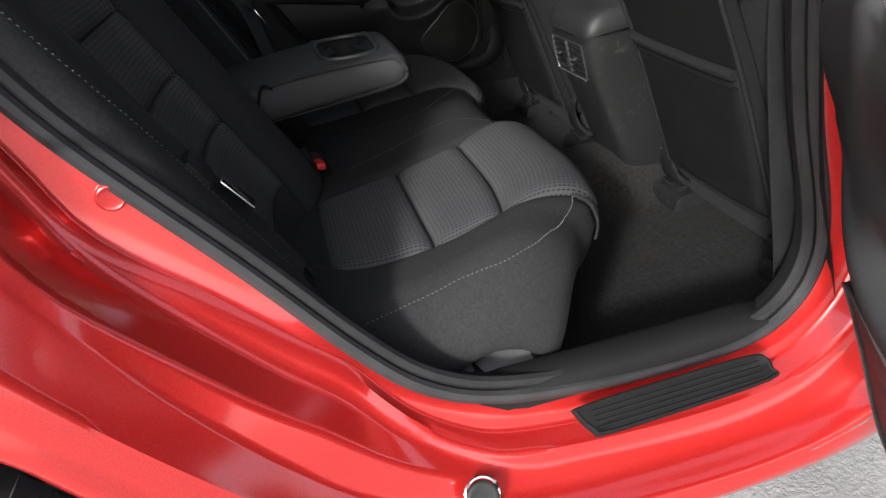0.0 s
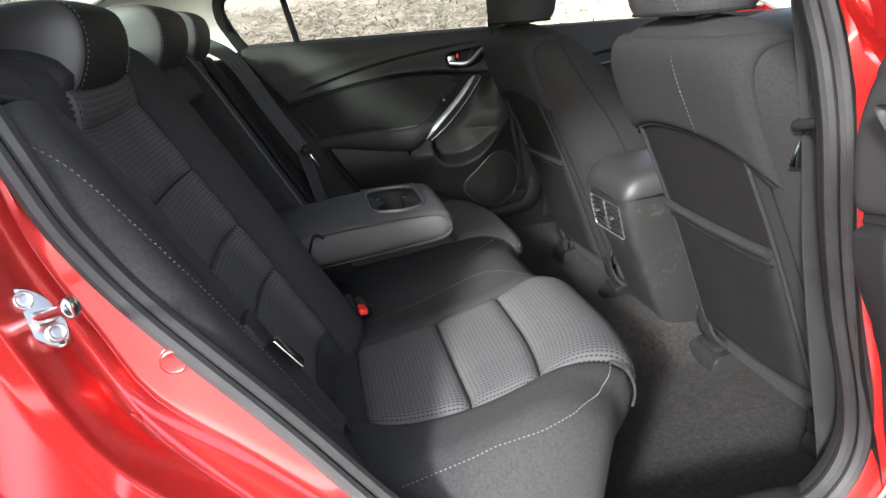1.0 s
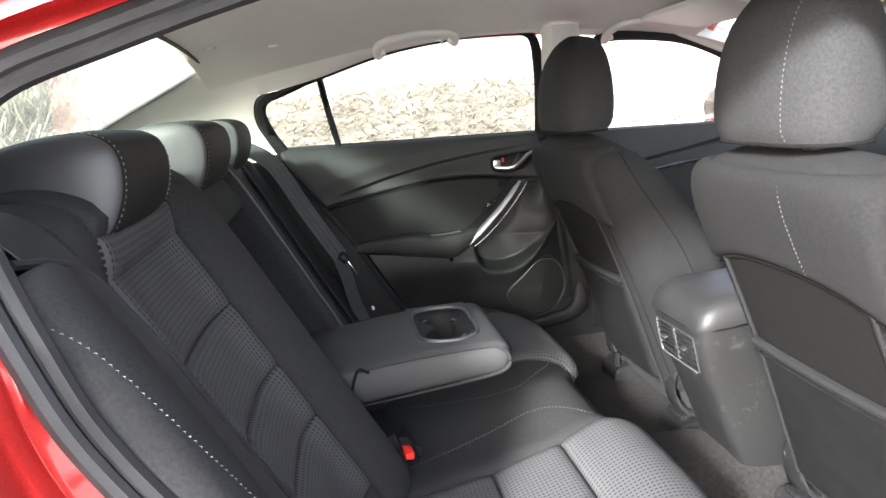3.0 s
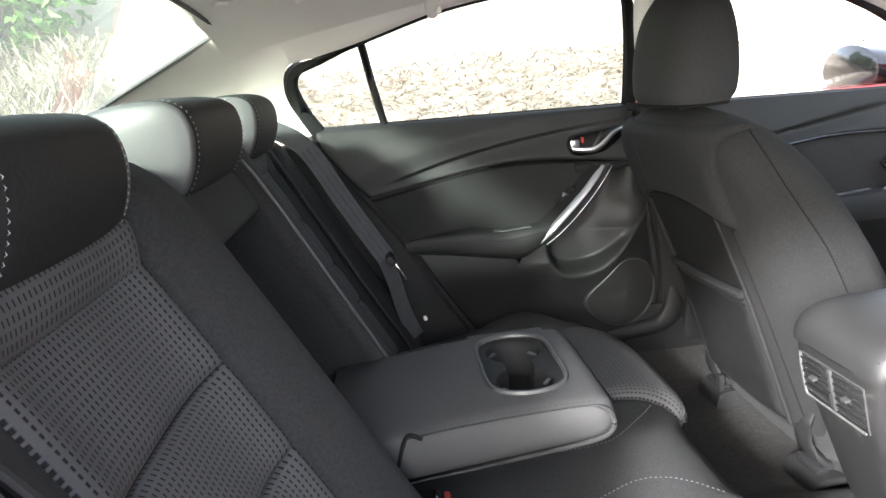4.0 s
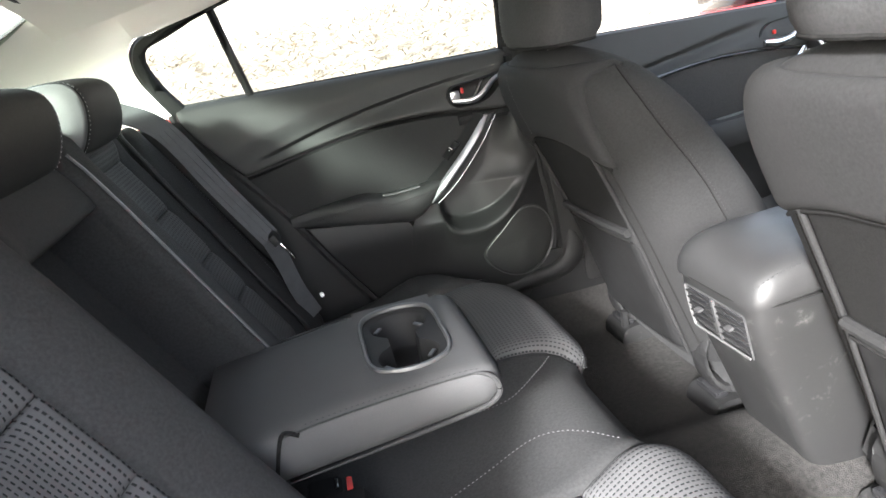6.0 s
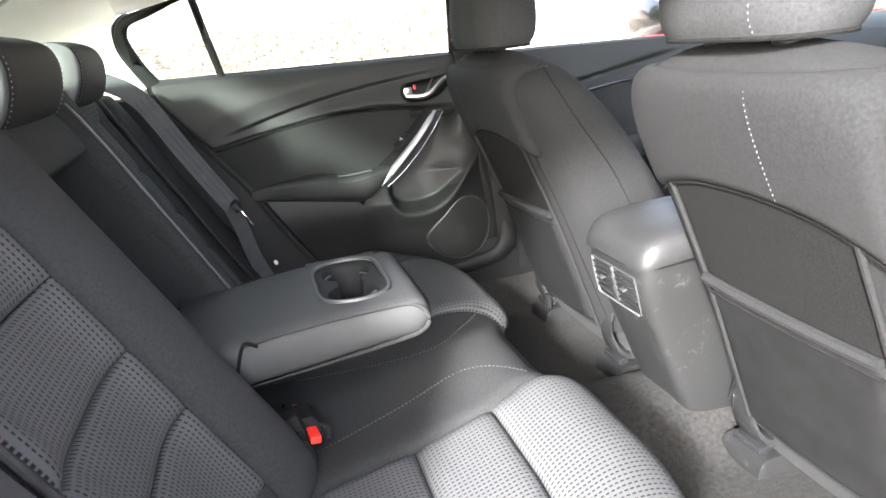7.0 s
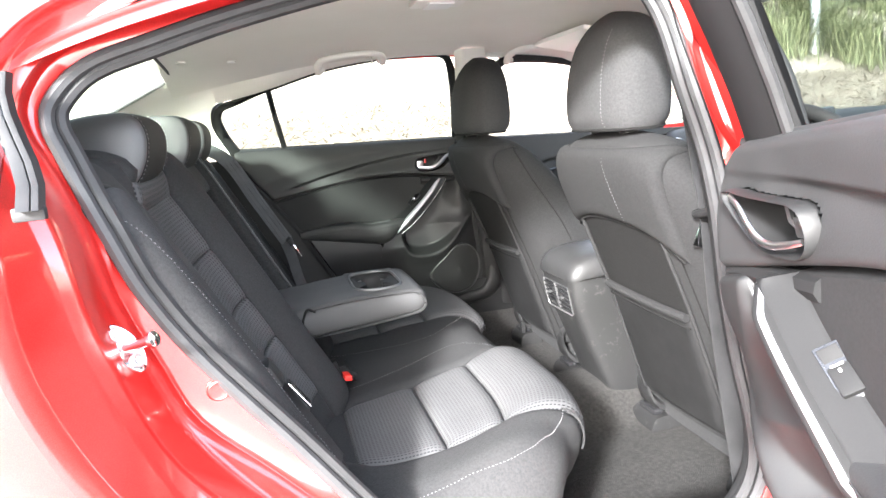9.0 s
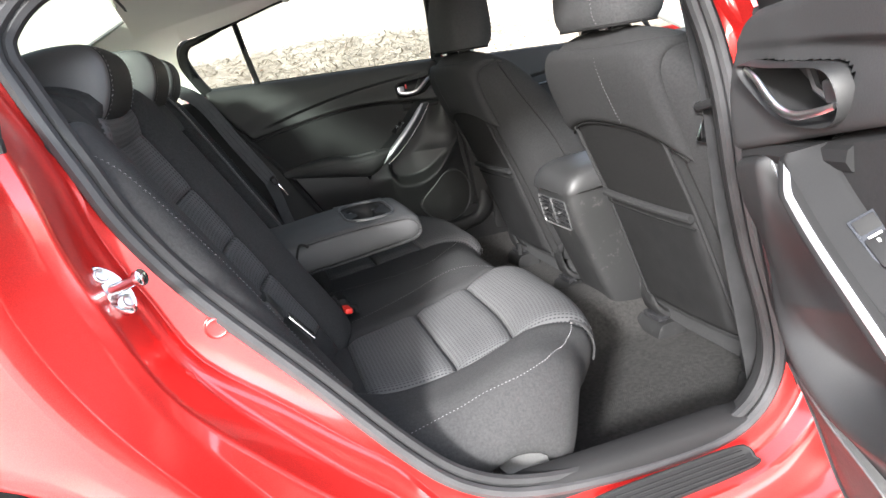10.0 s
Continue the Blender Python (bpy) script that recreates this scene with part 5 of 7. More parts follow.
# ---- front seats ----
def front_seat(cy, dx, label, inner):
    """inner: the sign of y towards the car's middle."""
    seat = thing("front_seat", label, "car seat", "front seats", at=Matrix.Translation((dx, cy, 0)))
    half = curve([(0.34, 0.215), (0.40, 0.228), (0.55, 0.245), (0.75, 0.252), (0.83, 0.250), (0.88, 0.235), (0.914, 0.205), (0.934, 0.170), (0.948, 0.125), (0.957, 0.08)])
    rearx = curve([(0.34, 0.942), (0.40, 0.925), (0.60, 0.862), (0.75, 0.805), (0.86, 0.762), (0.915, 0.748), (0.938, 0.756), (0.950, 0.770), (0.957, 0.785)])
    reach = curve([(0.34, 0.20), (0.45, 0.215), (0.60, 0.222), (0.70, 0.208), (0.78, 0.188), (0.84, 0.168), (0.89, 0.145), (0.925, 0.116), (0.945, 0.075), (0.957, 0.03)])

    def ring(z):
        w, x0, D = half(z), rearx(z), reach(z)
        k = min(1.0, D / 0.12)
        c = min(0.105 * k, 0.7 * D)
        pts = [(0.0, 0.0), (0.20, 0.0005), (0.40, 0.002), (0.58, 0.005), (0.72, 0.011), (0.83, 0.021), (0.91, 0.035), (0.965, 0.053), (1.0, 0.082)]
        out = [(w * y, x * k) for y, x in pts]
        out += [(w * 1.005, lerp(0.082 * k, D - 0.03 * k, 0.5)), (w, D - 0.032 * k), (w * 0.975, D - 0.012 * k), (w * 0.93, D - 0.001 * k), (w * 0.87, D - 0.003 * k), (w * 0.80, lerp(c, D, 0.72)), (w * 0.70, lerp(c, D, 0.30)), (w * 0.58, lerp(c, D, 0.06)), (w * 0.30, c)]
        return [Vector((x0 + x, y, z)) for y, x in out] + [Vector((x0 + c, 0, z))] + [Vector((x0 + x, -y, z)) for y, x in out[:0:-1]]
    zs = [0.34, 0.35, 0.38, 0.42, 0.46, 0.52, 0.58, 0.64, 0.70, 0.75, 0.79, 0.82, 0.85, 0.875, 0.895, 0.912, 0.925, 0.936, 0.944, 0.950, 0.954, 0.957]
    part("backrest", outward(loft([ring(z) for z in zs])), SHADED_CLOTH, seat, "black cloth seat back")

    def rear_face(u, z, off=0.0):
        """Point of the rear face at u across and z up, off metres proud of it."""
        k = min(1.0, abs(u) / half(z))
        x = float(np.interp(k, (0, 0.2, 0.4, 0.58, 0.72, 0.83, 0.91, 0.965, 1.0), (0, 0.0005, 0.002, 0.005, 0.011, 0.021, 0.035, 0.053, 0.082)))
        return rearx(z) + x - off * 0.94, u, z - off * 0.34
    # the upper back hangs over the panel below it as a padded lip
    lip = curve([(-0.21, 0.700), (-0.185, 0.735), (-0.165, 0.752), (-0.13, 0.771), (-0.08, 0.784), (0.0, 0.791), (0.08, 0.788), (0.13, 0.778), (0.17, 0.765), (0.21, 0.745)])
    lip_z = lambda u: lip(u * inner)  # noqa: E731

    def upper(u, v):
        z = lerp(lip_z(u), 0.930, v / 0.16)
        return rear_face(u, z)
    part("upper_pad", patch(upper, -0.195, 0.195, 0.0, 0.16, 44, 30, 0.016, 0.022, 0.016, True), SHADED_CLOTH, seat, "padded upper back hanging over the pocket")
    # Piping drawn dark so that it holds the shadow of the lip above.
    part("lip_shadow_piping", tube([Vector(rear_face(u, lip_z(u) - 0.001, 0.006)) for u in [lerp(-0.19, 0.19, k / 40) for k in range(41)]], 0.003, 6), VELOUR, seat, "piping under the padded lip, dark with the lip's shadow")

    def lower(u, v):
        z = lerp(0.352, lip_z(u) + 0.004, v / 0.42)
        return rear_face(u, z)
    part("back_panel", patch(lower, -0.150, 0.150, 0.0, 0.42, 30, 40, 0.004, 0.012, 0.01, True), VELOUR, seat, "dark velour back panel")

    def pocket(u, v):
        z = lerp(0.356, 0.612 + 0.03 * (u * inner), v / 0.26)
        return rear_face(u, z)
    part("map_pocket", patch(pocket, -0.146, 0.146, 0.0, 0.26, 30, 24, 0.012, 0.02, 0.010, True), POCKET, seat, "dark vinyl-faced map pocket")
    for dz, r in ((0.006, 0.0085), (-0.016, 0.0022)):
        part("pocket_band", tube([Vector(rear_face(u, 0.612 + dz + 0.03 * u * inner, 0.011)) for u in [lerp(-0.146, 0.146, k / 20) for k in range(21)]], r, 8), SHADED_CLOTH if r > 0.005 else VELOUR, seat, "elasticated pocket top")
    # edges of the panel: a flat welt each side with its stitching
    for sg in (-1, 1):
        run = [Vector(rear_face(sg * lerp(0.152, 0.158, t), lerp(lip_z(sg * 0.152) + 0.002, 0.352, t), 0.006)) for t in [k / 30 for k in range(31)]]
        part("panel_welt", tube(run, 0.0042, 6), SHADED_CLOTH, seat)
        run2 = [Vector(rear_face(sg * lerp(0.176, 0.186, t), lerp(lip_z(sg * 0.18) - 0.005, 0.36, t), 0.001)) for t in [k / 30 for k in range(31)]]
        part("side_seam", tube(run2, 0.0016, 5), VELOUR, seat)
        # side panel seam that follows the shoulder down the bolster
        sh = [Vector((rearx(z) + lerp(0.085, 0.5 * reach(z) + 0.02, ease(0.93, 0.70, z) if z < 0.93 else 0), sg * half(z) * 1.006, z)) for z in [lerp(0.42, 0.93, k / 40) for k in range(41)]]
        part("shoulder_seam", tube(sh, 0.0014, 5), VELOUR, seat)
        seam([q + Vector((0.006, 0, 0.002)) for q in sh], seat, (0, sg, 0), CLOTH, width=0.0007)
    seam([Vector(rear_face(inner * lerp(-0.072, -0.062, t), lerp(0.798, 0.925, t), 0.0165)) for t in [k / 16 for k in range(17)]], seat, (-1, 0, 0.2), THREAD, width=0.0006, length=0.004)
    seam([Vector((rearx(0.935) + 0.012, y, 0.9405 - 1.1 * max(0, abs(y) - 0.09) ** 1.6)) for y in [lerp(-0.15, 0.15, k / 30) for k in range(31)]], seat, (-1, 0, 1), CLOTH, width=0.0007)
    # headrest: broad base, domed top, an inward taper at the foot
    hw = curve([(0.962, 0.116), (0.975, 0.124), (1.0, 0.129), (1.04, 0.129), (1.08, 0.123), (1.12, 0.109), (1.148, 0.088), (1.166, 0.065), (1.176, 0.035), (1.180, 0.012)])
    hx = curve([(0.962, 0.745), (0.985, 0.735), (1.06, 0.738), (1.12, 0.752), (1.155, 0.772), (1.172, 0.788), (1.180, 0.80)])
    hd = curve([(0.962, 0.10), (0.985, 0.125), (1.06, 0.125), (1.12, 0.105), (1.155, 0.075), (1.172, 0.045), (1.180, 0.012)])
    rings = []
    for z in [0.962, 0.964, 0.969, 0.978, 0.99, 1.01, 1.035, 1.06, 1.085, 1.105, 1.125, 1.142, 1.155, 1.165, 1.172, 1.177, 1.180]:
        rings.append([Vector((hx(z) + hd(z) * (0.5 - 0.5 * math.copysign(abs(math.cos(a)) ** 0.75, math.cos(a))) + (0.02 if math.cos(a) < 0 else 0) * abs(math.cos(a)) + (0.0016 if abs(math.sin(a)) < 0.02 and math.cos(a) > 0 else 0), 0.006 * inner + hw(z) * math.copysign(abs(math.sin(a)) ** 0.72, math.sin(a)), z)) for a in (2 * math.pi * k / 56 for k in range(56))])
    head = part("headrest", outward(loft(rings)), CLOTH, seat, "black cloth headrest with a light centre seam")
    seam([Vector((hx(z) + 0.0028, -0.062 * inner, z)) for z in [0.968 + 0.0085 * k for k in range(22)]], head, (-1, 0, 0.1), length=0.0042, width=0.0007)
    part("headrest_hem", tube([q + Vector((0, 0, -0.0005)) for q in rings[1]], 0.003, 6, True), VELOUR, head)
    for k in (-1, 1):
        part("headrest_post", tube([(0.80, 0.055 * k, 0.93), (0.795, 0.055 * k, 0.985)], 0.0065, 8), CHROME, seat)
        part("post_collar", outward(loft([[Vector((0.797 + r * math.cos(a), 0.055 * k + r * math.sin(a), z)) for a in (2 * math.pi * j / 16 for j in range(16))] for r, z in ((0.018, 0.945), (0.018, 0.958), (0.014, 0.962), (0.008, 0.962))])), PLASTIC, seat)
    # cushion, side valance and rails
    cat, clen, cu, _z = profile([(0.98, 0.37), (1.1, 0.385), (1.28, 0.41), (1.42, 0.44), (1.47, 0.43), (1.49, 0.38), (1.47, 0.30)])

    def csurf(u, y):
        x, z = cat(u)
        return x, y, z + 0.03 * (abs(y) / 0.25) ** 4 - 0.10 * max(0, (abs(y) - 0.23) / 0.03)
    part("seat_cushion", patch(csurf, 0, clen, -0.255, 0.255, 30, 30, 0.02, 0.05, 0.1), CLOTH, seat)
    part("cushion_insert", patch(csurf, 0.1, clen * 0.62, -0.15, 0.15, 20, 24, 0.035, 0.05, 0.03), QUILT, seat)
    part("valance", box((0.44, 0.46, 0.09), (1.25, 0, 0.325), 0.02), PLASTIC, seat)
    for k in (-1, 1):
        y = 0.182 * k
        # shroud that comes down from the seat back onto the rail
        part("rail_shroud", outward(loft([[Vector((x, y + a * w, z + b)) for a, b in ((-1.0, -0.004), (-1.0, 0.008), (-0.7, 0.016), (0.2, 0.020), (0.8, 0.014), (1.0, 0.0), (0.9, -0.010), (-0.6, -0.012))] for x, z, w in ((0.962, 0.392, 0.020), (0.950, 0.365, 0.024), (0.952, 0.335, 0.027), (0.962, 0.308, 0.030), (0.978, 0.290, 0.033), (1.0, 0.282, 0.034), (1.06, 0.282, 0.034))])), SCUFFED, seat, "worn grey plastic rail shroud")
        part("rail", box((0.62, 0.038, 0.030), (1.30, y, 0.268), 0.004), PLASTIC, seat)
        part("rail_end", box((0.026, 0.066, 0.014), (0.972, y, 0.279), 0.003), GLOSS_BLACK, seat, "black open rail end")
        part("rail_foot", outward(loft([[Vector((x, y + a, z)) for a in (-0.048, -0.040, 0.040, 0.048)] + [Vector((x, y + a, z - 0.05)) for a in (0.052, -0.052)] for x, z in ((0.945, 0.246), (0.950, 0.262), (0.958, 0.270), (0.975, 0.273), (1.02, 0.274))])), SCUFFED, seat, "dark plastic cover over the rail foot")
    part("belt_stop", outward(loft([[Vector((0.958 + x, -0.145 * inner + y, z)) for x, y in ((-0.006, -0.008), (0.006, -0.008), (0.008, 0), (0.006, 0.008), (-0.006, 0.008), (-0.008, 0))] for z in (0.275, 0.28, 0.31, 0.315)])), PLASTIC, seat)
    return seat


front_seat(-0.367, 0.022, "black cloth driver's seat seen from behind, with map pocket", 1)
front_seat(0.375, -0.022, "black cloth passenger seat with map pocket and tall headrest", -1)

# ---- centre console ----
console = thing("centre_console", "black plastic console with padded lid and rear air vents", "console", at=Matrix.Translation((0, -0.014, 0)))
# body: sections from the floor up, wide shoulder, sloping rear face drawn in towards the foot
sect = []
for z, x0, w in ((0.262, 0.945, 0.080), (0.30, 0.930, 0.084), (0.36, 0.906, 0.086), (0.42, 0.884, 0.088), (0.47, 0.866, 0.090), (0.50, 0.852, 0.093), (0.54, 0.840, 0.097), (0.575, 0.834, 0.101), (0.602, 0.834, 0.104)):
    side = [(1.65, w), (x0 + 0.16, w), (x0 + 0.06, w * 0.995), (x0 + 0.030, w * 0.975), (x0 + 0.014, w * 0.93), (x0 + 0.005, w * 0.86), (x0 + 0.001, w * 0.74), (x0, w * 0.4)]
    sect.append([Vector((x, y, z)) for x, y in side] + [Vector((x0 - 0.001, 0, z))] + [Vector((x, -y, z)) for x, y in side[::-1]])
part("body", outward(loft(sect)), SCUFFED, console, "scuffed dark plastic console body")
# lid: sections along its length
rings = []
for x, zt, zb, w in ((0.829, 0.612, 0.5965, 0.070), (0.830, 0.622, 0.5965, 0.088), (0.836, 0.634, 0.5975, 0.098), (0.846, 0.645, 0.600, 0.104), (0.862, 0.655, 0.604, 0.107), (0.885, 0.662, 0.606, 0.108), (0.92, 0.666, 0.609, 0.108), (1.0, 0.668, 0.612, 0.107), (1.19, 0.666, 0.615, 0.105)):
    top = [(0.0, 0.0), (0.45, -0.0008), (0.68, -0.003), (0.82, -0.0075), (0.90, -0.014), (0.955, -0.024), (0.985, -0.036), (1.0, zb - zt + 0.006), (0.985, zb - zt)]
    k = (zt - zb) / 0.055
    top = [(y, dz * k) for y, dz in top[:7]] + top[7:]
    rings.append([Vector((x, w * y, zt + dz)) for y, dz in top] + [Vector((x, -w * y, zt + dz)) for y, dz in top[:0:-1]])
part("lid", outward(loft(rings)), LID, console, "padded black vinyl console lid")
for s in (-1, 1):
    seam([Vector((r[0].x, s * (abs(r[4].y) + 0.0008), r[4].z + 0.0008)) for r in rings[2:]], console, (0, s, 1), VINYL, width=0.0007)
part("lid_gap", tube(smooth_path([(1.2, 0.106, 0.612), (0.9, 0.1075, 0.605), (0.858, 0.1035, 0.602), (0.838, 0.090, 0.600), (0.8305, 0.060, 0.5985), (0.8295, 0, 0.598), (0.8305, -0.060, 0.5985), (0.838, -0.090, 0.600), (0.858, -0.1035, 0.602), (0.9, -0.1075, 0.605), (1.2, -0.106, 0.612)], 6), 0.0014, 6), VELOUR, console)
lean = Matrix.Rotation(radians(-11), 3, "Y")


def vent_at(y, z, out=0.0):
    """Point of the sloping vent face."""
    return Vector((0.8345 + 0.19 * (0.580 - z) - out, y, z))


part("vent_cavity", box((0.010, 0.140, 0.068), vent_at(0.0, 0.545, -0.003), 0.003, lean), GLOSS_BLACK, console, "black vent cavity")
for y in (-0.0375, 0.0375):
    for k in range(5):
        z = 0.522 + 0.0120 * k
        part("vent_slat", box((0.012, 0.062, 0.0026), vent_at(y, z, 0.001), 0.0008, Matrix.Rotation(radians(18), 3, "Y")), FILM, console)
    part("vent_tab", box((0.010, 0.014, 0.005), vent_at(y, 0.548, 0.009), 0.002, lean), BEZEL, console, "grey vent slider")
part("vent_divider", box((0.006, 0.0075, 0.070), vent_at(0.0, 0.545, 0.004), 0.002, lean), BEZEL, console, "grey bar between the vents")
part("vent_wheel", box((0.008, 0.0055, 0.020), vent_at(0.0, 0.533, 0.007), 0.002, lean), PLASTIC, console, "ribbed vent thumbwheel")
part("vent_edge", tube(smooth_path([vent_at(0.071, 0.580, 0.003), vent_at(0.0725, 0.560, 0.004), vent_at(0.0725, 0.525, 0.004), vent_at(0.070, 0.5095, 0.004), vent_at(0.062, 0.506, 0.004), vent_at(0.0, 0.506, 0.004), vent_at(-0.066, 0.507, 0.004)], 6), 0.0020, 6), TRIM_GREY, console, "thin silver vent edging")
part("vent_top_edge", tube([vent_at(lerp(0.071, -0.071, t), 0.580, 0.002) for t in (0, 0.5, 1)], 0.0014, 6), BEZEL, console)
part("vent_side_edge", tube([vent_at(-0.071, lerp(0.580, 0.508, t), 0.002) for t in (0, 0.5, 1)], 0.0014, 6), BEZEL, console)


# ---- doors ----
def field(P, xl, xr, zb, zt, depth, nu, nv, roll=0.01, sides="abcd", skirt=0.03, flip=False):
    """A moulded panel over x from xl(z) to xr(z) and z from zb(x) to zt(x), standing depth(x, z) proud of the door's surface;
    its edges roll back within roll metres (a: rear, b: front, c: bottom, d: top)."""
    bm = bmesh.new()
    layer = bm.loops.layers.uv.new("UVMap")

    def place(u, v):
        x, z = 0.5, 0.7
        for _ in range(5):
            z = lerp(zb(x), zt(x), v)
            x = lerp(xl(z), xr(z), u)
        return x, z
    us = [k / nu for k in range(nu + 1)]
    vs = [k / nv for k in range(nv + 1)]
    grid, back, uvs = [], [], {}
    for u in us:
        row, low = [], []
        for v in vs:
            x, z = place(u, v)
            w, h = abs(xr(z) - xl(z)), abs(zt(x) - zb(x))
            d = depth(x, z)
            for side, e in (("a", u * w), ("b", (1 - u) * w), ("c", v * h), ("d", (1 - v) * h)):
                if side in sides:
                    d -= roll * (1 - dome(e, roll))
            vert = bm.verts.new(P(x, panel_y(z) - d, z))
            uvs[vert] = (x, z)
            row.append(vert)
            w2 = bm.verts.new(P(x, panel_y(z) - d + skirt, z))
            uvs[w2] = (x, z)
            low.append(w2)
        grid.append(row)
        back.append(low)
    for a in range(nu):
        for b in range(nv):
            quad = (grid[a][b], grid[a + 1][b], grid[a + 1][b + 1], grid[a][b + 1])
            bm.faces.new(quad[::-1] if flip else quad)
    rim = [(a, 0) for a in range(nu + 1)] + [(nu, b) for b in range(1, nv + 1)] + [(a, nv) for a in range(nu - 1, -1, -1)] + [(0, b) for b in range(nv - 1, 0, -1)]
    for k in range(len(rim)):
        (a, b), (c, d) = rim[k], rim[(k + 1) % len(rim)]
        f = (grid[a][b], back[a][b], back[c][d], grid[c][d])
        bm.faces.new(f[::-1] if flip else f)
    for row in back:
        for w2 in row:
            if not w2.link_faces:
                bm.verts.remove(w2)
    for f in bm.faces:
        for l in f.loops:
            l[layer].uv = uvs[l.vert]
    return bm


rear_x = curve([(0.30, 0.47), (0.40, 0.41), (0.503, 0.349), (0.602, 0.292), (0.693, 0.240), (0.794, 0.167), (0.865, 0.111), (0.935, 0.062), (0.962, 0.056)])
panel_y = curve([(0.30, 0.71), (0.40, 0.69), (0.50, 0.672), (0.60, 0.662), (0.68, 0.668), (0.78, 0.678), (0.85, 0.69), (0.92, 0.705), (0.965, 0.728)])
groove_z = curve([(0.1, 0.777), (0.167, 0.793), (0.224, 0.803), (0.351, 0.825), (0.478, 0.840), (0.579, 0.840), (0.678, 0.831), (0.804, 0.815), (0.86, 0.808)])
ridge_z = curve([(0.1, 0.790), (0.203, 0.828), (0.228, 0.834), (0.357, 0.866), (0.485, 0.890), (0.612, 0.906), (0.70, 0.914), (0.86, 0.925)])
arm_top = curve([(0.22, 0.682), (0.243, 0.687), (0.332, 0.698), (0.413, 0.702), (0.44, 0.694), (0.47, 0.691), (0.53, 0.694), (0.595, 0.699)])
arm_low = curve([(0.22, 0.664), (0.264, 0.656), (0.386, 0.637), (0.47, 0.622), (0.504, 0.618), (0.537, 0.632), (0.575, 0.668)])
blade_rear = curve([(0.657, 0.552), (0.683, 0.572), (0.709, 0.599), (0.764, 0.659), (0.818, 0.710)])
blade_front = curve([(0.652, 0.557), (0.668, 0.586), (0.690, 0.618), (0.721, 0.655), (0.77, 0.704), (0.820, 0.745)])
insert_front = curve([(0.69, 0.548), (0.74, 0.612), (0.78, 0.655), (0.835, 0.706)])
hollow_low = curve([(0.575, 0.610), (0.59, 0.584), (0.61, 0.571), (0.655, 0.566), (0.70, 0.576), (0.74, 0.603), (0.777, 0.641), (0.812, 0.676), (0.86, 0.712)])
hollow_wide = curve([(0.56, 0.25), (0.65, 0.23), (0.70, 0.19), (0.75, 0.11), (0.82, 0.045)])


def low_depth(x, z):
    """The lower trim: a lip round the leaf-shaped hollow beside the pull handle, fading towards the floor."""
    f = z - hollow_low(x)
    near = ease(0.50, 0.60, x)
    d = 0.004 + 0.012 * ease(0.50, 0.60, z) * (1 - near) + 0.008 * near * ease(-0.10, 0.0, f)
    d += 0.010 * math.exp(-(((f + 0.008) / (0.010 if f > -0.008 else 0.022)) ** 2)) * near * (1 - 0.7 * ease(0.76, 0.85, x))
    e = x - max(blade_front(z), 0.575)
    w = hollow_wide(z)
    d -= 0.042 * ease(-0.002, 0.026, f) * ease(0.570, 0.590, x) * (1 - ease(0.35 * w, w, e))
    return d


def switch_depth(x, z):
    """The switch panel climbs from the insert to the rear edge of the pull handle."""
    a, b = insert_front(z), blade_rear(z)
    return -0.002 + 0.028 * min(1.0, max(0.0, (x - a) / max(b - a, 0.004)))


def blade(P, g0, g1):
    """The pull handle, a leaf-shaped blade proud of the door, from g0 to g1 of its width."""
    rings = []
    for k in range(33):
        t = k / 32
        z = lerp(0.655, 0.8175, t)
        a, b = blade_rear(z), blade_front(z)
        end = min(1.0, 5 * t + 0.1, 6 * (1 - t) + 0.15)
        ring = []
        for i in range(13):
            g = lerp(g0, g1, i / 12)
            d = float(np.interp(g, (0.0, 0.03, 0.12, 0.30, 0.40, 0.46, 0.52, 0.80, 0.97, 1.0), (0.016, 0.026, 0.031, 0.034, 0.033, 0.029, 0.024, 0.018, 0.012, -0.004)))
            ring.append(P(lerp(a, b, g), panel_y(z) - 0.006 - d * (0.5 + 0.5 * end), z - 0.012 * g * (1 - t)))
        ring += [P(lerp(a, b, g), panel_y(z) + 0.004, z - 0.012 * g * (1 - t)) for g in (g1, g0)]
        rings.append(ring)
    return outward(loft(rings))


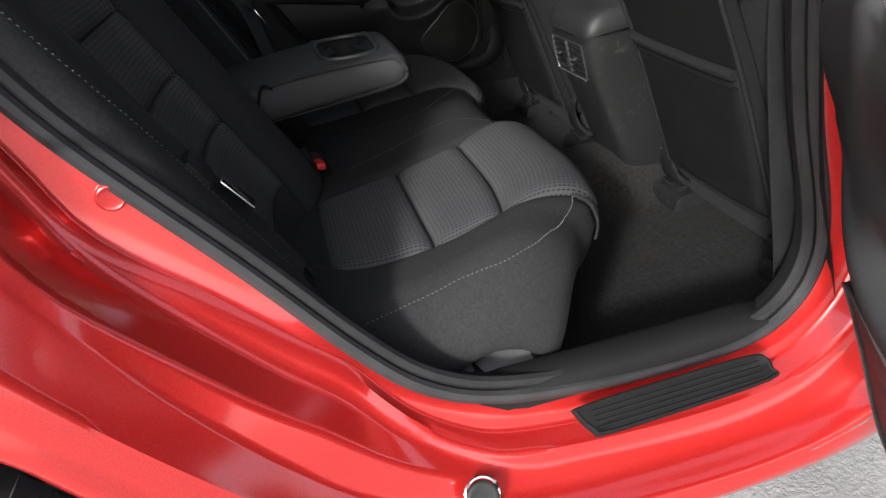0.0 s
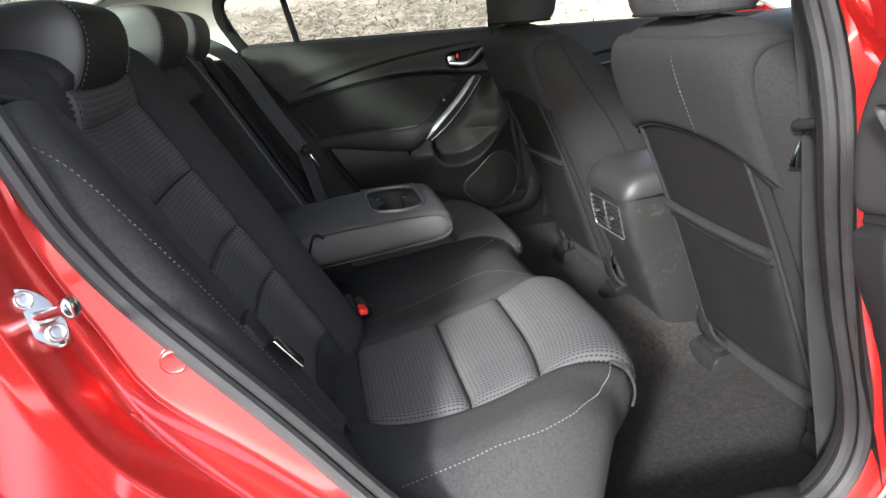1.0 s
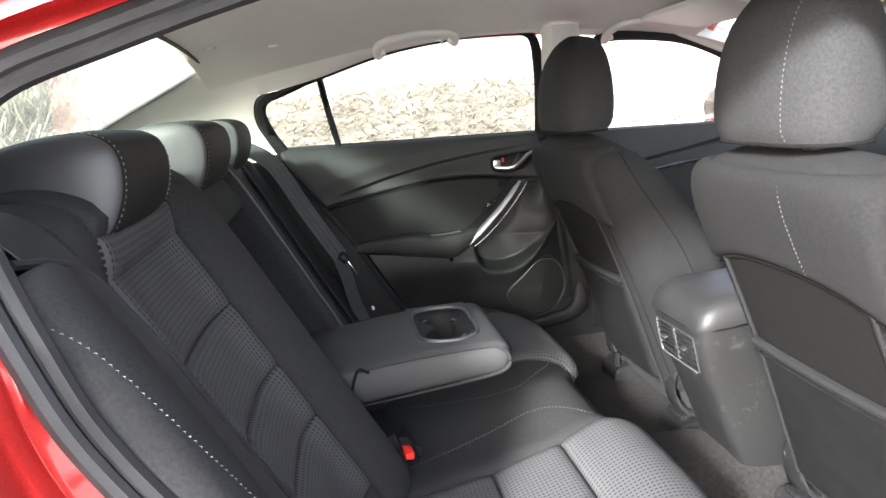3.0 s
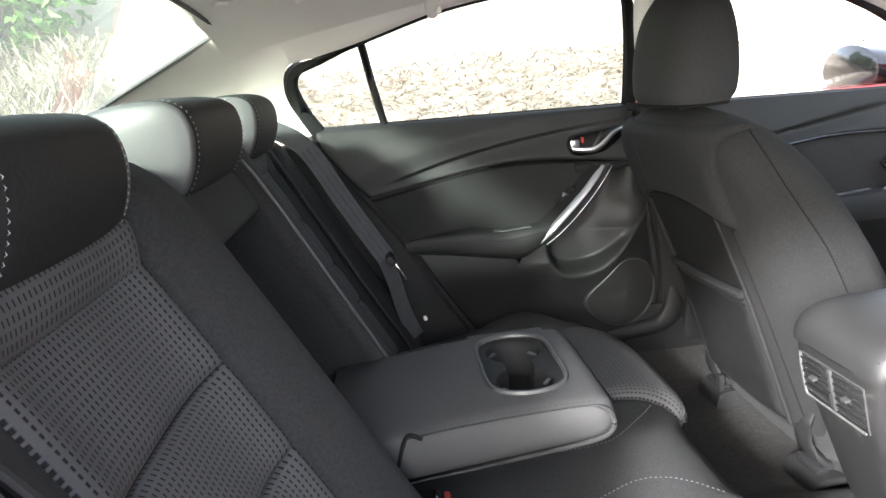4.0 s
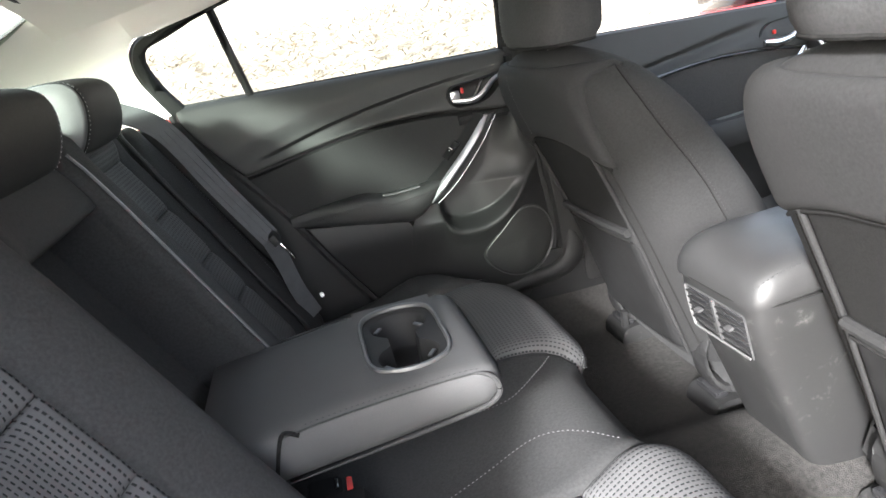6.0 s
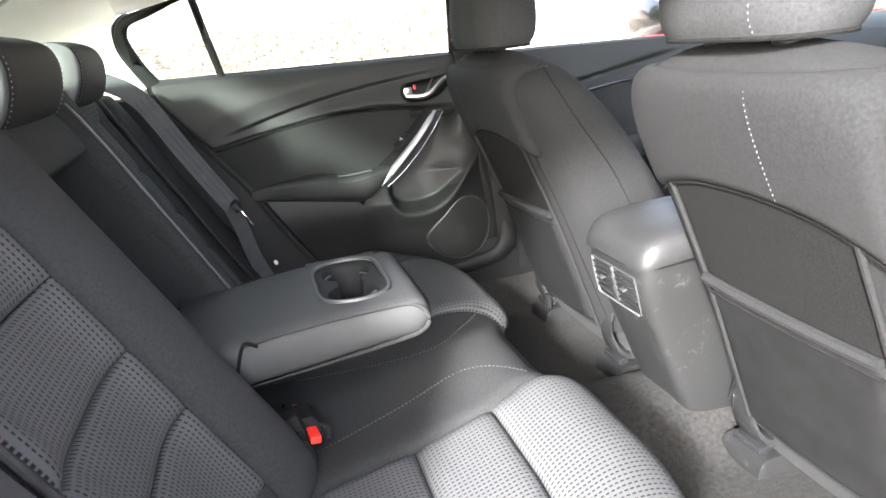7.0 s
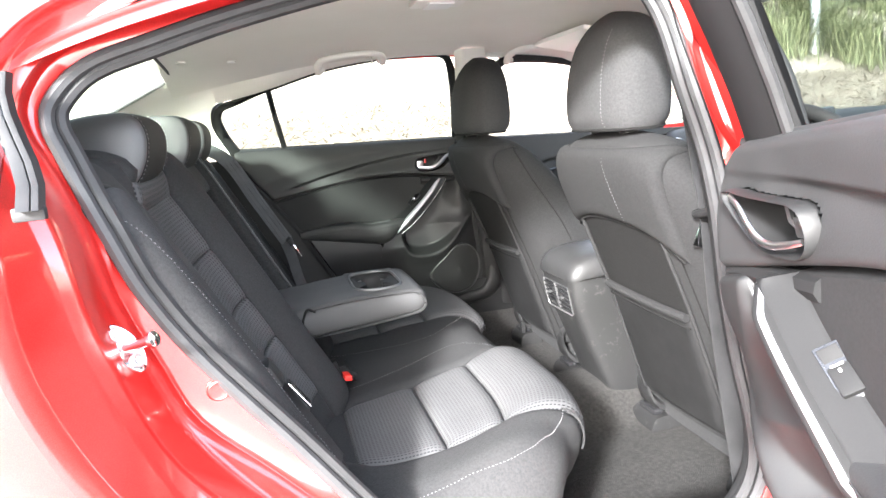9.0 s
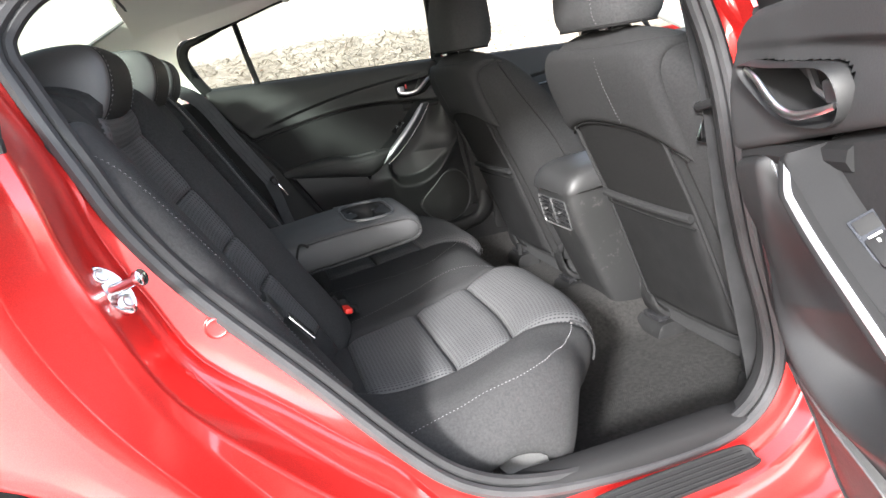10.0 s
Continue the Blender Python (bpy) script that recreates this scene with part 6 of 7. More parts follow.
def rear_door(s, at, label):
    """Rear door built in the car's frame for the side s (1: far), then moved by at."""
    door = thing("rear_door", label, "car door", "doors", at=at)
    flip = s < 0

    def P(x, y, z):
        away = max(0.0, (x - 0.72) / 0.14) ** 2 * max(0.0, min(1.0, (0.80 - z) / 0.12)) * (y < 0.75)
        return Vector((x, s * (y + 0.045 * away), z))
    xf = curve([(0.30, 0.80), (0.36, 0.835), (0.42, 0.856), (0.50, 0.862), (0.68, 0.861), (0.745, 0.856), (0.80, 0.836), (0.82, 0.83)])
    xf_top = curve([(0.805, 0.815), (0.812, 0.832), (0.825, 0.843), (0.86, 0.848), (0.90, 0.843), (0.925, 0.832), (0.942, 0.815), (0.955, 0.79)])
    belt_z = lambda x: 0.968 - 0.024 * (x - 0.1)  # noqa: E731
    cup_line = smooth_path([(0.649, 0, 0.858), (0.6475, 0, 0.878), (0.660, 0, 0.892), (0.70, 0, 0.8965), (0.74, 0, 0.900), (0.780, 0, 0.905), (0.787, 0, 0.898), (0.766, 0, 0.876), (0.736, 0, 0.853), (0.70, 0, 0.845), (0.665, 0, 0.846)], 6, True)
    cup_mid = Vector((0.712, 0, 0.874))
    cup_hole = [cup_mid + (q - cup_mid) * 0.97 for q in cup_line]

    def upper_depth(x, z):
        if inside(cup_hole, x, z):
            return -0.05
        d = z - ridge_z(x)
        a = 0.013 * ease(0.17, 0.30, x) * (1 - 0.75 * ease(0.55, 0.78, x))
        step = 0.010 - a * (1 - ease(-0.007, 0.004, d)) * (1 - 0.85 * ease(0.006, 0.055, -d))
        return step + 0.010 * ease(0.0, 0.05, d)
    part("upper_trim", field(P, rear_x, xf_top, lambda x: groove_z(x) + 0.003, belt_z, upper_depth, 130, 64, 0.012, "abcd", 0.05, flip), VINYL, door, "soft black vinyl upper door trim with a sharp crease")
    part("insert", field(P, rear_x, insert_front, lambda x: arm_top(x) - 0.006, lambda x: groove_z(x) - 0.002, lambda x, z: -0.004, 50, 30, 0.006, "d", 0.02, flip), INSERT, door, "plain black door insert")
    # armrest
    rings = []
    for k in range(41):
        t = k / 40
        x = lerp(0.236, 0.585, t)
        top, bot = arm_top(x), arm_low(x)
        D = 0.006 + 0.040 * ease(0.236, 0.40, x) - 0.012 * ease(0.52, 0.60, x)
        rings.append([P(x, panel_y(0.66) + 0.006 - d, z) for d, z in ((-0.02, top), (0.3 * D, top + 0.001), (0.75 * D, top - 0.001), (0.93 * D, top - 0.006), (D, top - 0.014), (D, lerp(top, bot, 0.5)), (0.94 * D, lerp(top, bot, 0.72)), (0.78 * D, lerp(top, bot, 0.90)), (0.5 * D, bot + 0.001), (-0.02, bot))])
    part("armrest", outward(loft(rings)), VINYL, door, "padded vinyl door armrest with a stitched edge")
    for dz in (0.018, 0.024):
        line = [P(x, panel_y(0.66) + 0.0055 - (0.006 + 0.040 * ease(0.236, 0.40, x) - 0.012 * ease(0.52, 0.60, x)), arm_top(x) - dz + 0.006 * ease(0.45, 0.58, x)) for x in [lerp(0.27, 0.578, k / 40) for k in range(41)]]
        if dz < 0.02:
            part("arm_seam", tube(line, 0.0009, 5), RUBBER, door)
        else:
            seam(line, door, (0, -s, 0.4), VINYL, width=0.0008, lift=0.0012)
    part("grip_edge", outward(loft([[P(x, panel_y(0.69) - d, arm_top(x) + dz) for d, dz in ((-0.004, 0.0005), (0.010, 0.0035), (0.026, 0.0035), (0.028, 0.0))] for x in [lerp(0.447, 0.535, k / 10) for k in range(11)]], closed=False)), BEZEL, door, "grey edge of the armrest's grip well")
    # lower trim, and the moulding beside the pull handle
    part("lower_trim", field(P, rear_x, xf, lambda x: 0.335, lambda x: lerp(arm_low(x), 0.562, ease(0.492, 0.520, x)) + 0.002, lambda x, z: low_depth(x, z) - 0.001, 90, 44, 0.006, "ab", 0.03, flip), PLASTIC, door, "grained black plastic lower door trim")
    swell_rear = curve([(0.55, 0.490), (0.60, 0.498), (0.63, 0.516), (0.657, 0.545), (0.68, 0.590), (0.721, 0.645), (0.77, 0.694), (0.84, 0.752)])
    part("pull_swell", field(P, swell_rear, xf, lambda x: 0.560, lambda x: groove_z(x) - 0.004, low_depth, 96, 84, 0.008, "bd", 0.03, flip), PLASTIC, door, "moulded black plastic around the pull handle")
    part("switch_panel", field(P, insert_front, lambda z: blade_rear(z) + 0.004, lambda x: arm_top(min(x, 0.6)) - 0.004, lambda x: groove_z(x) - 0.003, switch_depth, 14, 24, 0.003, "d", 0.02, flip), FILM, door, "flat satin plastic panel with a window switch")
    part("trim_joint", tube([P(x, panel_y(0.81) + 0.010, min(groove_z(x), 0.815) - 0.002) for x in [lerp(0.66, 0.834, k / 10) for k in range(11)]], 0.013, 8), FILM, door, "black joint under the upper trim")
    grip = part("pull_handle", blade(P, 0.0 if s > 0 else 0.05, 0.44 if s > 0 else 0.17), GRIP, door, "bright silver pull handle")
    part("handle_flank", blade(P, 0.44 if s > 0 else 0.17, 1.0), BEZEL if s > 0 else FILM, grip, "dark satin flank of the pull handle")
    if s < 0:
        part("handle_back", blade(P, 0.0, 0.05), FILM, grip, "dark back edge of the pull handle")
    part("bright_edge", tube([P(blade_front(z) + 0.002, panel_y(z) - 0.020, z - 0.012 * (0.8175 - z) / 0.1625) for z in [lerp(0.658, 0.815, k / 24) for k in range(25)]], 0.0014, 6), SILVER, grip, "thin bright edge of the handle")
    # window switch in its well, lying in the sloping panel
    c = P(0.628, panel_y(0.752) - switch_depth(0.628, 0.752), 0.752)
    e1 = Vector((0.70, 0, 0.714))
    e2 = P(0.640, panel_y(0.742) - switch_depth(0.640, 0.742), 0.742) - c
    e2 = (e2 - e1 * e2.dot(e1)).normalized()
    e3 = e1.cross(e2)
    if e3.y * s > 0:
        e3 = -e3
    turn = Matrix((e1, e2, e3)).transposed()
    at_s = lambda a, b, h: c + e1 * a + e2 * b + e3 * h  # noqa: E731
    sw = part("switch_surround", box((0.052, 0.023, 0.004), at_s(0, 0, 0.0005), 0.0015, turn), GLOSS_BLACK, door, "gloss black switch well")
    part("window_switch", box((0.028, 0.019, 0.008), at_s(-0.009, 0, 0.003), 0.0025, turn @ Matrix.Rotation(radians(7), 3, "Y")), FILM, sw)
    part("switch_hood", box((0.014, 0.018, 0.004), at_s(0.016, 0, 0.002), 0.0012, turn @ Matrix.Rotation(radians(-14), 3, "Y")), FILM, sw)
    part("switch_mark", box((0.0016, 0.011, 0.0016), at_s(0.004, 0, 0.0072), 0.0005, turn), WHITE, sw)
    part("switch_mark", box((0.0030, 0.002, 0.0014), at_s(-0.001, 0, 0.0072), 0.0004, turn), WHITE, sw)
    # inside handle
    hy = panel_y(0.875)
    cup = part("handle_cup", outward(loft([[P(q.x, hy - d, q.z) for q in (cup_mid + (q - cup_mid) * f for q in cup_line)] for f, d in ((1.06, 0.006), (1.05, 0.0195), (1.025, 0.0215), (1.0, 0.0205), (0.96, 0.014), (0.93, -0.010), (0.86, -0.028), (0.4, -0.034), (0.01, -0.034))], caps=False)), PLASTIC, door, "satin black inside handle cup")
    lever = smooth_path([(0.653, 0.019, 0.8615), (0.670, 0.023, 0.8585), (0.695, 0.026, 0.8565), (0.714, 0.027, 0.861), (0.732, 0.026, 0.873), (0.752, 0.023, 0.890), (0.776, 0.019, 0.901)], 6)
    part("lever", tube([P(q.x, hy - q.y, q.z) for q in lever], lambda t: (0.0052 + 0.0022 * math.sin(math.pi * t)) * (1.0 if s > 0 else 0.55), 10, flat=0.62, up=(0, 1, 0.3)), SATIN, cup, "satin chrome door lever")
    part("lever_root", box((0.022, 0.012, 0.020), P(0.662, hy - 0.008, 0.872), 0.004), SATIN, cup)
    if s > 0:
        part("lock_mark", box((0.006, 0.008, 0.013), P(0.681, hy - 0.006, 0.880), 0.002), BUTTON, cup, "red lock mark")
    part("cup_rib", tube([P(0.71, hy + 0.020, 0.850), P(0.722, hy + 0.012, 0.870), P(0.738, hy + 0.020, 0.893)], 0.004, 6), BEZEL, cup)
    # speaker
    sp = [P(q.x, panel_y(q.z) - 0.013, q.z) for q in smooth_path([(0.662, 0, 0.487), (0.716, 0, 0.544), (0.752, 0, 0.576), (0.785, 0, 0.583), (0.822, 0, 0.566), (0.848, 0, 0.520), (0.848, 0, 0.468), (0.818, 0, 0.424), (0.76, 0, 0.408), (0.70, 0, 0.43)], 6, True)]
    cs = sum(sp, Vector()) / len(sp)
    part("speaker_grille", outward(loft([[cs + (q - cs) * f + Vector((0, -s * d, 0)) for q in sp] for f, d in ((1.03, -0.012), (1.01, 0.001), (1.0, 0.003), (0.975, 0.003), (0.96, 0.0005), (0.5, 0.003), (0.01, 0.004))], caps=False)), MESH, door, "dark mesh speaker grille")
    part("speaker_rim", tube([q + Vector((0, -s * 0.0025, 0)) for q in sp], 0.0018, 6, True), BEZEL, door)
    part("inner_skin", field(P, lambda z: rear_x(z) + 0.004, lambda z: xf(min(z, 0.82)) + 0.004, lambda x: 0.34, lambda x: 0.945, lambda x, z: -0.046, 24, 24, 0.0, "", 0.012, flip), PLASTIC, door)
    # shell: outer skin and shut faces
    rings = []
    for k in range(31):
        z = 0.30 + 0.645 * k / 30
        xr, xe = rear_x(z) - 0.03, (xf(z) if z < 0.81 else xf_top(z)) - 0.024
        yi, yo = panel_y(z) + 0.062, outer_y(z)
        ring = [P(x, yi, z) for x in [lerp(xr, xe, j / 8) for j in range(9)]]
        ring += [P(xe + 0.006, yi + 0.05, z), P(xe + 0.022, yo - 0.02, z)]
        ring += [P(x, yo, z) for x in [lerp(xe + 0.020, xr - 0.04, j / 8) for j in range(9)]]
        ring += [P(xr - 0.02, yo - 0.04, z), P(xr - 0.005, yi + 0.03, z)]
        rings.append(ring)
    part("shell", outward(loft(rings)), RED, door, "red painted door shell")
    part("edge_seal", tube([P(xf(z) - 0.002, panel_y(z) + 0.022, z) for z in [0.36 + 0.02 * k for k in range(23)]], 0.010, 6, up=(1, 0, 0)), RUBBER, door)
    part("rear_edge_seal", tube([P(rear_x(z) - 0.010, panel_y(z) + 0.010, z) for z in [0.33 + 0.02 * k for k in range(32)]], 0.009, 6, up=(1, 0, 0)), RUBBER, door)
    # window frame and panes
    frame_line = smooth_path([(0.070, 0.722, 0.955), (0.044, 0.712, 1.0), (0.026, 0.70, 1.05), (0.026, 0.692, 1.08), (0.044, 0.680, 1.104), (0.09, 0.668, 1.117), (0.19, 0.652, 1.146), (0.375, 0.642, 1.196), (0.56, 0.636, 1.220), (0.70, 0.634, 1.226), (0.752, 0.636, 1.222), (0.778, 0.641, 1.198), (0.793, 0.66, 1.13), (0.803, 0.69, 1.04), (0.808, 0.722, 0.95)], 6)
    F = [P(*q) for q in frame_line]
    if s > 0:
        part("window_frame", tube(F, lambda t: 0.0055 + 0.0125 * max(0.0, 1 - t / 0.40) ** 0.5 + 0.013 * max(0.0, (t - 0.66) / 0.34) ** 0.5, 8, flat=0.8, up=(0, 1, 0)), FILM, door, "black window surround")
        outer = [q + Vector((0.0, s * 0.022, 0.0)) + (Vector((q.x, 0, q.z)) - Vector((0.42, 0, 1.05))).normalized() * 0.012 for q in F]
        part("frame_outer", tube(outer[:28], 0.012, 8, up=(0, 1, 0)), FILM, door)
    else:
        UPRIGHT = [(0.93, 0.720, 0.815, 0.724), (1.0, 0.705, 0.797, 0.706), (1.06, 0.692, 0.785, 0.688), (1.12, 0.678, 0.772, 0.667), (1.18, 0.665, 0.760, 0.650), (1.22, 0.655, 0.752, 0.640)]
        part("frame_cover", outward(loft([[P(x, y, z) for x, y in ((xr, yy + 0.02), (xr - 0.002, yy), (xr - 0.012, yy - 0.005), (lerp(xl, xr, 0.35), yy - 0.007), (xl + 0.012, yy - 0.004), (xl + 0.009, yy + 0.004), (xl + 0.008, yy + 0.02))] for z, xl, xr, yy in UPRIGHT])), FILM, door, "matt black window frame cover")
        part("frame_edge", tube([P(xl + 0.004, yy, z) for z, xl, xr, yy in UPRIGHT], 0.006, 8), RUBBER, door, "black rubber glass run")
        part("frame_top", tube(F[24:60], 0.012, 8, flat=0.8, up=(0, 1, 0)), FILM, door)
        part("frame_rear", tube(F[:24], 0.014, 8, flat=0.8, up=(0, 1, 0)), FILM, door)
    part("division_bar", tube([P(0.222, 0.725, 0.955), P(0.205, 0.70, 1.05), P(0.187, 0.655, 1.165)], 0.0095, 8), RUBBER, door, "black window division bar")
    part("belt_strip", tube([P(lerp(0.08, 0.82, k / 10), 0.724, belt_z(lerp(0.08, 0.82, k / 10)) - 0.003) for k in range(11)], 0.007, 6), RUBBER, door)
    top_z = curve([(0.03, 1.08), (0.09, 1.117), (0.19, 1.146), (0.375, 1.196), (0.56, 1.220), (0.75, 1.222), (0.8, 1.1)])
    for xa, xb in ((0.035, 0.205), (0.215, 0.79)):
        rows = []
        for k in range(13):
            x = lerp(xa, xb, k / 12)
            rows.append([P(x, lerp(0.735, 0.648, t), lerp(0.95, top_z(x), t)) for t in [j / 6 for j in range(7)]])
        part("pane", facing(loft(rows, closed=False), (0.4, 0, 0.8)), GLASS, door, "clear side glass")
    return door


rear_door(1, None, "closed rear door with black trim and silver pull handle")
SWUNG = Matrix.Translation((0.66, -0.93, 0.862)) @ Matrix.Rotation(radians(78), 4, "Z") @ Matrix.Rotation(radians(-9), 4, "X") @ Matrix.Rotation(radians(5), 4, "Y") @ Matrix.Translation((-0.82, 0.70, -0.86))
rear_door(-1, SWUNG, "wide open rear door showing its black inner trim")


def front_door():
    door = thing("front_door", "closed front passenger door with black trim and silver pull handle", "car door", "doors")
    y_of = lambda z: panel_y(z) + 0.006  # noqa: E731
    belt_z = lambda x: 0.940 - 0.03 * (x - 0.9)  # noqa: E731
    groove = curve([(0.9, 0.775), (1.157, 0.810), (1.25, 0.821), (1.33, 0.826), (1.437, 0.823), (1.53, 0.813), (1.75, 0.785)])
    crease = curve([(0.93, 0.806), (1.14, 0.842), (1.24, 0.857), (1.385, 0.880), (1.46, 0.891), (1.72, 0.925)])

    def region(x0, x1, zb, zt, off=0.0):
        return lambda u, v: (lerp(x0, x1, u), y_of(lerp(zb(lerp(x0, x1, u)), zt(lerp(x0, x1, u)), v)) + off, lerp(zb(lerp(x0, x1, u)), zt(lerp(x0, x1, u)), v))

    def fold(u, v):
        """The trim steps back below a sharp crease that runs up to the handle, then swells out again."""
        x = lerp(0.93, 1.72, u)
        d = lerp(groove(x), belt_z(x), v) - crease(x)
        return -0.014 * (1 - ease(-0.005, 0.004, d)) * (1 - ease(0.004, 0.045, -d)) * (1 - ease(1.36, 1.50, x))
    part("upper_trim", patch(region(0.93, 1.72, groove, belt_z), 0, 1, 0, 1, 60, 48, 0.01, 0.05, 0.02, dent=fold), VINYL, door, "soft black vinyl upper door trim with a crease")
    part("insert", patch(region(0.93, 1.72, lambda x: 0.66, groove, 0.01), 0, 1, 0, 1, 30, 20, 0.004, 0.04, 0.02), CLOTH, door)
    part("lower_trim", patch(region(0.93, 1.72, lambda x: 0.33, lambda x: 0.66), 0, 1, 0, 1, 30, 20, 0.008, 0.04, 0.02), PLASTIC, door)
    part("groove", tube([(x, y_of(groove(x)) - 0.002, groove(x)) for x in [0.93 + 0.79 * k / 30 for k in range(31)]], 0.005, 6), GLOSS_BLACK, door)
    part("armrest", outward(loft([[Vector((x, y, z + 0.02 * math.sin((x - 0.95) * 3))) for y, z in ((0.68, 0.66), (0.64, 0.672), (0.605, 0.668), (0.592, 0.64), (0.60, 0.605), (0.65, 0.59), (0.68, 0.59))] for x in [0.95 + 0.46 * k / 14 for k in range(15)]])), VINYL, door, "padded vinyl door armrest")
    part("grip_edge", box((0.085, 0.012, 0.004), (1.325, 0.632, 0.690), 0.0015, Matrix.Rotation(radians(-4), 3, "Y")), TRIM_GREY, door, "grey edge of the armrest's grip well")
    grip = smooth_path([(1.38, 0.635, 0.655), (1.43, 0.622, 0.70), (1.49, 0.622, 0.76), (1.54, 0.64, 0.81)], 8)
    part("pull_handle", tube(grip, lambda t: 0.004 + 0.014 * math.sin(math.pi * min(1, t * 0.8 + 0.1)) ** 0.8, 10, flat=0.5, up=(0, 1, 0)), SILVER, door, "bright silver pull handle")
    part("switch_surround", box((0.05, 0.012, 0.03), (1.43, 0.645, 0.755), 0.003, Matrix.Rotation(radians(-38), 3, "Y")), GLOSS_BLACK, door)
    outline = smooth_path([(1.450, 0, 0.846), (1.470, 0, 0.878), (1.53, 0, 0.886), (1.61, 0, 0.893), (1.595, 0, 0.863), (1.55, 0, 0.834), (1.485, 0, 0.826)], 6, True)
    c0 = Vector((1.525, 0, 0.858))
    cup = part("handle_cup", outward(loft([[Vector(((c0 + (q - c0) * f).x, 0.688 + dy, (c0 + (q - c0) * f).z)) for q in outline] for f, dy in ((1.08, 0.012), (1.05, -0.002), (0.96, 0.0), (0.9, 0.014), (0.3, 0.03), (0.01, 0.03))], caps=False)), GLOSS_BLACK, door)
    part("lever", tube(smooth_path([(1.455, 0.678, 0.838), (1.495, 0.674, 0.834), (1.54, 0.674, 0.845), (1.595, 0.680, 0.882)], 6), lambda t: 0.004 + 0.005 * math.sin(math.pi * min(1, t + 0.15)), 8), SATIN, cup, "satin chrome door lever")
    part("lock_mark", box((0.008, 0.006, 0.010), (1.487, 0.684, 0.858), 0.002), BUTTON, cup)
    rings = []
    for k in range(12):
        z = 0.30 + 0.63 * k / 11
        rings.append([Vector((0.92, y_of(z) + 0.03, z)), Vector((1.74, y_of(z) + 0.03, z)), Vector((1.74, outer_y(z), z)), Vector((0.90, outer_y(z), z))])
    part("shell", outward(loft(rings)), RED, door, "red painted door shell")
    F = smooth_path([(0.93, 0.725, 0.955), (0.925, 0.69, 1.04), (0.935, 0.645, 1.15), (0.965, 0.628, 1.19), (1.05, 0.622, 1.195), (1.2, 0.618, 1.175), (1.34, 0.63, 1.12), (1.47, 0.655, 1.045), (1.58, 0.69, 0.97), (1.62, 0.71, 0.93)], 6)
    part("window_frame", tube(F, lambda t: 0.008 + 0.006 * max(0.0, 1 - t / 0.3) + 0.008 * math.sin(math.pi * t), 8, flat=0.8, up=(0, 1, 0)), RUBBER, door, "black window surround")
    part("belt_strip", tube([(lerp(0.93, 1.62, k / 10), 0.724, belt_z(lerp(0.93, 1.62, k / 10)) - 0.002) for k in range(11)], 0.007, 6), RUBBER, door)
    return door


front_door()


# ---- front of the cabin ----
dash = thing("dashboard", "black vinyl dashboard with silver-edged air vents", "dashboard")
rings = []
for y in [-0.72 + 1.44 * k / 24 for k in range(25)]:
    b = 0.02 * math.cos(y * 3)
    hood = 0.045 * math.exp(-(((y + 0.37) / 0.17) ** 4))
    rings.append([Vector((x, y, z)) for x, z in ((1.62, 0.55), (1.60, 0.72), (1.575, 0.80), (1.585 - hood * 0.6, 0.86 + hood * 0.5), (1.62 - hood, 0.905 + b * 0.4 + hood), (1.72, 0.925 + b + hood * 0.6), (1.9, 0.93 + b), (2.05, 0.92))])
part("top", outward(loft(rings, closed=False)), VINYL, dash)
part("silver_band", tube([(1.578, y, 0.795) for y in [-0.2 + 0.85 * k / 10 for k in range(11)]], 0.008, 6), SILVER, dash)
for y in (0.58, 0.08, -0.08, -0.66):
    ring = [Vector((0, 0.055 * math.cos(a), 0.036 * math.sin(a))) for a in (2 * math.pi * k / 24 for k in range(24))]
    part("air_vent", outward(loft([[q * f + Vector((1.578 + dx, y, 0.845)) for q in ring] for f, dx in ((1.1, 0.01), (1.05, -0.012), (0.95, -0.014), (0.88, 0.0), (0.85, 0.03), (0.01, 0.03))], caps=False)), GLOSS_BLACK, dash)
    part("vent_ring", tube([q * 1.0 + Vector((1.562, y, 0.845)) for q in ring], 0.004, 6, True, up=(1, 0, 0)), SILVER, dash)
    for k in (-1, 0, 1):
        part("vent_slat", box((0.012, 0.09, 0.003), (1.57, y, 0.845 + 0.016 * k), 0.001), PLASTIC, dash)
screen = part("display", box((0.03, 0.20, 0.115), (1.575, -0.02, 0.905), 0.006, Matrix.Rotation(radians(-8), 3, "Y")), GLOSS_BLACK, dash, "dark glossy display screen")
wheel = thing("steering_wheel", "black leather steering wheel with stitched rim", "steering wheel", at=Matrix.Translation((1.30, -0.367, 0.80)) @ Matrix.Rotation(radians(-24), 4, "Y"))
rim = [Vector((0, 0.185 * math.cos(a), 0.185 * math.sin(a))) for a in (2 * math.pi * k / 48 for k in range(48))]
part("rim", tube(rim, 0.0155, 10, True, up=(1, 0, 0)), VINYL, wheel)
seam([q * 0.918 + Vector((-0.002, 0, 0)) for q in rim] + [rim[0] * 0.918], wheel, (-1, 0, 0), length=0.006, gap=0.004, width=0.0013)
part("hub", box((0.05, 0.17, 0.13), (0.02, 0, -0.01), 0.025, seg=4), PLASTIC, wheel)
for q in (((0.01, 0.06, 0), (0.0, 0.18, 0.01)), ((0.01, -0.06, 0), (0.0, -0.18, 0.01)), ((0.01, 0, -0.05), (0, 0, -0.18))):
    part("spoke", tube(smooth_path(q, 4), 0.018, 8, flat=0.5), SILVER if q[1][2] < 0 else PLASTIC, wheel)
